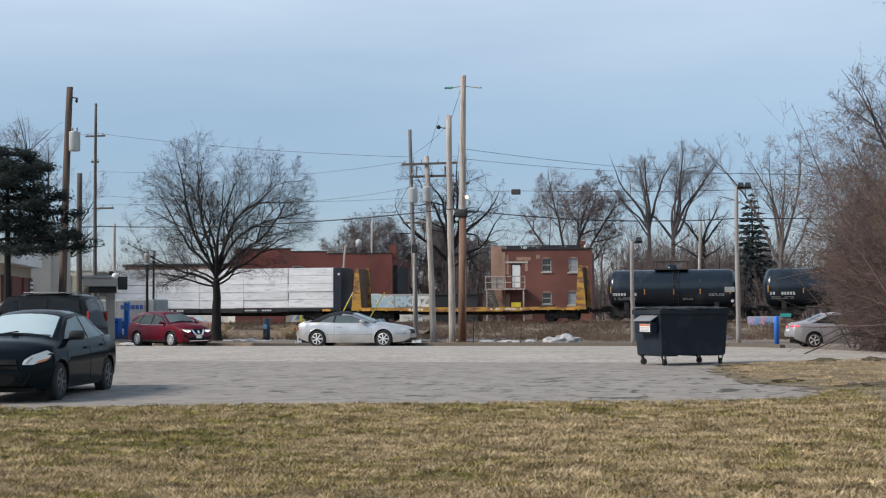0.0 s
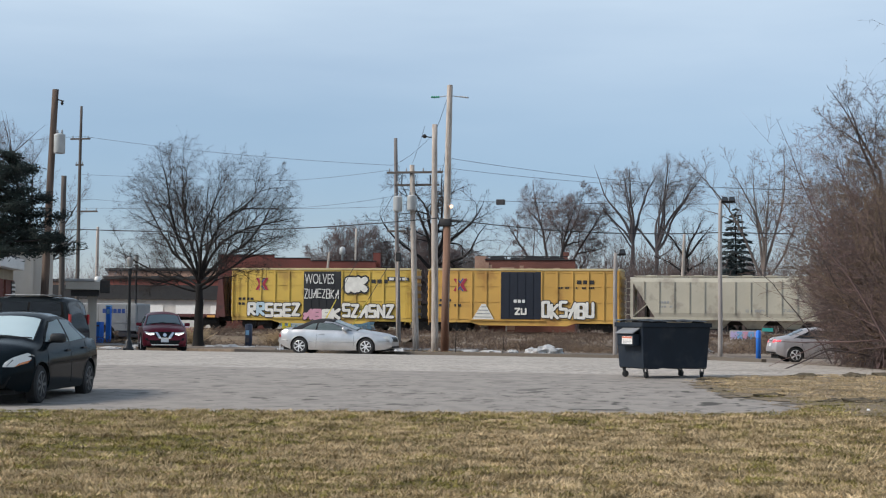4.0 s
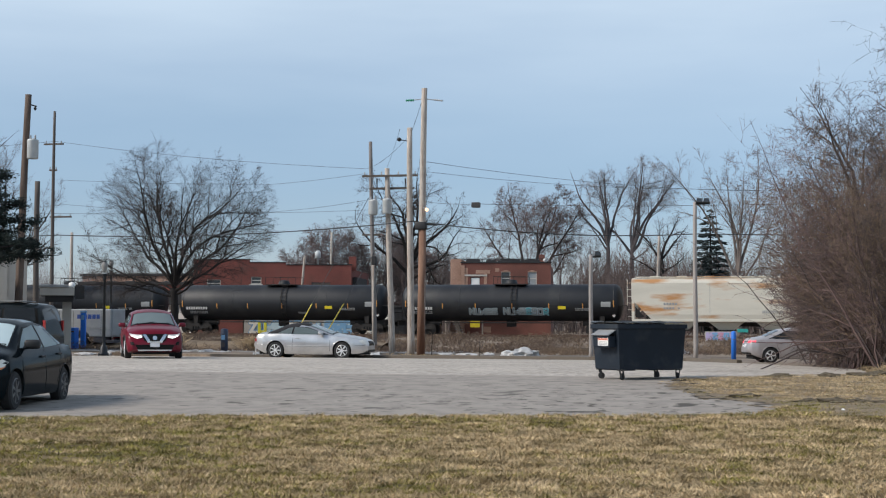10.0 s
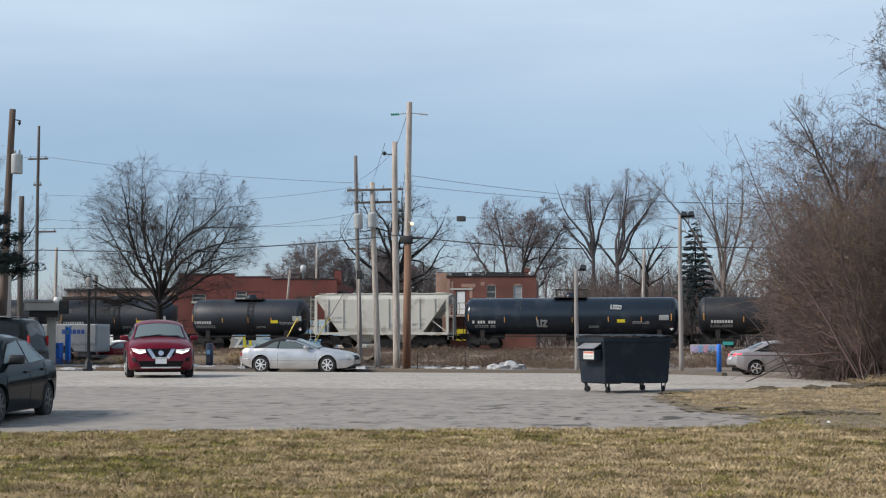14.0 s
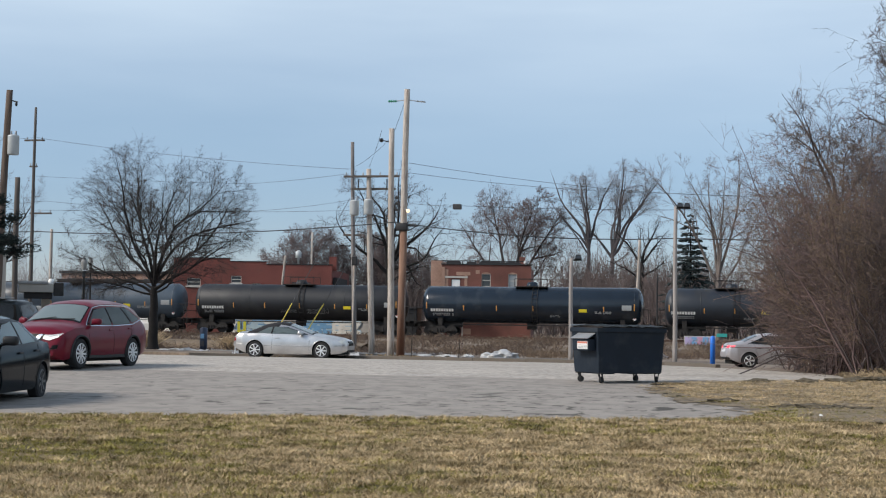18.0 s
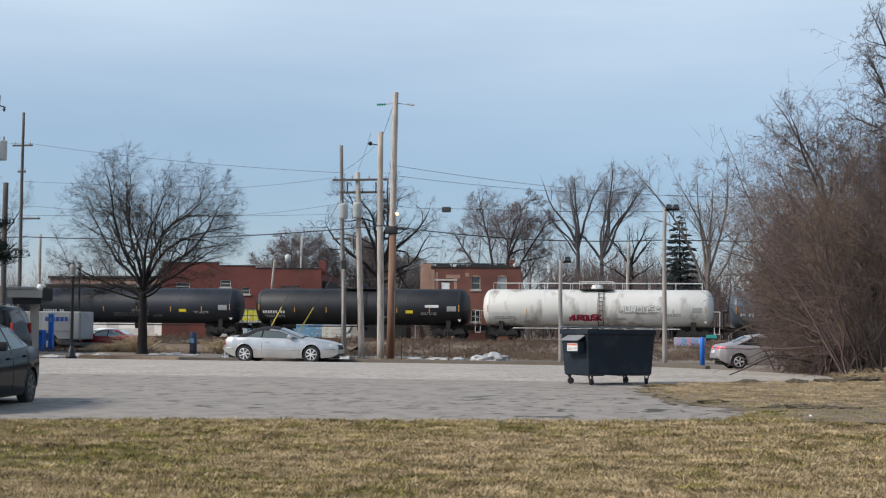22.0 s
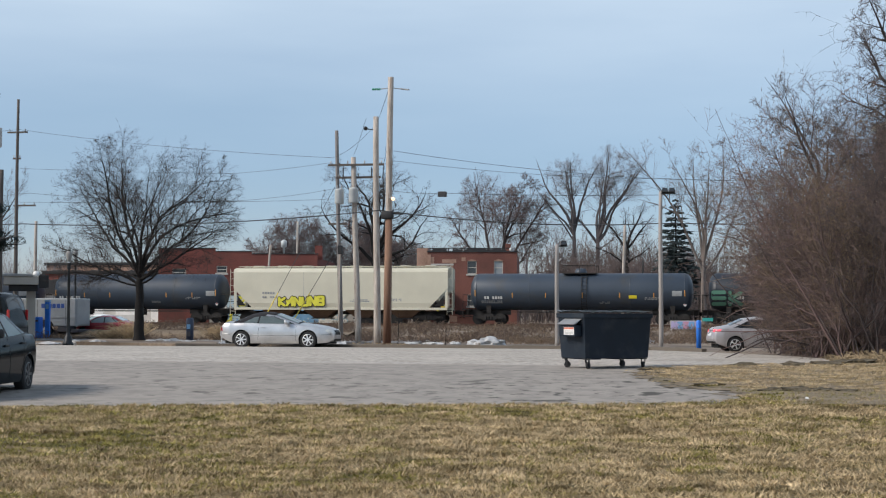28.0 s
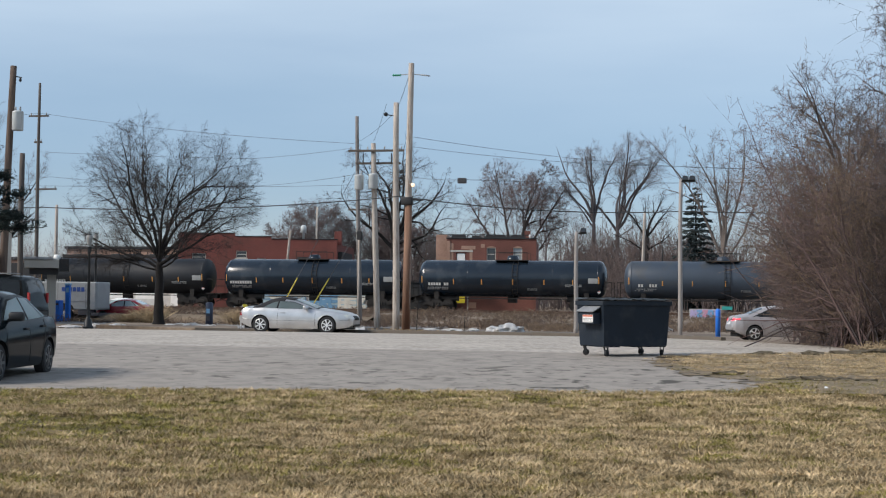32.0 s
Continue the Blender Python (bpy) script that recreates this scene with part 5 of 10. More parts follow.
bare_tree("thicket_tree", "tall bare tree behind the thicket house", 10.5, 47.5, 7.0, .2, fan(94, 9, 5.4, 8, (5, 55), 5.4, .09),
          crown_shape([(5, 2.4), (8, 4.2), (10, 4.2), (12, 2.6), (13, .5)]), 94, M["bark_mid"], M["twig_grey"], IN_THICKET,
          kids=(9, 7, 5, 5), spread=((25, 58), (28, 62), (28, 68), (25, 72)), ratio=(.48, .52, .56, .6), tip=.0042, thin=.55, wander=.11, up=.015, out=.03, top=8)


# ---- poles, lamps and wires ----
def pole(name, label, x, y, top, r0, r1, material, lean=(0.0, 0.0), cat="utility pole", base=None):
    z = gz(x, y) - 0.1 if base is None else base
    t = thing(name, pose(x, y, z), label, cat, "utility poles")
    bm = bmesh.new()
    n = 10
    lathe(bm, [((top - z) * i / n, r0 + (r1 - r0) * i / n) for i in range(n + 1)], "z", 12)
    for v in bm.verts:
        a = v.co.z / (top - z)
        v.co.x += lean[0] * a + .012 * math.sin(7 * a)
        v.co.y += lean[1] * a
    part("shaft", bm, material, t, smooth=True)
    return t


def transformer(parent, x, y, z, r=0.26, h=0.85):
    bm = bmesh.new()
    lathe(bm, [(0, r * .9), (.05, r), (h - .08, r), (h - .04, r * 1.04), (h, r * .7), (h + .03, r * .2)], "z", 16, (x, y, z))
    can = part("transformer", bm, M["transformer"], parent, "grey cylindrical transformer can", True)
    for s in (-.12, .12):
        bm = bmesh.new()
        lathe(bm, [(h, .035), (h + .07, .06), (h + .09, .035), (h + .16, .05), (h + .2, .02)], "z", 8, (x + s, y, z))
        part("bushing", bm, M["steel_grey"], can)


def crossarm(parent, x0, x1, y, z, tilt=0.0, pins=3):
    bm = bmesh.new()
    box(bm, x0, y - .06, z - .06, x1, y + .06, z + .06, .01)
    arm = part("crossarm", bm, M["wood_dark"], parent)
    for i in range(pins):
        x = x0 + (x1 - x0) * (i + .15) / (pins - .7)
        bm = bmesh.new()
        lathe(bm, [(z + .06, .02), (z + .12, .05), (z + .16, .03), (z + .2, .045), (z + .24, .015)], "z", 8, (x, y, 0))
        part("insulator", bm, M["steel_grey"], arm)




def wire(name, pts, r=0.016, sag=0.0, label="thin black overhead cable"):
    """Cable through the points, sagging between each two."""
    r *= .7
    bm = bmesh.new()
    last = None
    for a, b in zip(pts, pts[1:]):
        a, b = Vector(a), Vector(b)
        for i in range(0 if a == Vector(pts[0]) else 1, 15):
            t = i / 14
            p = a.lerp(b, t)
            p.z -= sag * 4 * t * (1 - t)
            side = (b - a).cross(Vector((0, 0, 1))).normalized() * r
            ring = [bm.verts.new(p + o) for o in (side, Vector((0, 0, r)), -side, Vector((0, 0, -r)))]
            if last:
                for k in range(4):
                    bm.faces.new((last[k], last[(k + 1) % 4], ring[(k + 1) % 4], ring[k]))
            last = ring
    return tagged(link_mesh(name, bm, M["wire"]), label, "cable", "overhead cables")


pA = pole("utility_pole", "tall weathered wooden utility pole with brown stained foot", -15.67, 66.0, 12.0, .18, .13, M["wood_pole"], (.12, 0))
part("stained_foot", tubem((0, 0, 0), (.062, 0, 6.0), .188, .163, 14), M["wood_pole_brown"], pA, "red-brown creosote-stained foot", True)
bm = bmesh.new()
tube(bm, (.1, 0, 11.9), (-.34, 0, 11.86), .02)
tube(bm, (.14, 0, 11.9), (1.0, 0, 11.78), .02)
part("bracket", bm, M["steel_grey"], pA)
bm = bmesh.new()
for i in range(4):
    lathe(bm, [(-.05, .03), (0, .06), (.05, .03)], "x", 8, (-.4 - .1 * i, 0, 11.85))
part("insulator", bm, M["insulator"], pA, "green glass insulator string")
bm = bmesh.new()
for i in range(4):
    lathe(bm, [(-.05, .02), (0, .045), (.05, .02)], "x", 8, (.62 + .1 * i, 0, 11.84 - .014 * i))
part("insulator", bm, M["steel_grey"], pA)
bm = bmesh.new()
box(bm, -.25, -.22, 5.95, .28, .1, 6.3, .05)
tube(bm, (.25, -.05, 6.2), (.75, -.05, 6.15), .05, .02)
part("cable_box", bm, M["black"], pA, "black cable splice box", True)
bm = bmesh.new()
tube(bm, (.1, -.1, 6.93), (.32, -.35, 6.88), .03)
part("lamp_arm", bm, M["steel_grey"], pA)
bm = bmesh.new()
bmesh.ops.create_uvsphere(bm, u_segments=10, v_segments=8, radius=.08, matrix=Matrix.Translation((.34, -.38, 6.83)))
part("bulb", bm, glow("bulb_lit", (1.0, .62, .35), 1.3), pA, "lit warm bulb", True)

pB = pole("utility_pole", "weathered wooden utility pole standing beside a taller one", -17.1, 70.0, 10.75, .18, .13, M["wood_pole"], (-.12, 0))
bm = bmesh.new()
tube(bm, (0, 0, 10.5), (-.55, 0, 10.6), .025)
lathe(bm, [(-.12, .03), (-.04, .1), (.04, .1), (.12, .03)], "y", 10, (-.62, 0, 10.62))
part("insulator", bm, M["black"], pB)
for s in (0, .28, .56):
    part("fuse_cutout", boxm(.10, -.06, 7.2 + s, .3, .06, 7.32 + s, .01), M["black"], pB)

pC = pole("utility_pole", "weathered wooden pole carrying crossarms and grey transformers", -21.2, 82.3, 10.1, .185, .14, M["wood_pole"], (-.35, 0))
crossarm(pC, -1.75, 1.5, -.2, 10.1, pins=4)
crossarm(pC, -1.4, 1.2, .2, 9.42, pins=3)
transformer(pC, -1.05, -.38, 7.88)
transformer(pC, -.22, -.42, 7.93)
for x in (-.9, .75, .95):
    part("surge_arrester", tubem((x, -.1, 9.95), (x, -.1, 9.4), .045, .03, 6), M["black"], pC)

pD = pole("utility_pole", "tall thin dark utility pole", -24.4, 90.4, 12.65, .16, .11, M["wood_grey"], (-.35, 0))
crossarm(pD, -.85, .35, 0, 4.9 + 2.4, pins=2)
bm = bmesh.new()
box(bm, -.2, -.22, 5.4, .12, .0, 5.95, .03)
part("meter_box", bm, M["black"], pD)
bm = bmesh.new()
tube(bm, (-.05, -.2, 0), (-.05, -.2, 5.4), .06, .06, 10)
part("conduit", bm, M["wood_pole"], pD, smooth=True)

pL = pole("utility_pole", "thick wooden utility pole with one grey transformer", -35.6, 66.0, 12.3, .2, .15, M["wood_umber"], (.45, 0))
transformer(pL, .78, -.1, 9.55, .27, .95)
bm = bmesh.new()
tube(bm, (.5, 0, 12.2), (.9, 0, 12.1), .03)
lathe(bm, [(-.1, .03), (0, .08), (.1, .03)], "z", 8, (.82, 0, 12.0))
part("insulator", bm, M["black"], pL)
pole("utility_pole", "short dark wooden pole", -36.7, 70.0, 8.5, .15, .13, M["wood_dark"], (0, 0))
pLL = pole("utility_pole", "slender tall utility pole with small crossarms", -51.2, 100, 16.6, .16, .09, M["wood_dark"], (.05, 0))
crossarm(pLL, -.75, .8, 0, 14.5, pins=2)
crossarm(pLL, -.3, .3, 0, 12.6, pins=2)
crossarm(pLL, -.2, 1.5, 0, 9.2, pins=3)
pole("utility_pole", "distant pale pole above the roofs", -69.5, 140, 10.3, .2, .14, M["wood_pole"])
pole("utility_pole", "pale pole beyond the railway", -10.9, 140, 9.5, .17, .12, M["wood_pole"], (.3, 0))
pole("signal_mast", "thin dark steel signal mast beside the railway", -7.9, 123.5, 5.6, .07, .06, M["black"], cat="mast")
pole("utility_pole", "thin pale pole standing before the brick workshop", -41.6, 128.0, 7.2, .12, .1, M["wood_pole"], (.55, 0))
pole("utility_pole", "distant pale pole with a grey tank behind the brick workshop", -44.0, 146, 10.4, .13, .1, M["wood_pole"])


def flood_mast(x, y, top, label, arm, heads):
    t = pole("lot_light", label, x, y, top, .11, .085, M["mast"], (.0, 0), "light pole")
    z = top - gz(x, y)
    bm = bmesh.new()
    tube(bm, (0, 0, z), (arm, 0, z + .05), .035)
    part("arm", bm, M["black"], t)
    part("bracket", tubem((.06, 0, z - .7), (.2, 0, z - .55), .03), M["steel_grey"], t)
    for hx in heads:
        bm = bmesh.new()
        slab(bm, [(-.15, .02), (.15, .02), (.11, .24), (-.11, .24)], -.12, .10)
        hd = part("floodlight", bm, M["black"], t)
        hd.matrix_basis = pose(hx, -.06, z, -24, 0, 8)
        part("lens", boxm(-.10, -.128, .05, .10, -.122, .18), M["win_dark"], hd)
        part("yoke", boxm(-.17, -.02, -.02, .17, .02, .015), M["black"], hd)


flood_mast(-3.65, 69.7, 6.95, "grey steel pole with two floodlights", .4, (.2, .52))
flood_mast(-8.45, 69.8, 4.55, "short grey steel pole with one floodlight", .3, (.33,))


def acorn_lamp(x, y, h, label):
    t = thing("street_lamp", pose(x, y, gz(x, y)), label, "street lamp", "street lamps")
    bm = bmesh.new()
    lathe(bm, [(0, .27), (.12, .27), (.16, .2), (.45, .17), (.5, .1), (.7, .085), (h - 1.0, .06), (h - .95, .1), (h - .88, .1), (h - .8, .07), (h - .72, .13), (h - .66, .15)], "z", 14)
    part("post", bm, M["lamp_black"], t, smooth=True)
    bm = bmesh.new()
    lathe(bm, [(h - .60, .08), (h - .5, .11), (h - .28, .155), (h - .17, .16), (h - .1, .11), (h - .08, .08)], "z", 14)
    part("globe", bm, M["globe"], t, "frosted acorn globe", True)
    bm = bmesh.new()
    lathe(bm, [(h - .08, .12), (h - .03, .1), (h, .03), (h + .08, .015)], "z", 10)
    part("finial", bm, M["lamp_black"], t)


acorn_lamp(-32.8, 69.7, 4.75, "black cast-iron street lamp with a frosted globe")
acorn_lamp(-42.6, 91.5, 5.75, "black street lamp further down the service road")


def bollard(name, x, y, h, r, m, label):
    t = thing(name, pose(x, y, gz(x, y)), label, "bollard")
    bm = bmesh.new()
    lathe(bm, [(0, r), (h - .06, r), (h - .02, r * .8), (h, r * .4)], "z", 14)
    part("post", bm, m, t, smooth=True)
    return t


bollard("bollard", -1.63, 58.6, 1.15, .095, M["blue_post"], "bright blue steel bollard")
b2 = bollard("marker_post", -29.35, 77.4, 1.35, .2, M["navy_post"], "dark navy square marker post with pale notices")
part("notice", boxm(-.1, -.215, .75, .1, -.205, 1.0), M["g_blue"], b2)
part("notice", boxm(-.1, -.215, .35, .1, -.205, .6), M["bar_dark"], b2)

# wires: long spans along the street and between the poles
wire("cable", [(-90, 76, 6.2), (-35.5, 70, 5.75), (-16.0, 66, 5.97), (-3.7, 71, 5.56), (60, 90, 6.4)], .034, .3, "thick black telephone cable between poles")
wire("cable", [(-120, 115, 14), (-51.0, 100, 14.4), (-24.3, 88, 10.7), (-17.1, 70, 10.5)], .015, .25)
wire("cable", [(-51.0, 100, 11.6), (-33.2, 95, 10.5), (-23.3, 84, 10.0)], .013, .06)
wire("cable", [(-70, 103, 9.9), (-34.8, 96, 8.7), (-24.6, 90, 9.0)], .013, .15)
wire("cable", [(-70, 106, 10.2), (-50.2, 100, 9.8), (-24.8, 90, 8.34)], .013, .35)
wire("cable", [(-24.6, 90.4, 7.4), (-16.9, 70, 7.2), (-15.5, 66, 6.85), (-13.9, 70, 7.03), (-3.6, 69.8, 6.8), (60, 85, 8.2)], .013, .06)
wire("cable", [(-20.3, 82.2, 10.2), (-15.4, 66, 8.65), (-2, 82, 8.5), (50, 120, 11.5)], .013, .25)
wire("cable", [(-20.3, 82.2, 10.0), (-15.4, 66, 8.2), (-4.15, 80, 8.45), (50, 118, 10.2)], .012, .2)
wire("cable", [(-17.1, 70, 10.6), (-15.6, 66, 11.6)], .014, .05)
wire("cable", [(-21.5, 82.2, 10.2), (-17.7, 70, 10.7)], .012, .1)
wire("cable", [(-39.9, 126, 7.74), (-27.0, 127, 6.9)], .013, .1)
wire("cable", [(-18.7, 127, 6.6), (-10.7, 140, 6.5), (60, 150, 7.2)], .015, .2)
wire("cable", [(-56, 134, 6.2), (-41.2, 128, 7.1)], .015, .2)
tagged(link_mesh("cable_box", boxm(-14.15, 69.85, 6.85, -13.75, 70.15, 7.1, .03), M["wire"]), "small black splice box hanging on a cable", "cable box")
# guy wires with yellow guards
for a, b in (((-24.8, 90.2, 9.1), (-28.5, 85.5, 0)), ((-21.5, 82.1, 6.5), (-24.75, 79.0, 0))):
    g = thing("guy_wire", None, "slanting guy wire with a yellow plastic guard", "guy wire", "guy wires")
    A, B = Vector(a), Vector((b[0], b[1], gz(0, b[1])))
    part("strand", tubem(A, B, .018, None, 5), M["wire"], g)
    part("guard", tubem(B.lerp(A, .02), B.lerp(A, .30 if A.z > 8 else .40), .032, None, 8), M["guard_yellow"], g, "yellow plastic guard")

# ---- buildings ----
def window(parent, x, z, w, h, y, arched=False, pane="win_dark", sill=True, bars=True):
    """A sash window set into a front that faces -y; (x, z) is its lower left corner."""
    fr = part("window", boxm(x, y + .10, z, x + w, y + .16, z + h), M[pane], parent, "dusty sash window")
    bm = bmesh.new()
    for a in ((x, z, x + .06, z + h), (x + w - .06, z, x + w, z + h), (x, z + h - .06, x + w, z + h), (x, z, x + w, z + .06)):
        box(bm, a[0], y + .05, a[1], a[2], y + .099, a[3])
    if bars:
        box(bm, x + .06, y + .055, z + h * .5 - .03, x + w - .06, y + .098, z + h * .5 + .03)
    part("frame", bm, M["conc_grey"], fr)
    if sill:
        part("sill", boxm(x - .1, y - .09, z - .14, x + w + .1, y + .09, z - .004, .015), M["stone_sill"], fr)
    if arched:
        pts = [(x - .05 + (w + .1) * i / 8, z + h + .14 * math.sin(math.pi * i / 8)) for i in range(9)]
        part("lintel", slabm(pts + [(x + w + .05, z + h + .004), (x - .05, z + h + .004)][0:0] + [(x + w + .05, z + h - .0)], y - .02, y + .1), M["brick_tan"], fr)


def wall_with_holes(bm, x0, x1, z0, z1, y0, y1, holes):
    """A wall between y0 and y1 with rectangular holes (x, z, w, h), built as blocks between the cuts."""
    xs = sorted({x0, x1, *[h[0] for h in holes], *[h[0] + h[2] for h in holes]})
    zs = sorted({z0, z1, *[h[1] for h in holes], *[h[1] + h[3] for h in holes]})
    for a, b in zip(xs, xs[1:]):
        run = None
        for c, d in zip(zs, zs[1:]):
            mx, mz = (a + b) / 2, (c + d) / 2
            inside = any(h[0] < mx < h[0] + h[2] and h[1] < mz < h[1] + h[3] for h in holes)
            if inside:
                if run:
                    box(bm, a, y0, run[0], b, y1, run[1])
                run = None
            else:
                run = (run[0], d) if run else (c, d)
        if run:
            box(bm, a, y0, run[0], b, y1, run[1])
    bmesh.ops.remove_doubles(bm, verts=bm.verts, dist=.0005)


def brick_house():
    """Two-storey brick signal house with an outside stair."""
    Y = 126.0
    t = thing("brick_house", Matrix.Translation((-18.65, 126, 0)) @ pose(0, 0, 0, 0, 0, 7) @ Matrix.Translation((18.65, -126, 0)), "two-storey weathered red-brick house with a flat roof and an outside stair", "building")
    x0, x1, z0, z1 = -26.25, -18.65, 0.1, 6.2
    wins = [(-22.85, 4.55, .78, 1.1), (-20.6, 4.5, .76, 1.15), (-22.85, 1.82, .78, .95), (-20.68, 1.72, .74, 1.1)]
    door = (-25.45, 3.2, .82, 2.0)
    bm = bmesh.new()
    wall_with_holes(bm, x0, x1, z0, z1, Y, Y + .3, wins + [door])
    box(bm, x1 - .3, Y + .3, z0, x1, Y + 9, z1)
    box(bm, x0, Y + 8.7, z0, x1 - .3, Y + 9, z1)
    part("wall", bm, M["brick_b"], t)
    part("wall", boxm(-27.2, Y + .45, z0, -26.25, Y + 9, 6.75, .02), M["brick_tan"], t, "pale stripped brick return wall")
    part("pier", boxm(-26.25, Y - .06, z0, -25.95, Y - .004, z1), M["brick_tan"], t)
    part("parapet", boxm(x0, Y, z1 + .004, x1, Y + .3, z1 + .2), M["brick_b"], t)
    part("parapet_cap", boxm(x0 - .06, Y - .08, z1 + .204, x1 + .08, Y + .34, z1 + .29, .02), M["roof_black"], t, "black tarred parapet cap")
    for i, (x, w, h) in enumerate(((-25.9, 1.3, .30), (-24.2, .9, .22), (-23.0, 1.8, .34), (-20.9, 1.2, .26))):
        part("torn_roofing", slabm([(x, z1 + .29), (x + w, z1 + .29), (x + w * .94, z1 + .29 + h * .7), (x + w * .4, z1 + .29 + h), (x + .05, z1 + .29 + h * .8)], Y + .5 + .1 * i, Y + .54 + .1 * i), M["roof_black"], t)
    for i, (x, z, w, h) in enumerate(((-26.18, 4.3, .5, 1.7), (-25.9, 1.2, .3, 1.5), (-25.0, 5.5, 1.2, .3), (-24.3, 4.6, .25, .9), (-24.5, .5, .8, .5))):
        part("patch", boxm(x, Y - .012, z, x + w, Y - .004, z + h), M["brick_tan"], t, "pale stripped patch of brick")
    part("roof", boxm(x0, Y + .31, z1 - .2, x1 - .31, Y + 8.69, z1 - .05), M["roof_black"], t)
    # broken rail of the roof behind the parapet
    rl = part("roof_rail", boxm(-27.1, Y + 2.0, 6.78, -18.9, Y + 2.1, 6.86), M["roof_black"], t)
    for i in range(8):
        part("baluster", boxm(-26.9 + i * 1.12, Y + 2.0, 6.15, -26.8 + i * 1.12, Y + 2.1, 6.779), M["roof_black"], rl)
    part("roof_panel", boxm(-23.2, Y + 1.6, 6.2, -19.6, Y + 1.7, 6.7), M["roof_black"], t)
    part("chimney", boxm(-19.75, Y + 3.0, 6.0, -19.25, Y + 3.5, 7.25, .03), M["brick_b"], t)
    bm = bmesh.new()
    bmesh.ops.create_cone(bm, cap_ends=False, segments=16, radius1=.2, radius2=.04, depth=.1, matrix=Matrix.Translation((-19.1, Y - .1, 6.66)) @ Matrix.Rotation(radians(70), 4, "X"))
    bmesh.ops.solidify(bm, geom=bm.faces[:], thickness=.02)
    part("satellite_dish", bm, M["steel_grey"], t, "grey satellite dish")
    for i, w in enumerate(wins):
        window(t, *w, Y, True, "win_pale" if i in (1, 3) else "win_dark")
    d = part("door", boxm(door[0] + .06, Y + .06, door[1] + .02, door[0] + door[2] - .06, Y + .11, door[1] + door[3] - .06), M["white_paint"], t, "white upstairs door")
    part("handle", boxm(door[0] + .64, Y + .0, door[1] + .95, door[0] + .70, Y + .058, door[1] + 1.05), M["steel_grey"], d)
    part("lintel", boxm(door[0] - .75, Y - .05, 5.28, door[0] + door[2] + .6, Y - .004, 5.42), M["stone_sill"], t)
    part("patch", boxm(-23.35, Y - .02, 5.65, -23.0, Y - .004, 5.95), M["brick_tan"], t, "pale repaired patch of brick")
    # landing, rails, legs and steps
    ld = part("landing", boxm(-27.6, Y - 1.35, 3.0, -24.2, Y - .01, 3.12, .01), M["wood_pole"], t, "grey timber landing")
    for x in (-27.55, -26.7, -25.9, -25.1, -24.25):
        part("rail_post", boxm(x, Y - 1.33, 3.125, x + .07, Y - 1.26, 4.15), M["wood_pole"], ld)
    for z in (3.6, 4.1):
        part("handrail", boxm(-27.6, Y - 1.38, z, -24.2, Y - 1.331, z + .07), M["wood_pole"], ld)
    part("side_panel", boxm(-27.0, Y - 1.25, 3.2, -26.0, Y - 1.2, 4.0), M["wood_pole"], ld)
    for x in (-27.5, -24.4):
        part("leg", boxm(x, Y - 1.3, .1, x + .12, Y - 1.18, 2.995), M["wood_pole"], t)
    st = part("stair_string", slabm([(-26.3, .15), (-26.0, .15), (-26.95, 2.99), (-27.25, 2.99)], Y - 1.3, Y - 1.25), M["wood_dark"], t)
    part("stair_string", slabm([(-26.3, .15), (-26.0, .15), (-26.95, 2.99), (-27.25, 2.99)], Y - .5, Y - .45), M["wood_dark"], t)
    for i in range(12):
        x = -26.2 - .079 * i
        part("tread", boxm(x - .30, Y - 1.248, .3 + .22 * i, x + .30, Y - .502, .345 + .22 * i), M["concrete"], st)
    part("notice_board", boxm(-25.35, Y - 1.5, .95, -24.55, Y - 1.44, 1.95), M["yellow"], t, "bright yellow board under the landing")


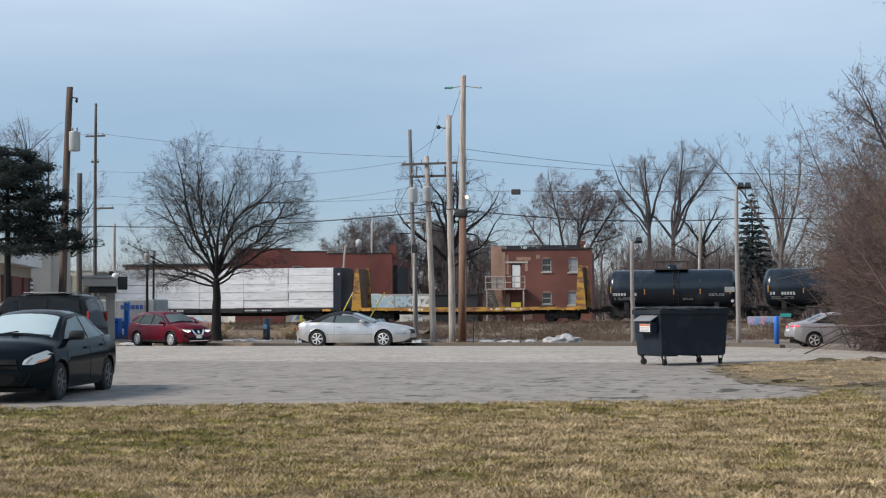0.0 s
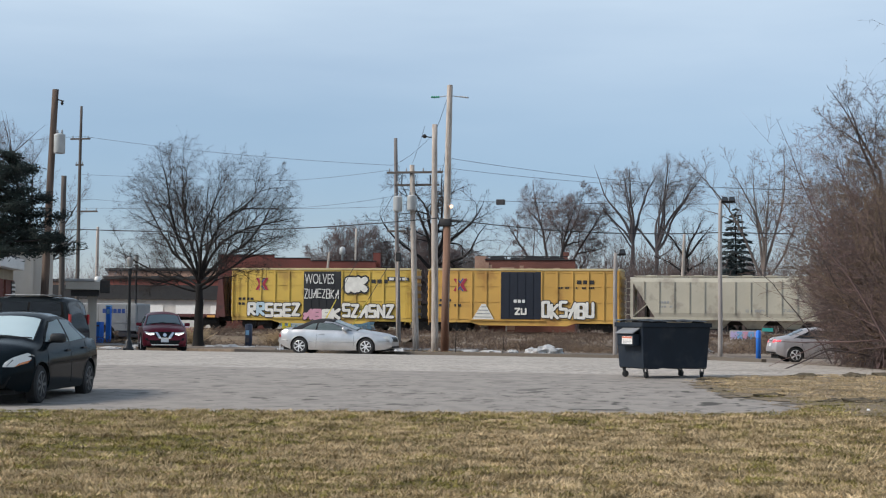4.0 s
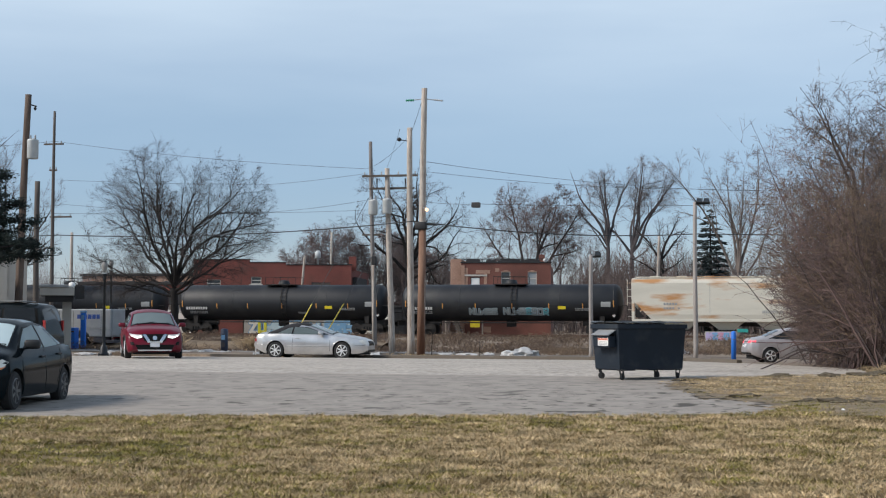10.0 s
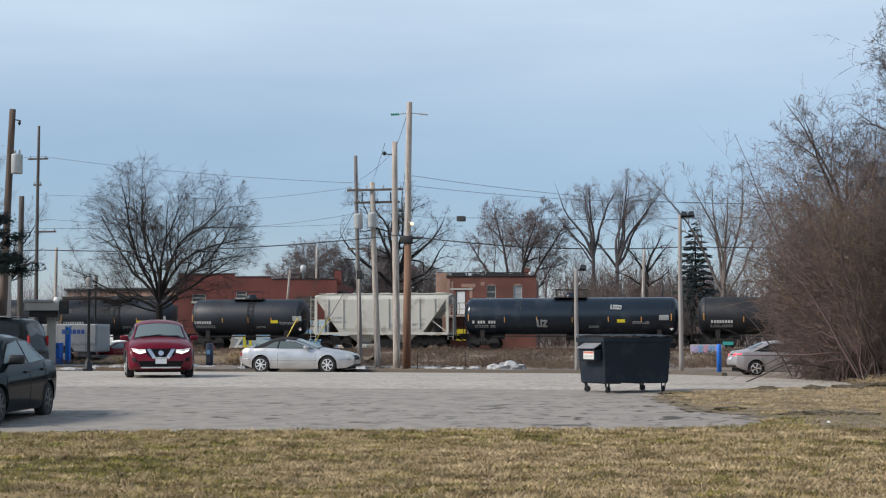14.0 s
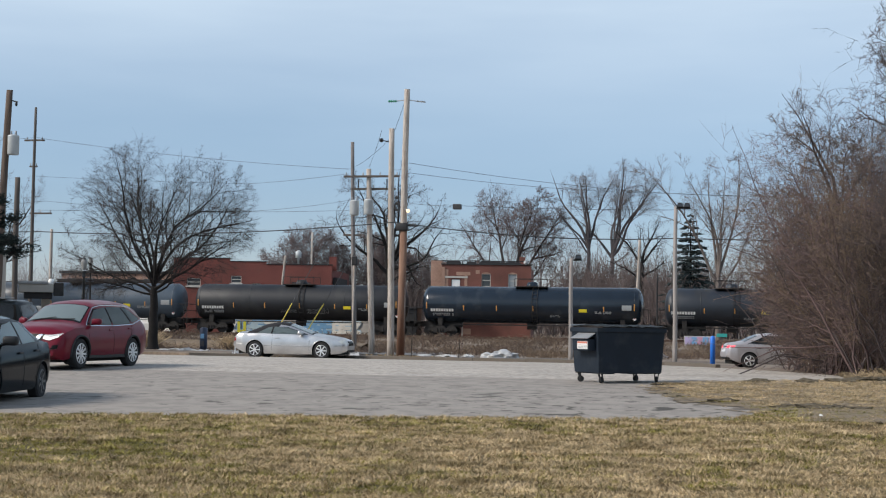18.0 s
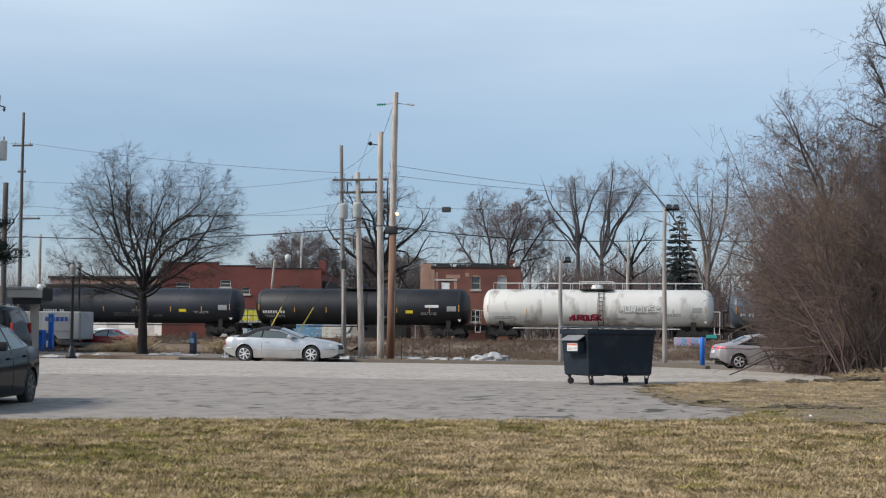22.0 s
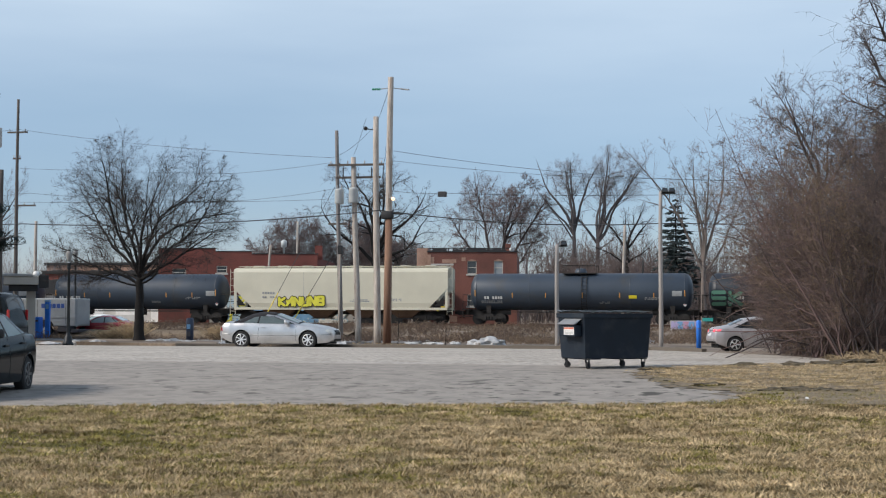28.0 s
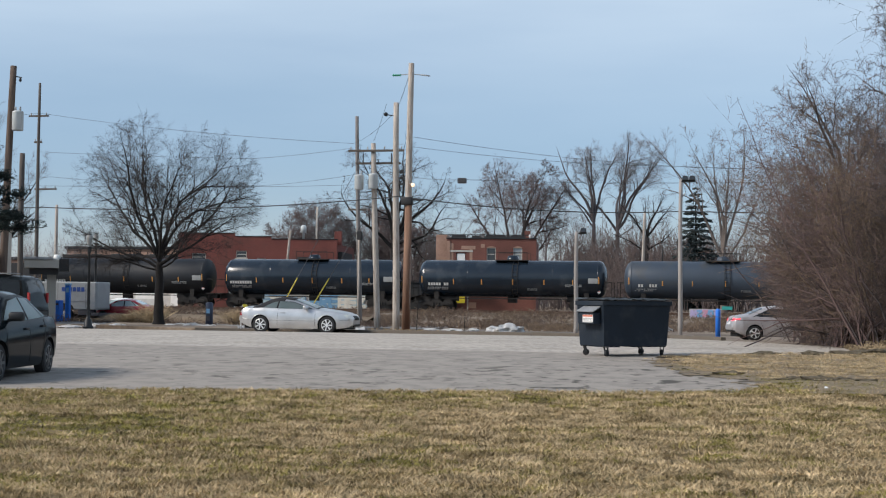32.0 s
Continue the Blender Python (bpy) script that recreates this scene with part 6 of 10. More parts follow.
def workshop():
    """Long brick workshop with a stepped parapet."""
    Y = 130.0
    t = thing("brick_workshop", Matrix.Translation((-37.3, 130, 0)) @ pose(0, 0, 0, 0, 0, 9) @ Matrix.Translation((37.3, -130, 0)), "long red-brick workshop with a stepped parapet and few windows", "building")
    wins = [(-50.4, 4.45, 1.25, .7), (-46.4, 4.75, .95, .65), (-44.5, 4.15, .78, .6), (-40.9, 1.0, 1.7, 3.9)]
    door = (-47.1, .2, 1.6, 3.1)
    bm = bmesh.new()
    wall_with_holes(bm, -51.65, -37.3, 0, 6.45, Y, Y + .35, wins + [door])
    part("wall", bm, M["brick"], t)
    part("parapet", boxm(-51.65, Y, 6.454, -46.552, Y + .35, 6.95), M["brick"], t)
    part("parapet", boxm(-46.55, Y, 6.454, -43.24, Y + .35, 6.68), M["brick"], t)
    part("side_wall", boxm(-37.65, Y + .352, 0, -37.3, Y + 14, 6.1), M["brick"], t)
    part("side_wall", boxm(-51.65, Y + .352, 0, -51.3, Y + 14, 6.5), M["brick"], t)
    part("rear_wall", boxm(-51.298, Y + 13.65, 0, -37.652, Y + 14, 6.2), M["brick"], t)
    part("coping", boxm(-43.2, Y - .05, 6.455, -37.25, Y + .4, 6.53, .01), M["roof_black"], t)
    part("coping", boxm(-51.7, Y - .05, 6.955, -46.5, Y + .4, 7.02, .01), M["roof_black"], t)
    part("coping", boxm(-46.49, Y - .05, 6.685, -43.21, Y + .4, 6.75, .01), M["roof_black"], t)
    part("roof", boxm(-51.29, Y + .36, 5.9, -37.66, Y + 13.6, 6.0), M["roof_black"], t)
    part("chimney", boxm(-37.6, Y + .5, 6.0, -36.95, Y + 1.1, 7.25, .02), M["brick"], t)
    part("side_shed", boxm(-37.29, Y + .8, 0, -36.9, Y + 9, 5.4), M["roof_black"], t, "dark lean-to against the end wall")
    for i, w in enumerate(wins[:3]):
        window(t, *w, Y, False, "win_dark")
    big = part("window", boxm(-40.9, Y + .12, 1.0, -39.2, Y + .18, 4.9), M["win_dark"], t, "tall blocked window with dark boards")
    for i in range(9):
        part("board", boxm(-40.88, Y + .06, 1.05 + i * .43, -39.22, Y + .115, 1.4 + i * .43), M["wood_dark"], big)
    dr = part("door", boxm(-47.05, Y + .1, .2, -45.55, Y + .18, 3.25), M["wood_dark"], t, "dark recessed door")
    part("door_hood", boxm(-47.3, Y - .5, 3.305, -45.3, Y - .005, 3.5, .02), M["roof_black"], t, "black door hood")
    # roof vent can seen over the parapet
    bm = bmesh.new()
    lathe(bm, [(5.9, .1), (7.3, .1), (7.35, .28), (7.9, .28), (8.05, .08)], "z", 12, (-41.2, Y + 6, 0))
    part("roof_vent", bm, M["transformer"], t, "grey metal roof vent", True)


def far_sheds():
    t = thing("low_shed", None, "long low white shed with a dark roof", "building", "low sheds")
    part("wall", boxm(-75, 136, 0, -52.5, 144, 2.95), M["siding"], t)
    part("roof", slabm([(-75.4, 2.955), (-52.2, 2.955), (-52.2, 3.15), (-75.4, 3.15)], 135.6, 144.4), M["roof_black"], t)
    part("clerestory", boxm(-75, 139, 3.155, -52.5, 144, 4.4), M["roof_black"], t)
    for i in range(6):
        part("door", boxm(-73.5 + i * 3.6, 135.93, .2, -71.2 + i * 3.6, 135.99, 2.4), M["white_paint"], t)
    for x0, x1, y, z, m, lab in ((-118, -92, 190, 6.3, "brick_tan", "distant low brown building"), (-100, -78, 205, 8.3, "brick_tan", "distant low tan building with a flat roof"),
                                 (-88, -66, 180, 6.4, "brick", "distant low brick building")):
        b = thing("distant_building", None, lab, "building", "distant buildings")
        part("wall", boxm(x0, y, 0, x1, y + 12, z - .4), M[m], b)
        part("roof", boxm(x0 - .3, y - .3, z - .396, x1 + .3, y + 12.3, z, .05), M["roof_black"], b)
        n = int((x1 - x0) / 3)
        for i in range(n):
            part("window", boxm(x0 + 1 + i * 3, y - .06, z - 2.2, x0 + 2.4 + i * 3, y - .005, z - 1.1), M["win_dark"], b)
    # pale wall fragments under the train's line of sight
    w = thing("low_wall", None, "low pale block wall by the railway", "wall")
    for i in range(5):
        part("block", boxm(-62 + i * 3.0, 112.9, .1, -59.05 + i * 3.0, 113.2, 1.05, .02), M["siding"], w)
    w2 = thing("earth_bank", None, "low tan earth bank covered in dead grass", "bank")
    bm = bmesh.new()
    n, rows_ = 40, []
    for i in range(n + 1):
        x = -56 + 32 * i / n
        rows_.append([bm.verts.new((x, 92 + a, gz(0, 92 + a) - .1 + b * (1 + .25 * noise.noise((x * .4, a, 7))))) for a, b in ((-2.2, 0), (-1.2, .42), (0, .6), (1.5, .55), (3.5, 0))])
    for a, b in zip(rows_, rows_[1:]):
        for j in range(4):
            bm.faces.new((a[j], b[j], b[j + 1], a[j + 1]))
    part("bank_surface", bm, mat("bank_grass", (0.165, 0.122, 0.08), 0.95, var=.3, scale=.4, fine=.3, fscale=7, bump=.8, bscale=6), w2)


def glyph(r, x, z, w, h):
    """One letter-like figure: a few strokes between points of a two-by-three grid."""
    g = [(x + w * i, z + h * j / 2) for j in range(3) for i in (0.08, 0.92)]
    forms = [[(0, 4), (4, 5), (5, 3), (3, 2), (2, 1)], [(4, 0), (0, 1), (1, 5)], [(0, 4), (4, 1), (1, 5)], [(1, 0), (0, 4), (4, 5), (2, 3)], [(0, 4), (4, 5), (5, 3), (3, 2), (3, 1), (1, 0)],
             [(5, 4), (4, 2), (2, 3), (3, 1), (1, 0)], [(0, 5), (5, 1), (2, 3)], [(0, 4), (4, 5), (5, 1), (1, 0)], [(4, 5), (5, 0), (0, 1)], [(4, 2), (2, 5), (2, 1), (0, 4)]]
    return [(g[a], g[b]) for a, b in r.choice(forms)]


def stroke_mesh(strokes, width, put):
    """Flat rounded strokes laid by put(x, z)."""
    bm = bmesh.new()
    for i, ((x0, z0), (x1, z1)) in enumerate(strokes):
        a = math.atan2(z1 - z0, x1 - x0)
        ring = []
        for k in range(5):
            q = a + math.pi / 2 + math.pi * k / 4
            ring.append((x0 + math.cos(q) * width, z0 + math.sin(q) * width))
        for k in range(5):
            q = a - math.pi / 2 + math.pi * k / 4
            ring.append((x1 + math.cos(q) * width, z1 + math.sin(q) * width))
        bm.faces.new([bm.verts.new(Vector(put(*p)) - Vector((0, .0015 * (i % 12), 0))) for p in ring])
    return bm


def spray(parent, x0, z0, w, h, y, seed, fills, outline, n=None, name="graffiti", on=None, fat=.17):
    """A row of painted letter-like shapes with a darker rim, facing -y; on(x, z) lays them on a curved skin."""
    r = random.Random(seed)
    n = n or max(2, int(w / (h * .72)))
    sets = {k: [] for k in fills}
    every = []
    for i in range(n):
        cw = w / n
        dz = r.uniform(-.05, .05) * h
        st = glyph(r, x0 + i * cw + cw * .1, z0 + h * .14 + dz, cw * .8, h * .72 * r.uniform(.92, 1.06))
        sets[r.choice(fills)] += st
        every += st
    wd = min(h, w / n) * fat

    def lay(off):
        if on:
            def put(a, b):
                v = on(a, b)
                return (v[0], v[1] - off, v[2])
            return put
        return lambda a, b: (a, y - off, b)
    if outline:
        part(name, stroke_mesh(every, wd * 1.55, lay(.004)), M[outline], parent, "spray-painted outline of letter shapes")["kind"] = "stuff"
    for k, st in sets.items():
        if st:
            part(name, stroke_mesh(st, wd, lay(.026)), M[k], parent, "spray-painted letter shapes")["kind"] = "stuff"


def words(parent, body, x, z, w, h, y, material, label=""):
    """Lettering in the built-in font, fitted into w by h, facing -y."""
    cu = bpy.data.curves.new("lettering", "FONT")
    cu.body = body
    ob = bpy.data.objects.new("lettering", cu)
    scene.collection.objects.link(ob)
    bpy.context.view_layer.update()
    me = bpy.data.meshes.new_from_object(ob.evaluated_get(bpy.context.evaluated_depsgraph_get()))
    bpy.data.objects.remove(ob)
    co = np.zeros(len(me.vertices) * 3)
    me.vertices.foreach_get("co", co)
    co = co.reshape(-1, 3)
    lo, hi = co.min(0), co.max(0)
    out = np.stack([x + (co[:, 0] - lo[0]) / (hi[0] - lo[0]) * w, np.full(len(co), y), z + (co[:, 1] - lo[1]) / (hi[1] - lo[1]) * h], 1)
    me.vertices.foreach_set("co", out.ravel())
    me.materials.clear()
    me.materials.append(M[material])
    return tagged(share("lettering", me, parent, None, label), kind="stuff")


def graffiti_wall():
    Y = 123.6
    t = thing("graffiti_wall", None, "low concrete wall covered in pale blue and yellow spray paint", "wall")
    for i in range(6):
        part("panel", boxm(-45.1 + i * 2.2, Y, .15, -42.92 + i * 2.2, Y + .25, 2.72, .02), M["concrete"], t)
    spray(t, -45.0, 1.6, 7.4, 1.0, Y, 4, ["g_pale", "g_blue", "g_white"], "g_grey")
    spray(t, -42.5, 1.75, 3.0, .85, Y - .02, 5, ["g_yellow", "g_pale"], "g_green")
    spray(t, -37.4, 1.6, 2.0, 1.0, Y, 6, ["g_pale"], "g_white")
    spray(t, -35.2, 1.6, 3.0, 1.0, Y, 7, ["g_pale", "g_white"], "g_grey")
    spray(t, -44.6, .35, 6.4, 1.1, Y - .05, 14, ["g_white", "g_pale", "g_yellow"], "g_blue")
    spray(t, -37.8, .35, 5.0, 1.1, Y - .05, 15, ["g_blue", "g_white"], "g_pale")
    c = thing("steel_container", None, "low dark steel container beside the railway", "container")
    part("body", boxm(-31.8, Y - .3, .1, -27.9, Y + 1.6, 2.6, .03), M["tank_black"], c)
    part("lid", boxm(-31.9, Y - .4, 2.604, -27.8, Y + 1.7, 2.7, .02), M["roof_black"], c)
    b = thing("graffiti_block", None, "low concrete blocks with pink and lilac spray paint", "wall")
    for i in range(3):
        part("block", boxm(-5.0 + i * .75, 108.0, .05, -4.28 + i * .75, 108.6, .78, .03), M["concrete"], b)
    spray(b, -4.9, .2, 2.0, .52, 108.0, 9, ["g_pink", "g_lilac", "g_white", "g_blue"], "g_lilac")
    part("teal_board", boxm(-2.74, 107.8, .74, -2.0, 107.95, .98), mat("teal_board", (.03, .30, .27), .5), b, "flat teal painted board")
    part("board_post", boxm(-2.42, 107.84, .0, -2.3, 107.92, .737), M["wood_dark"], b)


def bank():
    """Bank at the side of the lot: a tan block, a taller grey block, and a drive-through canopy, all turned from the street."""
    t = thing("bank_building", pose(-37.3, 67.3, 0, 0, 0, 21), "low tan bank building with brick panels and a white fascia", "building")
    part("wall", boxm(-16, -9.0, -.2, -.5, -.2, 3.55), M["stucco_tan"], t)
    part("fascia", boxm(-16.4, -9.4, 3.555, 0, 0, 4.1, .03), M["white_paint"], t, "white roof fascia")
    part("roof", boxm(-16.2, -9.2, 4.104, -.2, -.2, 4.2), M["roof_black"], t)
    for y in (-8.9, -6.6, -3.2):
        part("brick_panel", boxm(-.496, y, -.15, -.38, y + (1.2 if y < -8 else 2.6 if y < -5 else 2.6), 3.05), M["brick"], t)
    v = part("vent", boxm(-.376, -1.7, 1.4, -.34, -.75, 3.0), M["black"], t)
    for i in range(7):
        part("slat", boxm(-.338, -1.66, 1.5 + i * .21, -.30, -.79, 1.61 + i * .21), M["white_paint"], v)
    part("door", boxm(-.496, -7.55, -.1, -.43, -6.75, 2.95), M["white_paint"], t)
    g = thing("grey_block_building", pose(-42.5, 80, 0, 0, 0, 30), "plain grey concrete building behind the bank", "building")
    part("wall", boxm(-12, 0, -.2, 0, 9, 4.95), M["conc_grey"], g)
    part("coping", boxm(-12.1, -.1, 4.954, .1, 9.1, 5.15, .02), M["conc_grey"], g)
    part("pilaster", boxm(-1.35, -.12, -.2, -1.1, -.004, 4.94), M["conc_grey"], g)
    for x in (-2.6, -5.4):
        part("window", boxm(x, -.06, 2.0, x + .5, -.005, 3.0), M["win_dark"], g)
    c = thing("drive_through_canopy", pose(-43.1, 86.0, 0, 0, 0, 27), "grey drive-through canopy on a square column", "canopy")
    part("roof", boxm(-1.5, -1.4, 2.95, .55, 1.6, 3.45, .03), M["conc_grey"], c)
    part("edge", boxm(-1.6, -1.5, 3.455, .2, 1.7, 3.62, .02), M["steel_grey"], c)
    part("column", boxm(-.15, -.25, -.3, .4, .3, 2.945, .02), M["conc_grey"], c)
    part("beam", boxm(-1.2, -1.1, 2.55, .5, -.8, 2.945, .02), M["black"], c)
    part("sign_box", boxm(.56, -1.4, 2.75, 1.15, -.4, 3.55, .03), M["black"], c, "dark lane sign box")
    bm = bmesh.new()
    lathe(bm, [(3.46, .2), (3.6, .24), (3.78, .15), (3.82, .04)], "z", 12, (.42, .2, 0))
    part("roof_vent", bm, M["white_paint"], c, smooth=True)


def bank_lane():
    t = thing("drop_box", pose(-43.75, 88.6, gz(0, 88.6)), "blue metal drop box", "drop box")
    part("body", boxm(-.3, -.3, 0, .2, .3, 1.35, .04), M["blue_post"], t)
    part("slot", boxm(-.3, -.31, 1.05, .15, -.302, 1.15), M["bar_dark"], t)
    s = thing("lane_sign", pose(-43.1, 88.6, gz(0, 88.6)), "tall bright blue lane sign", "sign")
    part("post", boxm(-.16, -.1, 0, .16, .1, 2.3, .03), M["blue_post"], s)
    part("cap", boxm(-.19, -.12, 2.303, .19, .12, 2.42, .03), M["g_blue"], s, "lighter blue rounded cap")
    part("notice", boxm(-.1, -.108, 1.85, .1, -.102, 2.15), M["g_blue"], s)


brick_house()
workshop()
far_sheds()
graffiti_wall()
bank()
bank_lane()


def armoured_truck():
    t = thing("armoured_truck", pose(-43.75, 91.4, gz(0, 91)), "grey armoured box truck with blue lettering bars", "truck")
    part("body", boxm(-3.6, -1.1, .75, 1.75, 1.1, 2.55, .06), M["truck_grey"], t)
    part("rear_door", boxm(1.754, -.95, .85, 1.79, .95, 2.42, .01), M["truck_grey"], t)
    for i, (x, w) in enumerate(((-.62, .26), (-.30, .24), (-.02, .10), (.14, .24), (.44, .24), (.74, .22))):
        part("lettering_bar", boxm(x, -1.112, 1.92, x + w, -1.103, 2.20), M["blue_letter"], t)
    for x in (-1.9, -.9, 1.05):
        part("panel_seam", boxm(x, -1.108, .9, x + .02, -1.102, 2.45), M["bar_dark"], t)
    part("rub_rail", boxm(-3.5, -1.125, 1.28, 1.7, -1.102, 1.34), M["steel_grey"], t)
    for z in (1.0, 1.6, 2.2):
        part("hinge", boxm(1.55, -1.118, z, 1.7, -1.102, z + .08), M["steel_grey"], t)
    part("bumper", boxm(1.4, -1.05, .35, 1.95, 1.05, .55, .03), M["bar_dark"], t)
    part("skirt_box", boxm(.5, -1.05, .4, 1.35, -.4, .745, .02), M["bar_dark"], t)
    for x in (-.35, -2.9):
        bm = bmesh.new()
        lathe(bm, [(-.14, .36), (-.1, .44), (.1, .44), (.14, .36)], "y", 18, (x, -.95, .44))
        part("wheel", bm, M["rubber"], t)
        bm = bmesh.new()
        lathe(bm, [(-.16, .1), (-.15, .24), (-.1, .25)], "y", 14, (x, -.95, .44))
        part("hub", bm, M["steel_grey"], t)
    part("wheel_arch", slabm([(-.95 + .6 * (1 - math.cos(math.pi * i / 10)), .751 + .42 * math.sin(math.pi * i / 10)) for i in range(11)], -1.106, -1.101), M["dark"], t)


armoured_truck()



def hedge_house():
    """House behind the thicket: pale siding below a dark shingled gable."""
    t = thing("siding_house", None, "pale sided house with dark grey shingles behind the thicket", "building")
    Y = 52.0
    bm = bmesh.new()
    wall_with_holes(bm, 4.6, 16.0, 0, 6.0, Y, Y + .25, [(6.2, 1.7, .55, 1.0), (9.5, 1.7, .9, 1.2)])
    box(bm, 15.75, Y + .25, 0, 16.0, Y + 8, 6.0)
    box(bm, 4.6, Y + .25, 0, 4.85, Y + 8, 6.0)
    part("wall", bm, M["siding"], t)
    for i in range(26):
        part("clapboard", boxm(4.55, Y - .03, .15 + i * .22, 6.15, Y - .004, .35 + i * .22), M["siding"], t)
        part("clapboard", boxm(6.8, Y - .03, .15 + i * .22, 9.45, Y - .004, .35 + i * .22), M["siding"], t)
    for x, w in ((6.2, .55), (9.5, .9)):
        window(t, x, 1.7, w, 1.0, Y, False, "win_dark")
    pts = [(4.4, 6.02), (4.45, 7.5), (10.5, 9.3), (16.2, 7.6), (16.2, 6.02)]
    part("gable", slabm(pts, Y + .05, Y + .3), M["roof_black"], t)
    for i in range(16):
        z = 6.05 + i * .2
        xa = 4.42 if z < 7.4 else 4.45 + (z - 7.4) * 3.36
        xb = 16.1 if z < 7.5 else 16.1 - (z - 7.5) * 3.35
        if xb - xa > .5:
            part("shingle_course", slabm([(xa, z), (xb, z), (xb, z + .19), (xa, z + .19)], Y + .02 - .02 * (i % 2), Y + .048), M["shingle"], t)
    part("bargeboard", slabm([(4.3, 7.5), (10.5, 9.35), (10.5, 9.5), (4.3, 7.65)], Y - .1, Y + .35), M["conc_grey"], t)
    part("eave", boxm(4.3, Y - .35, 5.86, 16.2, Y - .035, 6.0), M["conc_grey"], t)


hedge_house()
# ---- road vehicles ----
def wheel_meshes(r, w, spokes, dark=False):
    bm = bmesh.new()
    lathe(bm, [(-w / 2, r * .66), (-w / 2, r * .9), (-w * .36, r), (w * .36, r), (w / 2, r * .9), (w / 2, r * .66)], "y", 28)
    tyre = bpy.data.meshes.new("tyre")
    bm.to_mesh(tyre)
    bm.free()
    tyre.materials.append(M["rubber"])
    bm = bmesh.new()
    ri = r * .68
    # rim ring
    n = 28
    for a, b in (((-w / 2 - .002, ri), (-w / 2 - .012, ri * .93)), ((-w / 2 - .012, ri * .93), (-w / 2 + .03, ri * .88))):
        ra = [bm.verts.new((a[1] * math.cos(2 * math.pi * i / n), a[0], a[1] * math.sin(2 * math.pi * i / n))) for i in range(n)]
        rb = [bm.verts.new((b[1] * math.cos(2 * math.pi * i / n), b[0], b[1] * math.sin(2 * math.pi * i / n))) for i in range(n)]
        for i in range(n):
            j = (i + 1) % n
            bm.faces.new((ra[i], ra[j], rb[j], rb[i]))
    for s in range(spokes):
        a = 2 * math.pi * s / spokes
        d, o = Vector((math.cos(a), 0, math.sin(a))), Vector((-math.sin(a), 0, math.cos(a)))
        w0, w1 = ri * .17, ri * (.22 if spokes > 5 else .30)
        vs = []
        for q, ww, yy in ((ri * .12, w0, -w / 2 - .004), (ri * .92, w1, -w / 2 - .008)):
            for sd in (-1, 1):
                vs.append((d * q + o * ww * sd * .5 + Vector((0, yy, 0))))
                vs.append((d * q + o * ww * sd * .5 + Vector((0, yy + .03, 0))))
        v = [bm.verts.new(p) for p in vs]
        for f in ((0, 2, 6, 4), (0, 4, 5, 1), (2, 3, 7, 6)):
            bm.faces.new([v[i] for i in f])
    lathe(bm, [(-w / 2 - .016, ri * .2), (-w / 2 - .006, ri * .24), (-w / 2 + .03, ri * .24)], "y", 14)
    rim = bpy.data.meshes.new("rim")
    bm.to_mesh(rim)
    bm.free()
    rim.materials.append(M["cover"] if dark else M["alloy"])
    bm = bmesh.new()
    lathe(bm, [(-w / 2 + .03, ri * .9), (-w / 2 + .05, ri * .9)], "y", 20)
    back = bpy.data.meshes.new("brake_disc")
    bm.to_mesh(back)
    bm.free()
    back.materials.append(M["dark"])
    return tyre, rim, back


def smooth_line(table, w=.12):
    """A table of (x, value) pairs as a rounded curve."""
    xs = np.arange(table[0][0] - .4, table[-1][0] + .4, .01)
    v = np.interp(xs, [a for a, _ in table], [b for _, b in table])
    n = max(1, int(w / .01))
    for _ in range(2):
        v = np.convolve(np.pad(v, n, mode="edge"), np.ones(n) / n, "same")[n:-n]
    return lambda x: np.interp(x, xs, v)


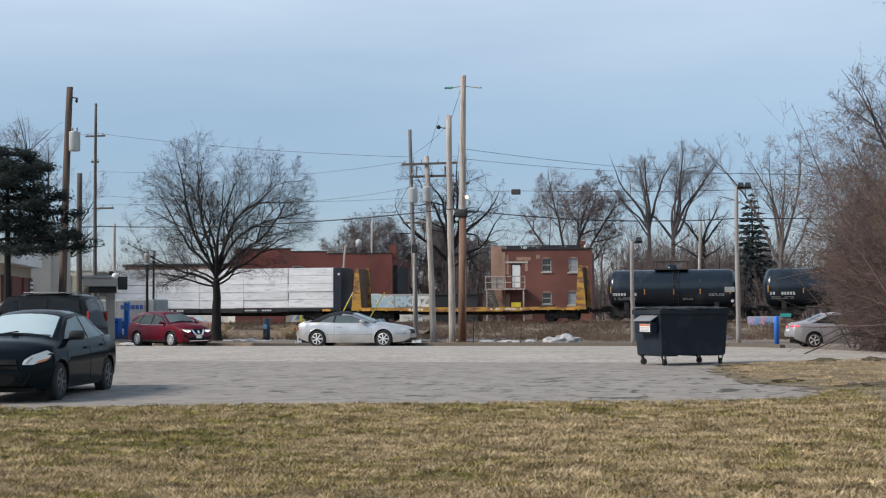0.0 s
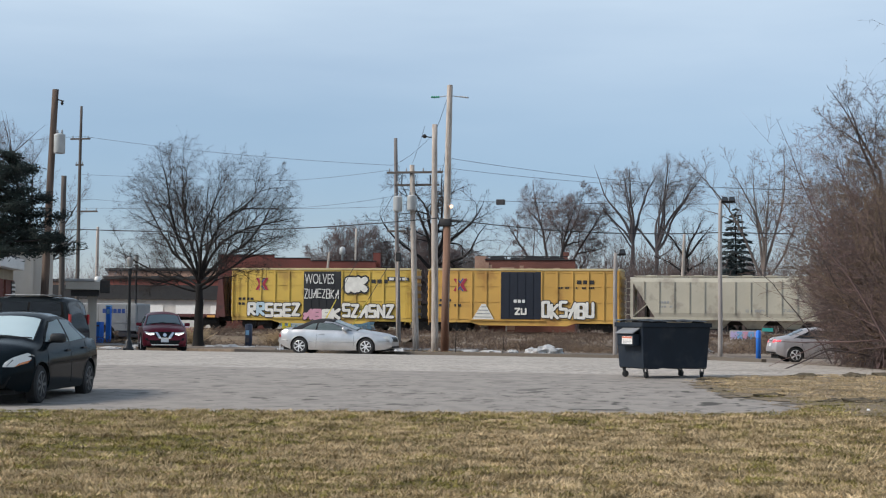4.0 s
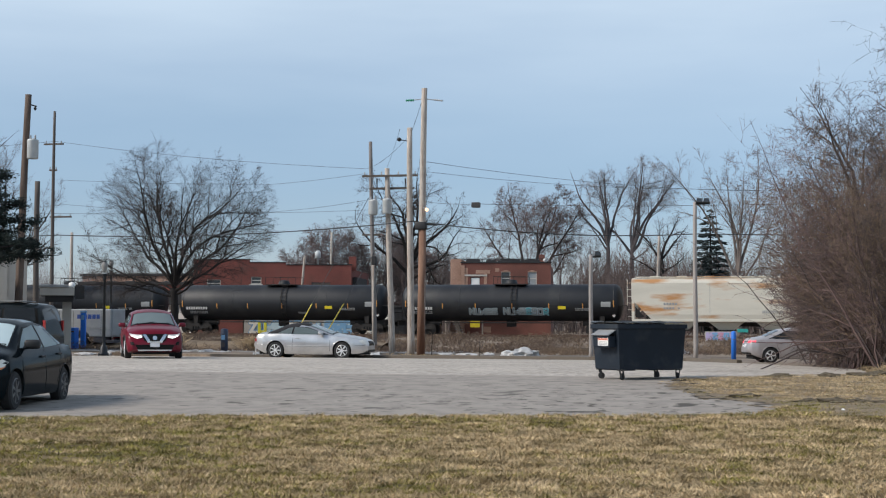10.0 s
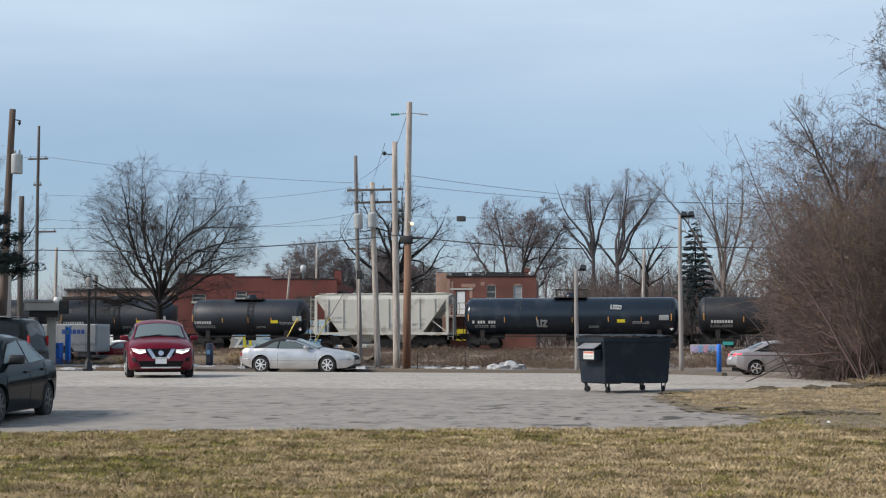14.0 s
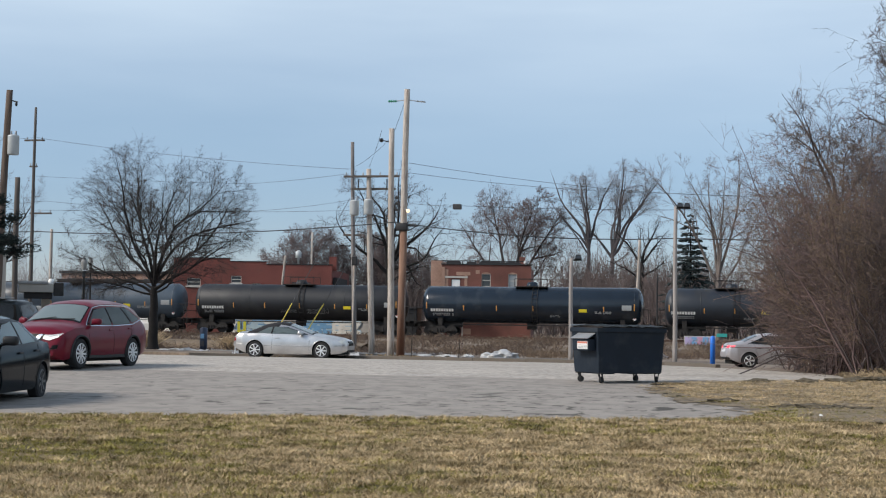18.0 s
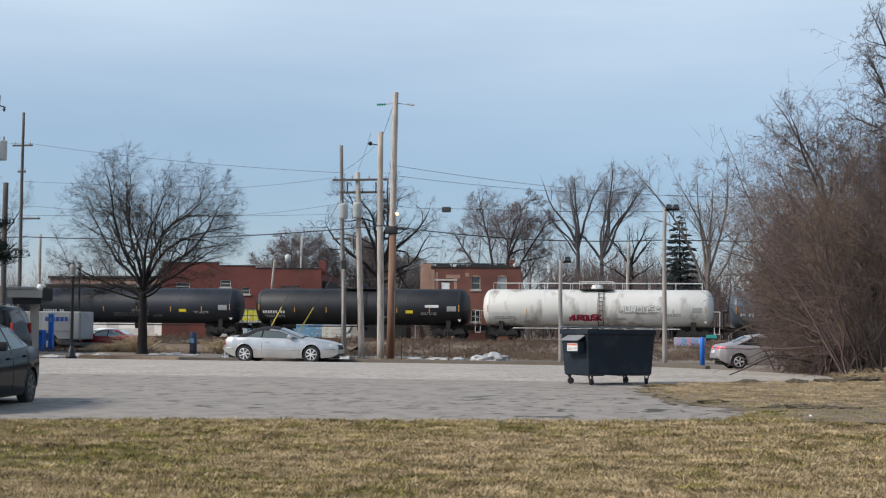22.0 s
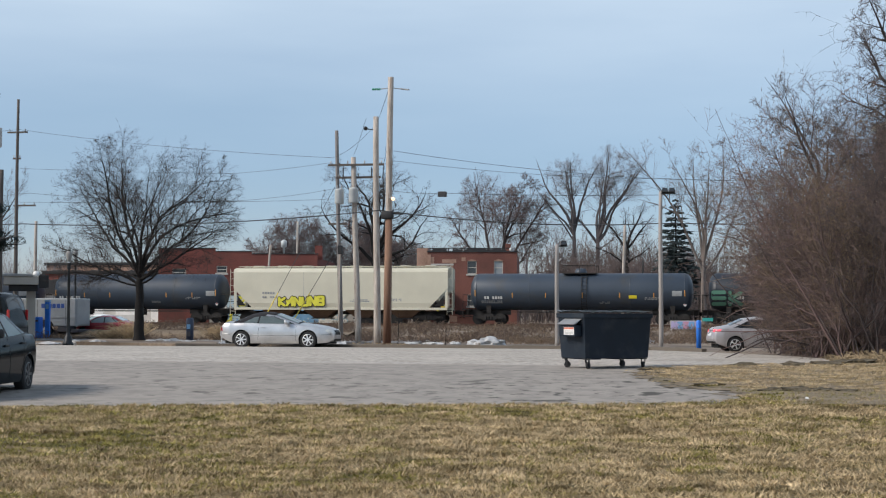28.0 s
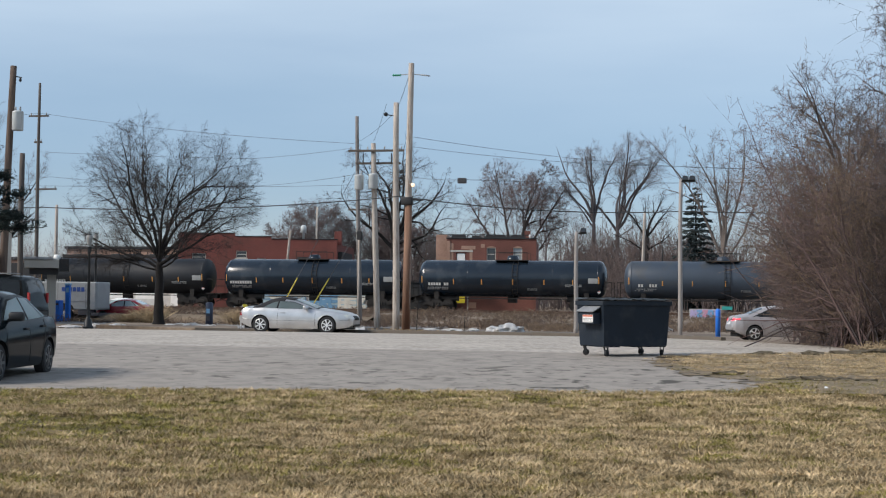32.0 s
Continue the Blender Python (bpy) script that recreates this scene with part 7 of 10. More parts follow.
def car(name, label, m, s, group="parked cars", category="car"):
    """A road car facing +x, its wheels' contact at z 0. s: measures, lines of the body and colours."""
    t = thing(name, m, label, category, group)
    L, W = s["L"], s["W"]
    xr, xf, rw = s["xr"], s["xf"], s["rw"]       # axle places, wheel radius
    half, sill = L / 2, s.get("sill", .2)
    ra = rw * s.get("arch", 1.15)
    nose, tail = s.get("nose", .60), s.get("tail", .70)
    plan = smooth_line([(-half, tail), (-half + .1, min(tail + .14, .985)), (-half + .4, .965), (-half + 1.0, 1.0), (half - 1.2, 1.0), (half - .55, .955), (half - .2, nose + .19), (half - .06, nose + .07), (half, nose)], .06)
    under = smooth_line([(-half, .46), (-half + .2, .33), (-half + .6, sill), (half - .7, sill), (half - .25, .22), (half, .34)], .08)
    zc, zs, zu, wu = (smooth_line(s[k], w) for k, w in (("top", .10), ("shoulder", .10), ("rail", .12), ("rail_w", .16)))
    sw = s.get("shoulder_w", .93)
    fr, by = np.array([0, .10, .35, .60, .84, 1.0]), np.array(s.get("bulge", [.93, .97, .995, 1.0, .98, sw]))

    def section(x):
        """Half of the ring at x, from the sill to the middle of the top."""
        hw = W / 2 * plan(x)
        b, a, u, c = under(x), zs(x), zu(x), zc(x)
        a = max(a, b + .05)
        u = max(u, a + .012)
        c = max(c, u + .006)
        r = min(wu(x), hw * sw * .985)
        y = list(hw * by) + [(hw * sw + r) / 2 + .012, r, r * .74, r * .38, 0.0]
        z = list(b + (a - b) * fr) + [(a + u) / 2, u, u + .60 * (c - u), u + .90 * (c - u), c]
        return y, z

    def side_y(x, z):
        y, zz = section(x)
        return float(np.interp(z, zz[:8], y[:8]))

    def top_z(x, y):
        yy, z = section(x)
        return float(np.interp(abs(y), yy[:6:-1] + [yy[6], yy[5]], z[:6:-1] + [z[6], z[5]]))
    xs = sorted(set(np.round(np.concatenate([np.arange(-half, half, .07), [half], half - np.array([.008, .02, .04, .06, .09, .13, .18]), -half + np.array([.008, .02, .04, .06, .09, .13, .18])]), 4)))
    bm = bmesh.new()
    cols = []
    for x in xs:
        y, z = section(x)
        ring = [(x, -a, b) for a, b in zip(y, z)] + [(x, a, b) for a, b in zip(y[-2::-1], z[-2::-1])]
        cols.append([bm.verts.new(p) for p in ring])
    for a, b in zip(cols, cols[1:]):
        for i in range(len(a)):
            j = (i + 1) % len(a)
            bm.faces.new((a[i], a[j], b[j], b[i]))
    bm.faces.new(cols[0])
    bm.faces.new(cols[-1][::-1])
    bmesh.ops.recalc_face_normals(bm, faces=bm.faces)
    body = part("body", bm, [s["paint"], M["dark"]], t, smooth=True)
    # wheel openings cut out of the sides
    bm = bmesh.new()
    for xa in (xr, xf):
        for sd in (-1, 1):
            tube(bm, (xa, sd * W * .27, rw + .01), (xa, sd * W * .62, rw + .01), ra, ra, 28)
            box(bm, xa - ra * .985, min(sd * W * .272, sd * W * .618), -.1, xa + ra * .985, max(sd * W * .272, sd * W * .618), rw * .9)
    cut = link_mesh("cutter", bm, M["dark"])
    md = body.modifiers.new("openings", "BOOLEAN")
    md.operation, md.solver, md.object, md.use_self = "DIFFERENCE", "EXACT", cut, True
    md.material_mode = "TRANSFER"
    cut.matrix_basis = Matrix.Identity(4)
    keep, t.matrix_basis = t.matrix_basis.copy(), Matrix.Identity(4)
    bpy.context.view_layer.update()
    me = bpy.data.meshes.new_from_object(body.evaluated_get(bpy.context.evaluated_depsgraph_get()))
    body.modifiers.clear()
    body.data = me
    me.polygons.foreach_set("use_smooth", [True] * len(me.polygons))
    me.set_sharp_from_angle(angle=radians(38))
    bpy.data.objects.remove(cut)
    t.matrix_basis = keep
    part("underbody", boxm(-half * .9, -W * .36, .17, half * .9, W * .36, .42), M["dark"], t)
    # wheel-arch lips
    for xa in (xr, xf):
        for sd in (-1, 1):
            bm = bmesh.new()
            ring, r_lip = [], s.get("lip", .012)
            for i in range(17):
                q = math.radians(-12 + 204 * i / 16)
                x, z = xa + (ra + r_lip * .3) * math.cos(q), rw + .01 + (ra + r_lip * .3) * math.sin(q)
                ring.append((x, sd * (side_y(x, max(z, under(x) + .01)) - .004), z))
            for p, q in zip(ring, ring[1:]):
                tube(bm, p, q, r_lip, None, 6, False)
            part("arch_lip", bm, s.get("lip_paint", s["paint"]), t, smooth=True)
    # glass laid on the skin
    gl = M[s.get("glass", "car_glass")]

    def pane(nm, corners, mt, lift, sides=(-1, 1), lab=""):
        """A side pane with four corners (x, z): lower front, upper front, upper rear, lower rear."""
        a, b, c, d = (Vector(p) for p in corners)
        for sd in sides:
            bm = bmesh.new()
            g = []
            for i in range(9):
                lo, hi = a.lerp(d, i / 8), b.lerp(c, i / 8)
                row = []
                for j in range(6):
                    p = lo.lerp(hi, j / 5)
                    row.append(bm.verts.new((p.x, sd * (side_y(p.x, p.y) + lift), p.y)))
                g.append(row)
            for r0, r1 in zip(g, g[1:]):
                for j in range(5):
                    bm.faces.new((r0[j], r0[j + 1], r1[j + 1], r1[j]))
            bmesh.ops.solidify(bm, geom=bm.faces[:], thickness=.004)
            part(nm, bm, mt, t, lab, smooth=False)
    if s.get("fabric"):
        x0, x1 = s["fabric"]
        bm = bmesh.new()
        g = []
        for i in range(25):
            x = x0 + (x1 - x0) * i / 24
            y, z = section(x)
            f = min(1.0, max(0.0, (x0 - .35 - x) / .25)) if x > x0 - .6 else 1.0
            lo = z[7] + (z[5] + .012 - z[7]) * f
            side = [(float(np.interp(lo + (z[7] - lo) * k / 3, z[:8], y[:8])) + .004, lo + (z[7] - lo) * k / 3) for k in range(4)] + [(a, b + .006) for a, b in zip(y[8:], z[8:])]
            g.append([bm.verts.new((x, -a, b)) for a, b in side] + [bm.verts.new((x, a, b)) for a, b in side[-2::-1]])
        for r0, r1 in zip(g, g[1:]):
            for j in range(len(r0) - 1):
                bm.faces.new((r0[j], r0[j + 1], r1[j + 1], r1[j]))
        bmesh.ops.recalc_face_normals(bm, faces=bm.faces)
        bmesh.ops.solidify(bm, geom=bm.faces[:], thickness=-.003)
        part("fabric_top", bm, M["soft_top"], t, "black fabric convertible top", True)
    for q in s.get("surround", ()):
        pane("window_surround", q, s.get("surround_paint", M["grille"]), .004)
    for q in s["windows"]:
        pane("side_window", q, gl, .010)

    def screen(nm, x0, x1, inset0, inset1, lift, mt):
        bm = bmesh.new()
        g = []
        for i in range(9):
            x = x0 + (x1 - x0) * i / 8
            e = .02
            k = (zc(x + e) - zc(x - e)) / (2 * e)
            nl = math.hypot(1, k)
            w = wu(x) * (inset0 + (inset1 - inset0) * i / 8)
            g.append([bm.verts.new((x - k / nl * lift, w * v / 5, top_z(x, w * v / 5) + lift / nl)) for v in range(-5, 6)])
        for r0, r1 in zip(g, g[1:]):
            for j in range(10):
                bm.faces.new((r0[j], r0[j + 1], r1[j + 1], r1[j]))
        bmesh.ops.recalc_face_normals(bm, faces=bm.faces)
        if sum(f.normal.z for f in bm.faces) < 0:
            bmesh.ops.reverse_faces(bm, faces=bm.faces[:])
        part(nm, bm, mt, t, smooth=True)
    x0, x1 = s["windscreen"]
    screen("screen_edge", x0 + .03, x1 - .01, .97, .95, .004, M["grille"])
    screen("windscreen", x0 - .04, x1 + .02, .93, .91, .009, gl)
    x0, x1 = s["rear_screen"]
    screen("rear_window", x0, x1, .90, .90, .008, gl)
    x0 = s["windscreen"][0]
    bm = bmesh.new()
    for y0, y1 in ((-.55, .05), (-.02, .58)):
        tube(bm, (x0 + .02, y0, top_z(x0 + .02, y0) + .02), (x0 - .06, y1, top_z(x0 - .06, y1) + .022), .011, None, 5)
    part("wiper", bm, M["black"], t)
    # seams, handles, mirrors, trim
    for q in s["seams"]:
        for sd in (-1, 1):
            bm = bmesh.new()
            for a, b in zip(q, q[1:]):
                a, b = Vector(a), Vector(b)
                for i in range(4):
                    p, e = a.lerp(b, i / 4), a.lerp(b, (i + 1) / 4)
                    tube(bm, (p.x, sd * side_y(p.x, p.y), p.y), (e.x, sd * side_y(e.x, e.y), e.y), .006, None, 4, False)
            part("door_seam", bm, M["dark"], t)
    for xh, zh in s["handles"]:
        for sd in (-1, 1):
            y = sd * (side_y(xh, zh) + .02)
            part("door_handle", boxm(xh - .10, y - .014, zh - .017, xh + .10, y + .014, zh + .017, .008), s.get("handle_paint", s["paint"]), t)
    mx, mz = s["mirror"]
    for sd in (-1, 1):
        y = side_y(mx, mz - .05)
        bm = bmesh.new()
        box(bm, -.075, -.12, -.075, .075, .12, .075, .045)
        for v in bm.verts:
            v.co.x += .25 * v.co.y * sd * -.6
            v.co.y = v.co.y + sd * (y + .15)
            v.co.x += mx
            v.co.z += mz
        tube(bm, (mx + .02, sd * (y - .02), mz - .07), (mx, sd * (y + .10), mz - .04), .03, None, 6)
        part("mirror", bm, s.get("mirror_paint", s["paint"]), t, smooth=True)
    for q, mt, rr in s.get("mouldings", ()):
        for sd in (-1, 1):
            bm = bmesh.new()
            for a, b in zip(q, q[1:]):
                a, b = Vector(a), Vector(b)
                for i in range(6):
                    p, e = a.lerp(b, i / 6), a.lerp(b, (i + 1) / 6)
                    tube(bm, (p.x, sd * (side_y(p.x, p.y) + .003), p.y), (e.x, sd * (side_y(e.x, e.y) + .003), e.y), rr, None, 5, False)
            part("moulding", bm, M[mt], t)

    def end_x(y, z, front):
        """Where the nose or tail meets the line at (y, z)."""
        def within(x):
            q = x if front else -x
            return abs(y) <= side_y(q, z) and z <= top_z(q, y) + .02 and z >= under(q) - .06
        x = half
        while x > half - .75 and not within(x):
            x -= .03
        a, b = x, min(half, x + .03)
        for _ in range(6):
            c = (a + b) / 2
            a, b = (c, b) if within(c) else (a, c)
        return a

    def face_patch(nm, material, outline, front, lift):
        """A patch on the nose or tail: outline in (y, z), laid on the rounded end."""
        both = min(y for y, _ in outline) > 0
        cy, cz = sum(y for y, _ in outline) / len(outline), sum(z for _, z in outline) / len(outline)
        fine = []
        for (a, b), (c, d) in zip(outline, outline[1:] + outline[:1]):
            fine += [(a + (c - a) * k / 3, b + (d - b) * k / 3) for k in range(3)]
        for sd in ((-1, 1) if both else (1,)):
            bm = bmesh.new()
            rings = []
            for f in (1.0, .66, .33):
                row = []
                for y, z in fine:
                    y, z = cy + (y - cy) * f, cz + (z - cz) * f
                    x = end_x(y, z, front) + lift
                    row.append(bm.verts.new((x if front else -x, sd * y, z)))
                rings.append(row)
            x = end_x(cy, cz, front) + lift
            mid = bm.verts.new((x if front else -x, sd * cy, cz))
            n = len(fine)
            for r0, r1 in zip(rings, rings[1:]):
                for i in range(n):
                    bm.faces.new((r0[i], r0[(i + 1) % n], r1[(i + 1) % n], r1[i]))
            for i in range(n):
                bm.faces.new((rings[-1][i], rings[-1][(i + 1) % n], mid))
            skirt = [bm.verts.new(v.co - Vector((.03 if front else -.03, 0, 0))) for v in rings[0]]
            for i in range(n):
                bm.faces.new((rings[0][(i + 1) % n], rings[0][i], skirt[i], skirt[(i + 1) % n]))
            bmesh.ops.recalc_face_normals(bm, faces=bm.faces)
            part(nm, bm, M[material], t)
    for i, (nm, material, outline, front) in enumerate(s["patches"]):
        face_patch(nm, material, outline, front, .006 + .003 * i)
    for nm, material, b in s.get("boxes", ()):
        part(nm, boxm(*b, .01), M[material], t)
    tyre, rim, back = wheel_meshes(rw, s.get("tw", .2), s.get("spokes", 5), s.get("dark_rim", False))
    yw = W / 2 - s.get("tw", .2) / 2 - s.get("inset", .025)
    wheels = []
    for xa in (xr, xf):
        for sd in (-1, 1):
            wm = pose(xa, sd * yw, rw, 0, 0, 0 if sd < 0 else 180)
            wh = share("wheel", back, t, wm)
            share("tyre", tyre, wh)
            share("rim", rim, wh)
            wheels.append((wh, wm, sd))
    return t, wheels


SEDAN = dict(glass="pale_sky_glass", dark_rim=True, L=4.30, W=1.69, xr=-1.25, xf=1.30, rw=.305, tw=.185, paint=M["paint_dark"], sill=.19, nose=.56, tail=.70,
             top=[(-2.15, .56), (-2.13, .90), (-2.05, 1.02), (-1.7, 1.07), (-1.45, 1.11), (-.80, 1.40), (-.3, 1.455), (.15, 1.45), (.42, 1.39), (1.22, 1.02), (1.6, .95), (1.95, .82), (2.09, .68), (2.15, .50)],
             shoulder=[(-2.15, .54), (-2.1, .88), (-1.9, .97), (-1.0, .97), (0, .93), (1.0, .90), (1.5, .86), (1.85, .74), (2.06, .62), (2.15, .46)],
             rail=[(-2.15, .55), (-2.0, .98), (-1.45, 1.05), (-.85, 1.31), (-.3, 1.385), (.15, 1.375), (.42, 1.32), (1.15, .96), (1.6, .89), (1.95, .75), (2.15, .48)],
             rail_w=[(-2.15, .55), (-1.5, .62), (-.8, .56), (-.2, .55), (.4, .56), (1.15, .66), (1.7, .64), (2.15, .5)], windscreen=(1.16, .44), rear_screen=(-.86, -1.42),
             surround=[((1.02, .955), (.38, 1.30), (-.52, 1.345), (-1.32, 1.0))],
             windows=[((.93, .97), (.36, 1.275), (-.12, 1.335), (-.14, .965)), ((-.22, .965), (-.20, 1.335), (-.58, 1.315), (-.98, 1.0)), ((-1.03, 1.005), (-.72, 1.25), (-.82, 1.22), (-1.22, 1.02))],
             seams=[[(1.02, .9), (1.0, .35)], [(-.16, .93), (-.18, .28)], [(-1.02, .96), (-.98, .7), (-.82, .36)]], handles=[(.02, .82), (-.88, .85)], mirror=(.74, 1.03), spokes=7, mirror_paint=M["black"], handle_paint=M["black"],
             patches=[("headlamp", "lamp_clear", [(.47, .60), (.60, .595), (.74, .66), (.785, .76), (.72, .81), (.58, .745), (.48, .66)], True), ("turn_signal", "lamp_amber", [(.62, .602), (.735, .655), (.775, .70), (.66, .655)], True),
                      ("grille", "grille", [(-.40, .60), (.40, .60), (.36, .68), (-.36, .68)], True), ("grille", "grille", [(-.42, .53), (.42, .53), (.41, .575), (-.41, .575)], True), ("intake", "grille", [(-.50, .27), (.50, .27), (.58, .45), (-.58, .45)], True),
                      ("tail_lamp", "lamp_red", [(.56, .74), (.76, .74), (.75, .95), (.62, .94)], False), ("number_plate", "plate", [(-.26, .58), (.26, .58), (.26, .70), (-.26, .70)], False)])
COUPE = dict(glass="grey_sky_glass", fabric=(-.04, -1.70), L=4.60, W=1.74, xr=-1.36, xf=1.33, rw=.328, tw=.21, paint=M["paint_silver"], sill=.18, nose=.60, tail=.70,
             top=[(-2.30, .56), (-2.29, .86), (-2.22, 1.0), (-2.0, 1.04), (-1.65, 1.055), (-1.1, 1.31), (-.75, 1.39), (-.4, 1.40), (-.05, 1.35), (.95, .985), (1.5, .91), (1.95, .83), (2.2, .745), (2.30, .58)],
             shoulder=[(-2.30, .54), (-2.26, .82), (-2.1, .95), (-1.2, .965), (0, .92), (1.0, .88), (1.6, .83), (2.0, .765), (2.2, .69), (2.30, .53)],
             rail=[(-2.30, .55), (-2.15, .96), (-1.7, 1.0), (-1.1, 1.22), (-.75, 1.305), (-.4, 1.315), (-.05, 1.265), (.92, .925), (1.5, .87), (2.0, .79), (2.30, .56)],
             rail_w=[(-2.30, .5), (-1.7, .68), (-1.1, .58), (-.3, .57), (0, .58), (.95, .69), (1.8, .66), (2.30, .5)], windscreen=(.92, -.03), rear_screen=(-1.25, -1.50),
             surround=[((.80, .93), (-.08, 1.225), (-.85, 1.245), (-1.52, 1.0))], surround_paint=M["soft_top"],
             windows=[((.72, .945), (-.10, 1.21), (-.62, 1.235), (-.66, .955)), ((-.72, .96), (-.69, 1.225), (-.88, 1.19), (-1.28, .985))],
             seams=[[(.86, .86), (.84, .30)], [(-.64, .92), (-.68, .30)]], handles=[(-.46, .80)], mirror=(.50, 1.0), spokes=7,
             mouldings=[([(-.98, .50), (.92, .50)], "steel_grey", .014), ([(-2.16, .56), (-1.82, .53)], "steel_grey", .014), ([(1.84, .52), (2.2, .54)], "steel_grey", .014)],
             patches=[("headlamp", "lamp_clear", [(.44, .62), (.58, .58), (.70, .62), (.72, .71), (.62, .755), (.48, .74)], True), ("grille", "grille", [(-.34, .52), (.34, .52), (.30, .70), (-.30, .70)], True),
                      ("intake", "grille", [(-.5, .27), (.5, .27), (.5, .36), (-.5, .36)], True), ("tail_lamp", "lamp_red", [(.44, .66), (.75, .66), (.72, .80), (.48, .80)], False),
                      ("number_plate", "plate", [(-.26, .5), (.26, .5), (.26, .62), (-.26, .62)], False)])
SUV = dict(glass="car_glass", L=4.66, W=2.0, shoulder_w=.945, xr=-1.32, xf=1.38, rw=.375, tw=.23, arch=1.13, paint=M["paint_red"], sill=.27, nose=.74, tail=.76, lip=.03, lip_paint=M["black"],
           top=[(-2.33, .60), (-2.31, .98), (-2.26, 1.16), (-2.0, 1.60), (-1.85, 1.69), (-1.2, 1.735), (-.4, 1.735), (.15, 1.70), (.42, 1.62), (1.16, 1.18), (1.6, 1.13), (2.0, 1.04), (2.19, .92), (2.29, .70), (2.33, .52)],
           shoulder=[(-2.33, .58), (-2.28, .98), (-2.1, 1.11), (-1.3, 1.12), (0, 1.05), (1.0, 1.03), (1.6, 1.00), (1.98, .90), (2.18, .78), (2.33, .48)],
           rail=[(-2.33, .59), (-2.2, 1.14), (-1.98, 1.48), (-1.3, 1.60), (-.4, 1.625), (.15, 1.60), (.42, 1.53), (1.10, 1.11), (1.6, 1.05), (2.0, .94), (2.2, .80), (2.33, .5)],
           rail_w=[(-2.33, .6), (-2.0, .67), (-1.3, .675), (0, .67), (.42, .68), (1.1, .80), (1.7, .79), (2.33, .64)], windscreen=(1.10, .44), rear_screen=(-1.98, -2.2),
           surround=[((1.00, 1.09), (.40, 1.49), (-1.28, 1.555), (-1.98, 1.22))],
           windows=[((.88, 1.10), (.40, 1.455), (-.16, 1.545), (-.20, 1.09)), ((-.28, 1.09), (-.24, 1.55), (-.98, 1.55), (-1.22, 1.13)), ((-1.30, 1.15), (-1.06, 1.54), (-1.32, 1.52), (-1.84, 1.25))],
           mouldings=[([(1.04, 1.07), (.40, 1.52), (.0, 1.585), (-1.25, 1.585), (-1.62, 1.52), (-2.0, 1.25), (-1.3, 1.11), (-.2, 1.065), (1.04, 1.07)], "chrome", .012)],
           seams=[[(1.02, 1.0), (1.0, .45)], [(-.24, 1.05), (-.25, .40)], [(-1.26, 1.1), (-1.2, .85), (-.95, .5)]], handles=[(-.10, .96), (-1.12, 1.00)], mirror=(.76, 1.17), spokes=10,
           patches=[("grille", "grille", [(-.44, .86), (.44, .86), (.38, .66), (.24, .56), (-.24, .56), (-.38, .66)], True),
                    ("headlamp", "lamp_clear", [(.42, .74), (.60, .70), (.80, .78), (.86, .88), (.62, .84), (.44, .84)], True), ("running_lamp", "beam", [(.44, .755), (.60, .715), (.78, .785), (.80, .815), (.60, .765), (.46, .80)], True),
                    ("grille_chevron", "chrome", [(.30, .85), (.41, .85), (.25, .58), (.14, .60)], True), ("grille_bar", "chrome", [(-.25, .56), (.25, .56), (.25, .615), (-.25, .615)], True),
                    ("badge", "chrome", [(.08 * math.cos(k), .73 + .08 * math.sin(k)) for k in (0, .8, 1.6, 2.4, 3.1, 3.9, 4.7, 5.5)], True),
                    ("intake", "grille", [(-.58, .34), (.58, .34), (.66, .50), (-.66, .50)], True), ("fog_recess", "grille", [(.68, .48), (.82, .50), (.83, .60), (.72, .59)], True),
                    ("number_plate", "plate", [(-.16, .42), (.16, .42), (.16, .56), (-.16, .56)], True), ("skid_trim", "chrome", [(-.56, .285), (.56, .285), (.58, .33), (-.58, .33)], True),
                    ("tail_lamp", "lamp_red", [(.62, .95), (.83, .95), (.80, 1.13), (.70, 1.13)], False), ("rear_plate", "plate", [(-.17, .8), (.17, .8), (.17, .95), (-.17, .95)], False)],
           boxes=[("sill_cladding", "black", (-.92, -.962, .25, .96, -.90, .40)), ("sill_cladding", "black", (-.92, .90, .25, .96, .962, .40))])
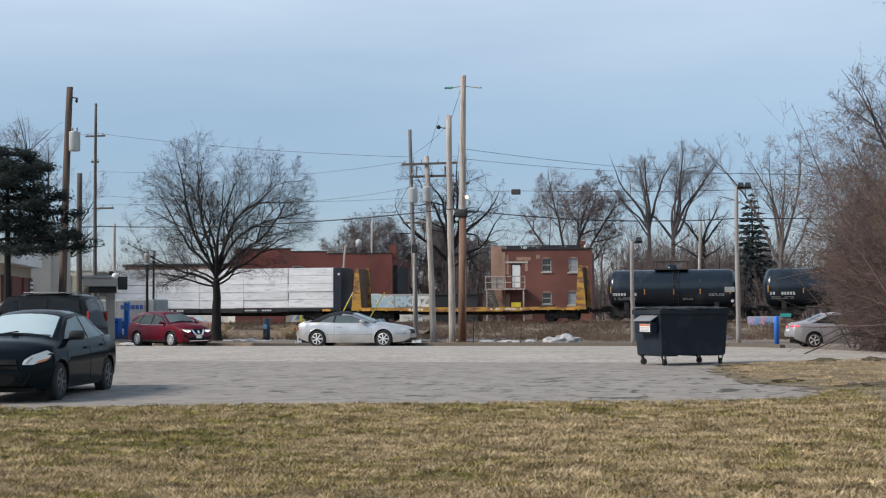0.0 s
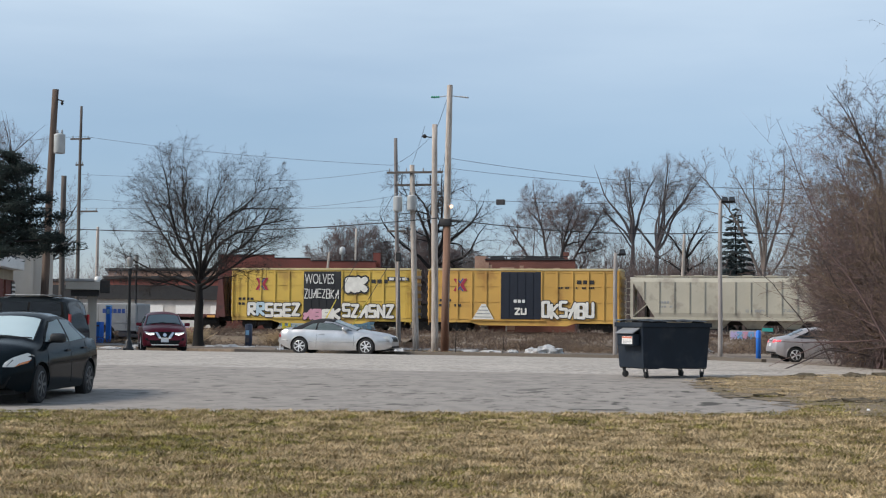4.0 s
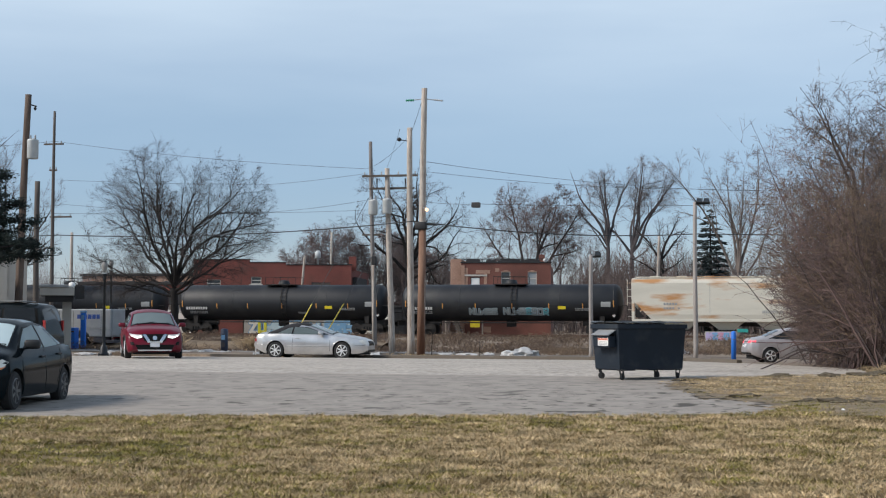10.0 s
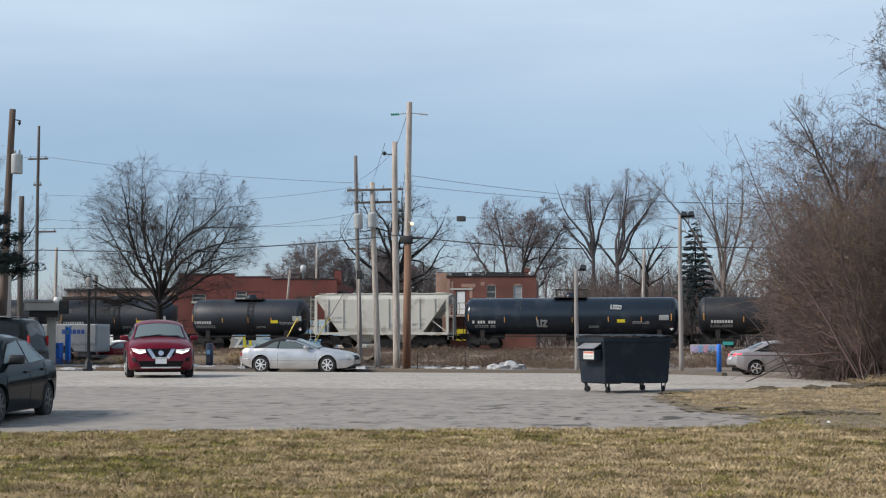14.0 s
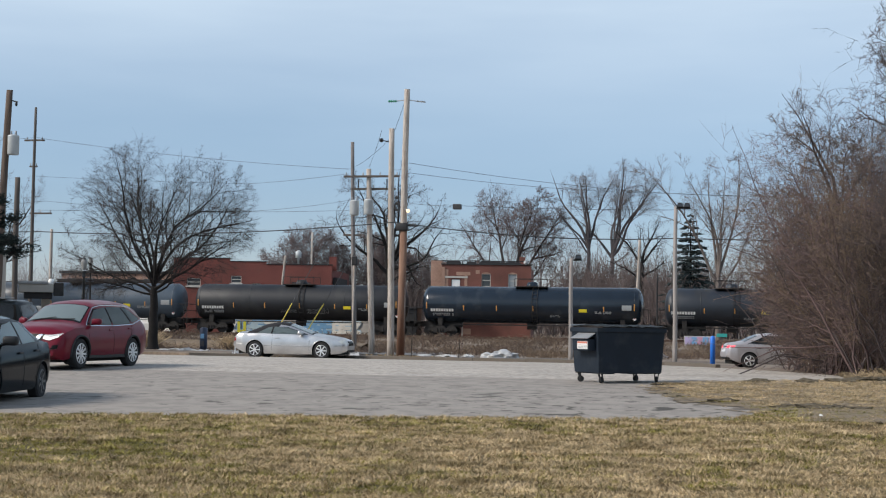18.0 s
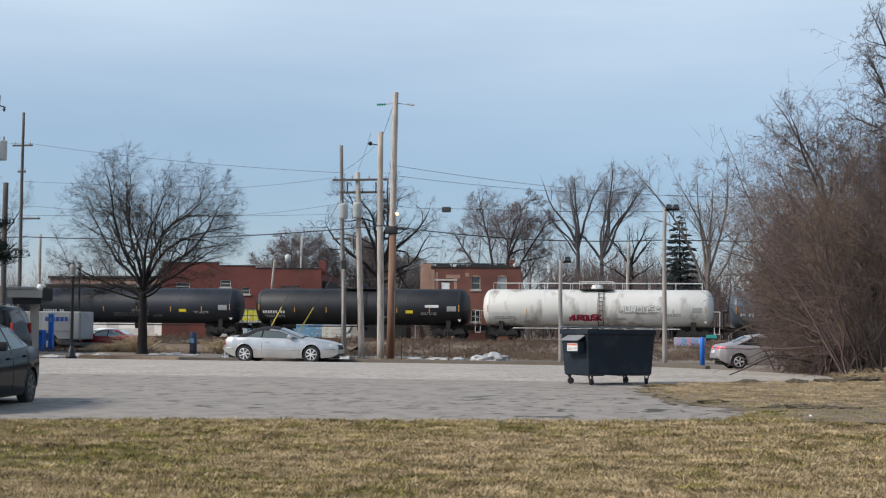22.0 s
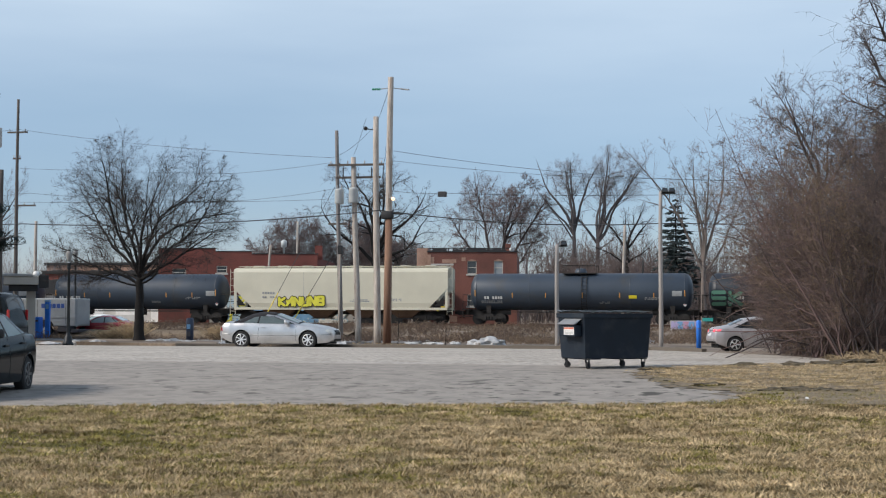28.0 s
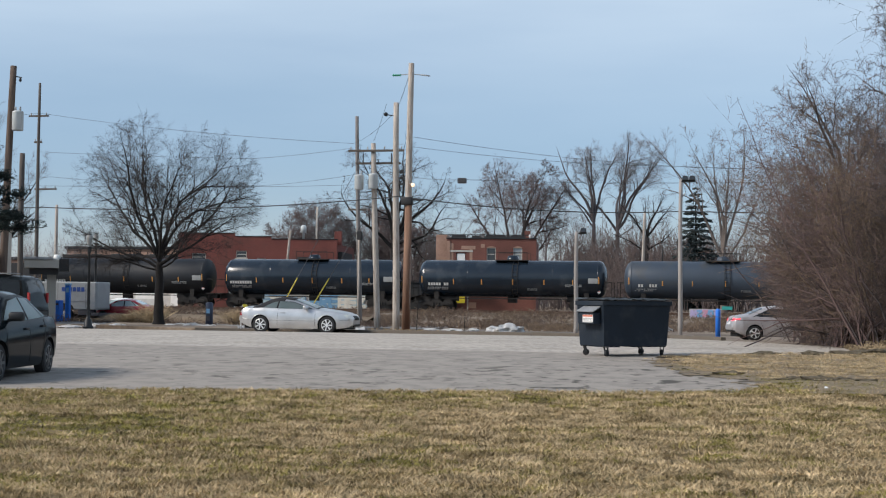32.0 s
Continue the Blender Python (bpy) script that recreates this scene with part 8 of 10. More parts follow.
VAN = dict(glass="tint_glass", L=5.4, W=1.98, xr=-1.75, xf=1.75, rw=.37, tw=.24, paint=M["paint_van"], sill=.30, nose=.7, tail=.94, shoulder_w=.97,
           top=[(-2.7, .7), (-2.68, 1.15), (-2.63, 1.5), (-2.45, 2.02), (-2.2, 2.10), (-1.0, 2.14), (.5, 2.12), (.95, 2.05), (1.75, 1.36), (2.2, 1.24), (2.55, 1.05), (2.7, .65)],
           shoulder=[(-2.7, .66), (-2.66, 1.1), (-2.4, 1.26), (0, 1.24), (1.5, 1.2), (2.2, 1.1), (2.5, .95), (2.7, .6)],
           rail=[(-2.7, .68), (-2.6, 1.45), (-2.45, 1.90), (-1.0, 2.03), (.5, 2.02), (.95, 1.94), (1.68, 1.28), (2.2, 1.16), (2.5, 1.0), (2.7, .62)],
           rail_w=[(-2.7, .86), (-1, .76), (.9, .75), (1.7, .84), (2.7, .7)], windscreen=(1.68, .98), rear_screen=(-2.47, -2.61),
           surround=[((1.5, 1.28), (.95, 1.86), (-2.3, 1.90), (-2.45, 1.30))],
           windows=[((1.4, 1.30), (.94, 1.82), (.42, 1.90), (.42, 1.29)), ((.32, 1.29), (.32, 1.91), (-.82, 1.92), (-.82, 1.29)), ((-.92, 1.29), (-.92, 1.92), (-2.22, 1.88), (-2.32, 1.30))],
           seams=[[(.37, 1.25), (.37, .5)], [(-.87, 1.25), (-.87, .5)]], handles=[(.6, 1.1)], mirror=(1.25, 1.4), spokes=6,
           patches=[("headlamp", "lamp_clear", [(.55, .8), (.85, .8), (.83, 1.0), (.6, 1.0)], True), ("grille", "grille", [(-.5, .7), (.5, .7), (.5, .98), (-.5, .98)], True),
                    ("bumper_bar", "black", [(-.85, .48), (.85, .48), (.85, .68), (-.85, .68)], False)],
           boxes=[("tail_lamp", "lamp_red", (-2.69, .83, 1.0, -2.60, .93, 1.42)), ("tail_lamp", "lamp_red", (-2.69, -.93, 1.0, -2.60, -.83, 1.42)), ("roof_rack", "steel_grey", (-1.6, -.6, 2.165, .3, .6, 2.195))])
SALOON = dict(SEDAN, dark_rim=False, glass="shade_glass", paint=M["paint_grey"], mirror_paint=M["paint_grey"], handle_paint=M["chrome"], spokes=5, rw=.315,
              patches=[("headlamp", "lamp_clear", [(.5, .62), (.72, .66), (.74, .76), (.58, .74)], True), ("grille", "grille", [(-.45, .5), (.45, .5), (.45, .64), (-.45, .64)], True),
                       ("tail_lamp", "tail_lit", [(.40, .82), (.76, .84), (.75, .93), (.46, .93)], False), ("number_plate", "plate", [(-.26, .66), (.26, .66), (.26, .78), (-.26, .78)], False),
                       ("bumper_valance", "black", [(-.66, .36), (.66, .36), (.66, .44), (-.66, .44)], False)])
HATCH = dict(SEDAN, paint=M["paint_maroon"], mirror_paint=M["paint_maroon"], handle_paint=M["paint_maroon"])

compact = car("sedan_car", "blue-black compact sedan parked at the lawn edge", pose(-13.03, 23.4, -.005, 0, 0, -80.0) @ Matrix.Scale(1.025, 4), SEDAN)[0]
car("convertible_car", "silver convertible with a closed black fabric top", pose(-18.58, 59.42, -.09, 0, 0, 0.5) @ Matrix.Scale(1.045, 4), COUPE)[0]
van = car("passenger_van", "dark full-size passenger van with tinted windows", pose(-31.0, 55.5, .02, 0, 0, 183), VAN)[0]
saloon = car("saloon_car", "warm grey saloon with red tail lamps lit", pose(.66, 56.6, -.03, 0, 0, 14) @ Matrix.Scale(.88, 4), SALOON)[0]
hatch = car("far_car", "dark red car parked beyond the island", pose(-41.25, 93.4, gz(0, 93.4) + .01, 0, 0, 180), HATCH)[0]
car("far_car", "white car parked beyond a red one", pose(-43.3, 97.0, gz(0, 97) + .01, 0, 0, 178), dict(HATCH, paint=M["white_paint"]))[0]
suv, suv_wheels = car("suv_car", "red crossover with headlamps on, driving across the lot", None, SUV, "moving cars")


# ---- dumpster ----
def dumpster(m):
    t = thing("dumpster", m, "dark blue-grey steel dumpster on casters with a black lid", "dumpster")
    L, D, zb, zt = .905, .55, .235, 1.23
    bm = bmesh.new()
    # sloping-sided open tub
    lo = [(-L + .06, -D + .05), (L - .06, -D + .05), (L - .06, D - .05), (-L + .06, D - .05)]
    hi = [(-L, -D), (L, -D), (L, D), (-L, D)]
    th = .04
    o0 = [bm.verts.new((x, y, zb)) for x, y in lo]
    o1 = [bm.verts.new((x, y, zt)) for x, y in hi]
    i1 = [bm.verts.new((x * (1 - th), y * (1 - th * 1.6), zt)) for x, y in hi]
    i0 = [bm.verts.new((x * .95, y * .93, zb + .03)) for x, y in lo]
    bm.faces.new(o0[::-1])
    bm.faces.new(i0)
    for i in range(4):
        j = (i + 1) % 4
        bm.faces.new((o0[i], o0[j], o1[j], o1[i]))
        bm.faces.new((o1[i], o1[j], i1[j], i1[i]))
        bm.faces.new((i1[i], i1[j], i0[j], i0[i]))
    bmesh.ops.recalc_face_normals(bm, faces=bm.faces)
    part("tub", bm, M["dumpster"], t)
    for y in (-D - .03, D + .002):
        part("rim_channel", boxm(-L - .03, y, zt - .09, L + .03, y + .028, zt + .01, .008), M["dumpster"], t)
    for x in (-L - .03, L + .002):
        part("rim_channel", boxm(x, -D, zt - .09, x + .028, D, zt + .01, .008), M["dumpster"], t)
    # fork pocket on the end, with its notice
    pk = part("fork_pocket", boxm(-L - .17, -.42, .72, -L + .02, .24, .98, .02), M["dumpster"], t)
    part("pocket_mouth", boxm(-L - .176, -.38, .75, -L - .171, -.02, .95), M["black"], pk)
    part("pocket_hood", slabm([(-L - .2, .985), (-L + .0, 1.10), (-L + .0, 1.12), (-L - .22, 1.0)], -.44, .26), M["steel_grey"], pk, "worn bare-steel hood")
    st = part("notice", boxm(-L - .181, -.40, .76, -L - .177, .02, .93), M["sticker"], pk, "white notice with a red heading")
    part("notice_heading", boxm(-L - .185, -.39, .885, -L - .182, .01, .925), M["sticker_red"], st)
    for i in range(3):
        part("notice_line", boxm(-L - .185, -.37, .78 + i * .03, -L - .182, -.02, .792 + i * .03), M["stencil_grey"], st)
    for x0, x1 in ((-.94, -.01), (.01, .94)):
        bm = bmesh.new()
        n, mrow = 8, []
        for i in range(n + 1):
            x = x0 + (x1 - x0) * i / n
            mrow.append([bm.verts.new((x, -D - .05 + (2 * D + .1) * j / 6, zt + .035 + .035 * math.sin(math.pi * j / 6) + .012 * math.sin(i * 2.1 + j) + (.012 if i % 2 else 0))) for j in range(7)])
        for a, b in zip(mrow, mrow[1:]):
            for j in range(6):
                bm.faces.new((a[j], b[j], b[j + 1], a[j + 1]))
        r = bmesh.ops.solidify(bm, geom=bm.faces[:], thickness=.02)
        part("lid", bm, M["lid"], t, "warped black plastic lid")
    bm = bmesh.new()
    tube(bm, (-L, D + .05, zt + .06), (L, D + .05, zt + .06), .02)
    part("hinge_rod", bm, M["steel_grey"], t)
    for i, (x, y) in enumerate(((-.76, -.44), (-.76, .44), (.76, -.44), (.76, .44))):
        c = part("caster_plate", boxm(-.08, -.07, 0, .08, .07, .025, .005), M["black"], t)
        c.matrix_basis = pose(x, y, zb - .027, 0, 0, (25, -40, 70, 10)[i])
        for s in (-.045, .037):
            part("fork", slabm([(-.035, 0), (.035, 0), (.055, -.13), (.015, -.13)], s, s + .008), M["black"], c)
        bm = bmesh.new()
        lathe(bm, [(-.026, .05), (-.022, .074), (.022, .074), (.026, .05)], "y", 16, (.035, 0, -.132))
        part("caster_wheel", bm, M["rubber"], c)
    for x, w in ((-.55, .16), (.1, .10), (.52, .18)):
        part("bottom_channel", boxm(x - w, -D + .10, zb - .03, x + w, D - .10, zb - .002, .004), M["dumpster"], t)
    for x in (-.45, .0, .45):
        part("stiffener", slabm([(x - .03, zb + .05), (x + .03, zb + .05), (x + .03, zt - .1), (x - .03, zt - .1)], D - .03, D + .012), M["dumpster"], t)
    return t


dumpster(pose(-3.08, 34.45, gz(0, 34.4), 0, 0, 39))
lit = bmesh.new()
bmesh.ops.create_icosphere(lit, subdivisions=2, radius=.035)
for v in lit.verts:
    v.co *= 1 + .5 * noise.noise(v.co * 20)
ob = tagged(link_mesh("litter", lit, M["litter"]), "crumpled white paper scrap on the lawn", "litter")
ob.matrix_basis = pose(1.0, 24.5, gz(0, 24.5) + .04)
for i, (x, y, sx, sy, sz) in enumerate(((.55, 26.5, .28, .16, .07), (.9, 26.4, .32, .2, .09), (1.3, 26.6, .3, .14, .06), (1.75, 26.5, .2, .1, .05), (.1, 35.4, .35, .2, .08), (1.15, 35.6, .25, .2, .09),
                                        (1.9, 36.2, .4, .25, .1), (2.6, 37.0, .5, .3, .12), (-.6, 27.9, .3, .14, .05), (-1.9, 33.6, .3, .2, .05))):
    clod = bmesh.new()
    bmesh.ops.create_icosphere(clod, subdivisions=3, radius=1)
    for v in clod.verts:
        p = v.co
        k = 1 + .5 * noise.noise(p * 2.2 + Vector((i, 5, 0))) + .35 * noise.noise(p * 6 + Vector((i, 9, 0)))
        v.co = Vector((p.x * sx * k, p.y * sy * k, max(-.2, p.z) * sz * k))
    ob = tagged(link_mesh("soil_clod", clod, M["damp_soil"]), "clod of dark damp soil and roots on the verge", "soil", "soil clods")
    ob.matrix_basis = pose(x, y, gz(x, y) + .03, 0, 0, 10 * math.sin(i))
for i, (x, y, h) in enumerate(((-14.3, 62.2, 1.5), (-13.1, 66.5, 1.0))):
    sp = tagged(link_mesh("sapling", tubem((0, 0, 0), (.05, 0, h), .02, .012, 5), M["bark"]), "thin bare sapling stake in the verge", "sapling")
    sp.matrix_basis = pose(x, y, gz(x, y) - .02)



st = thing("marker_stake", pose(-22.43, 63.0, gz(-19, 63) - .05), "thin white marker stake with a red top", "stake")
part("shaft", tubem((0, 0, 0), (.02, 0, .62), .03, .03, 8), M["sticker"], st)
part("cap", tubem((.02, 0, .621), (.02, 0, .80), .033, .033, 8), M["placard_red"], st, "red top band")
# ---- freight train ----
def mesh_of(name, bm, material, smooth=False):
    me = bpy.data.meshes.new(name)
    bm.to_mesh(me)
    bm.free()
    me.materials.append(material)
    if smooth:
        me.polygons.foreach_set("use_smooth", [True] * len(me.polygons))
    return me


def bogie_kit():
    bm = bmesh.new()
    for s in (-1, 1):
        y = s * 1.0
        pts = [(-1.15, .52), (-.95, .62), (-.45, .66), (-.3, .82), (.3, .82), (.45, .66), (.95, .62), (1.15, .52), (1.1, .40), (.7, .44), (.35, .26), (-.35, .26), (-.7, .44), (-1.1, .40)]
        slab(bm, pts, y - .08, y + .08)
        for x in (-.22, 0, .22):
            tube(bm, (x, y - .1, .34), (x, y - .1, .6), .07, .07, 8)
    box(bm, -.25, -.92, .35, .25, .92, .72, .03)
    side = mesh_of("side_frame", bm, M["bogie"])
    bm = bmesh.new()
    for s in (-1, 1):
        y = s * .75
        lathe(bm, [(y - .07, .40), (y - .06, .42), (y + .04, .42), (y + .05, .45), (y + .07, .45)] if s > 0 else [(y - .07, .45), (y - .05, .45), (y - .04, .42), (y + .06, .42), (y + .07, .40)], "y", 24, (0, 0, .42))
        lathe(bm, [(s * 1.06 - .03, .05), (s * 1.06, .11), (s * 1.06 + .03, .05)], "y", 10, (0, 0, .46))
    tube(bm, (0, -.75, .42), (0, .75, .42), .08, None, 10)
    ws = mesh_of("wheelset", bm, M["bogie"])
    return side, ws


BOGIE, WHEELSET = bogie_kit()


def bogie(t, x):
    b = share("bogie", BOGIE, t, pose(x, 0, 0))
    for d in (-.89, .89):
        share("wheelset", WHEELSET, b, pose(d, 0, 0))
    return b


def coupler(t, x, s, low=.75, reach=.75):
    bm = bmesh.new()
    box(bm, min(x, x + s * reach), -.1, low, max(x, x + s * reach), .1, low + .24, .02)
    box(bm, min(x + s * reach, x + s * (reach - .25)), -.19, low - .04, max(x + s * reach, x + s * (reach - .25)), .19, low + .28, .04)
    tube(bm, (x + s * .1, .35, low + .05), (x + s * reach, .3, low - .3), .03, None, 6)
    part("coupler", bm, M["bogie"], t)


def ladder(t, x, y, z0, z1, w, material, along="x", rungs=7, name="ladder"):
    bm = bmesh.new()
    a, b = (x - w / 2, x + w / 2)
    for q in (a, b):
        tube(bm, (q, y, z0), (q, y, z1), .025, None, 5)
    for i in range(rungs):
        z = z0 + (z1 - z0) * (i + .5) / rungs
        tube(bm, (a, y, z), (b, y, z), .018, None, 5)
    return part(name, bm, material, t)


def stencil(t, x, z, w, h, y, cols, rows_, material, seed, on=None, tilt=None):
    """Unreadable lettering: bars of the size of the characters."""
    r = random.Random(seed)
    bm = bmesh.new()
    cw = w / cols
    for j in range(rows_):
        for i in range(cols):
            if r.random() < .14 and cols > 4:
                continue
            x0 = x + i * cw
            z0 = z - (j + 1) * h
            p = [(x0 + cw * .12, z0 + h * .15), (x0 + cw * .85, z0 + h * .15), (x0 + cw * .85, z0 + h * .88), (x0 + cw * .12, z0 + h * .88)]
            if on:
                vs = [on(a, b) for a, b in p]
            else:
                vs = [(a, y, b) for a, b in p]
            bm.faces.new([bm.verts.new(v) for v in vs])
    part("lettering", bm, M[material], t)["kind"] = "stuff"


LADDER = {}


def tank_car(name, label, L, paint, R=1.46, seed=0, slope=.0, band=True, rail_top=True, look_="black", tags=(), group="tank cars"):
    """Tank car along x, near side at -y, rail top at z 0."""
    r = random.Random(seed)
    t = thing(name, None, label, "tank car", group)
    zc = 1.08 + R
    h = L / 2
    bm = bmesh.new()
    e = .62
    prof = [(-h, .05), (-h + .02, R * .35), (-h + .10, R * .62), (-h + .25, R * .84), (-h + .42, R * .95), (-h + e, R)]
    prof += [(-h * .5, R * (1 + slope * .3)), (-.35, R * (1 + slope)), (.35, R * (1 + slope)), (h * .5, R * (1 + slope * .3))]
    prof += [(-a, b) for a, b in prof[5::-1]]
    lathe(bm, prof, "x", 40, (0, 0, zc))
    part("shell", bm, paint, t, smooth=True)

    def on(x, z):
        d = z - zc
        return (x, -math.sqrt(max(.01, R * R - d * d)) - .012, z)
    # weld bands
    for x in (-h + e, -h * .45, h * .45, h - e):
        bm = bmesh.new()
        lathe(bm, [(x - .03, R + .003), (x - .02, R + .011), (x + .02, R + .011), (x + .03, R + .003)], "x", 40, (0, 0, zc))
        part("weld_band", bm, paint, t, smooth=True)
    # stub sills, bolsters, bogies, couplers, end platforms
    for s in (-1, 1):
        xb = s * (h - 1.55)
        part("stub_sill", boxm(min(s * (h + .45), xb - s * 1.6), -.32, .72, max(s * (h + .45), xb - s * 1.6), .32, 1.12, .02), M["bogie"], t)
        bm = bmesh.new()
        slab(bm, [(xb - .16, .85), (xb + .16, .85), (xb + .2, 1.6), (xb - .2, 1.6)], -1.0, 1.0)
        part("saddle", bm, M["bogie"], t)
        bogie(t, xb)
        coupler(t, s * (h + .3), s)
        pf = part("end_platform", boxm(min(s * (h - .1), s * (h + .5)), -1.45, 1.1, max(s * (h - .1), s * (h + .5)), 1.45, 1.17, .01), M["bogie"], t)
        bm = bmesh.new()
        for y in (-1.4, 1.4):
            tube(bm, (s * (h + .45), y, .55), (s * (h + .45), y, 2.3), .025, None, 5)
            tube(bm, (s * (h + .45), y, 2.3), (s * (h - .1), y, 2.3), .025, None, 5)
            tube(bm, (s * (h + .05), y, .55), (s * (h + .05), y, 1.1), .025, None, 5)
            tube(bm, (s * (h + .05), y, .58), (s * (h + .45), y, .58), .025, None, 5)
        tube(bm, (s * (h + .45), -1.4, 1.75), (s * (h + .45), 1.4, 1.75), .025, None, 5)
        part("handrail", bm, M["stencil"] if "pale_rail" in tags else M["bogie"], pf)
        if "wheel_box" in tags and s > 0:
            part("brake_wheel", tubem((s * (h + .35), -1.0, 1.9), (s * (h + .42), -1.0, 1.9), .28, None, 14), M["bogie"], t)
    # running board and piping below
    part("side_sill", boxm(-h * .72, -1.32, .92, h * .72, -1.22, .98), M["stencil"] if "pale_rail" in tags else M["bogie"], t)
    bm = bmesh.new()
    box(bm, -.35, -.35, .62, .35, .35, 1.2, .04)
    tube(bm, (-h * .5, -.45, .95), (h * .5, -.45, .95), .05, None, 6)
    part("outlet_valve", bm, M["bogie"], t)
    # top works
    bm = bmesh.new()
    lathe(bm, [(zc + R - .08, .48), (zc + R + .18, .48), (zc + R + .22, .42), (zc + R + .36, .4), (zc + R + .4, .1)], "z", 18, (0, 0, 0))
    part("manway", bm, paint, t, smooth=True)
    pl_ = part("top_platform", boxm(-1.3, -.95, zc + R - .04, 1.3, .95, zc + R + .03, .01), M["bogie"], t)
    if rail_top:
        for y in (-.95, .95):
            bm = bmesh.new()
            for x in (-1.3, 0, 1.3):
                tube(bm, (x, y, zc + R), (x, y, zc + R + .62), .02, None, 5)
            tube(bm, (-1.3, y, zc + R + .62), (1.3, y, zc + R + .62), .02, None, 5)
            part("top_rail", bm, M["stencil"] if "pale_rail" in tags else M["bogie"], pl_)
    if "long_rail" in tags:
        bm = bmesh.new()
        for y in (-.8, .8):
            for i in range(9):
                tube(bm, (-h * .9 + i * h * 1.8 / 8, y, zc + R - .25), (-h * .9 + i * h * 1.8 / 8, y, zc + R + .5), .02, None, 5)
            tube(bm, (-h * .9, y, zc + R + .5), (h * .9, y, zc + R + .5), .022, None, 5)
        part("long_rail", bm, M["stencil"], pl_, "pale rail along the tank top")
    # curved ladder on the side
    if R not in LADDER:
        bm = bmesh.new()
        last = None
        for i in range(9):
            q = math.radians(-75 + 150 * i / 8)
            ring = [bm.verts.new((dx, -(R + .09 + dr) * math.cos(q), (R + .09 + dr) * math.sin(q))) for dx, dr in ((-.02, -.02), (.02, -.02), (.02, .02), (-.02, .02))]
            if last:
                for k in range(4):
                    bm.faces.new((last[k], last[(k + 1) % 4], ring[(k + 1) % 4], ring[k]))
            last = ring
        LADDER[R] = (mesh_of("ladder_rail", bm, M["bogie"]), mesh_of("rung", tubem((-.2, 0, 0), (.2, 0, 0), .018, None, 5), M["bogie"]))
    rail_me, rung_me = LADDER[R]
    for x in (.18, .58):
        share("ladder_rail", rail_me, t, pose(x, 0, zc))
    for i in range(12):
        q = math.radians(-72 + 144 * i / 11)
        share("rung", rung_me, t, pose(.38, -(R + .09) * math.cos(q), zc + (R + .09) * math.sin(q)))

    def decal(nm, material, x0, z0, x1, z1, lab="", lift=0.0):
        n = 5
        b = bmesh.new()
        prev = None
        for i in range(n + 1):
            z = z0 + (z1 - z0) * i / n
            a = [b.verts.new(Vector(on(x, z)) - Vector((0, lift, 0))) for x in (x0, x1)]
            if prev:
                b.faces.new((prev[0], prev[1], a[1], a[0]))
            prev = a
        part(nm, b, M[material], t, lab)
    # upright reflective strips spaced along the side
    for i, f in enumerate((-.94, -.60, -.30, .03, .36, .66, .93) if L > 14 else (-.92, -.4, .05, .45, .9)):
        z = zc - .28 + (.12 if abs(f) > .9 else 0)
        decal("reflector", "reflector", f * h - .035, z - .2, f * h + .035, z + .2 + (.12 if abs(f) > .9 else 0))
    stencil(t, -h * .92 + .12, zc - .32, 1.9, .30, 0, 9, 1, "stencil", seed + 1, on)
    stencil(t, -h * .90 + .12, zc - .68, 1.7, .12, 0, 12, 2, "stencil_grey", seed + 2, on)
    stencil(t, h * .58, zc - .42, 1.3, .11, 0, 12, 2, "stencil_grey", seed + 3, on)
    stencil(t, h * .18, zc - .75, .8, .09, 0, 8, 2, "stencil_grey", seed + 4, on)
    decal("data_panel", "stencil_grey", h * .82, zc - .34, h * .82 + .75, zc + .06, "grey block of small print")
    if "plain" not in tags:
        decal("yellow_panel", "hi_yellow", h * .44, zc - .52, h * .44 + .62, zc - .28, "yellow handling panel")
    if "white_panel" in tags:
        decal("white_panel", "stencil", h * .62, zc - .05, h * .62 + 1.1, zc + .16)
    # placard
    b = bmesh.new()
    c = on(h * .93, zc - 1.0)
    b.faces.new([b.verts.new((c[0] + a, c[1] - .03, c[2] + d)) for a, d in ((-.15, 0), (0, -.15), (.15, 0), (0, .15))])
    part("placard", b, M["stencil"], t, "diamond hazard placard")
    b = bmesh.new()
    b.faces.new([b.verts.new((c[0] + a, c[1] - .035, c[2] + d)) for a, d in ((-.09, .02), (.09, .02), (0, .11))])
    part("placard_mark", b, M["placard_red"], t)

    for tg in tags:
        if isinstance(tg, tuple):
            f0, f1, z0, z1, fills, outline = tg
            spray(t, f0 * h, zc + z0, (f1 - f0) * h, z1 - z0, 0, seed + 9, fills, outline, on=lambda a, b: (on(a, b)[0], on(a, b)[1] - .04, b), fat=.12)
    return t


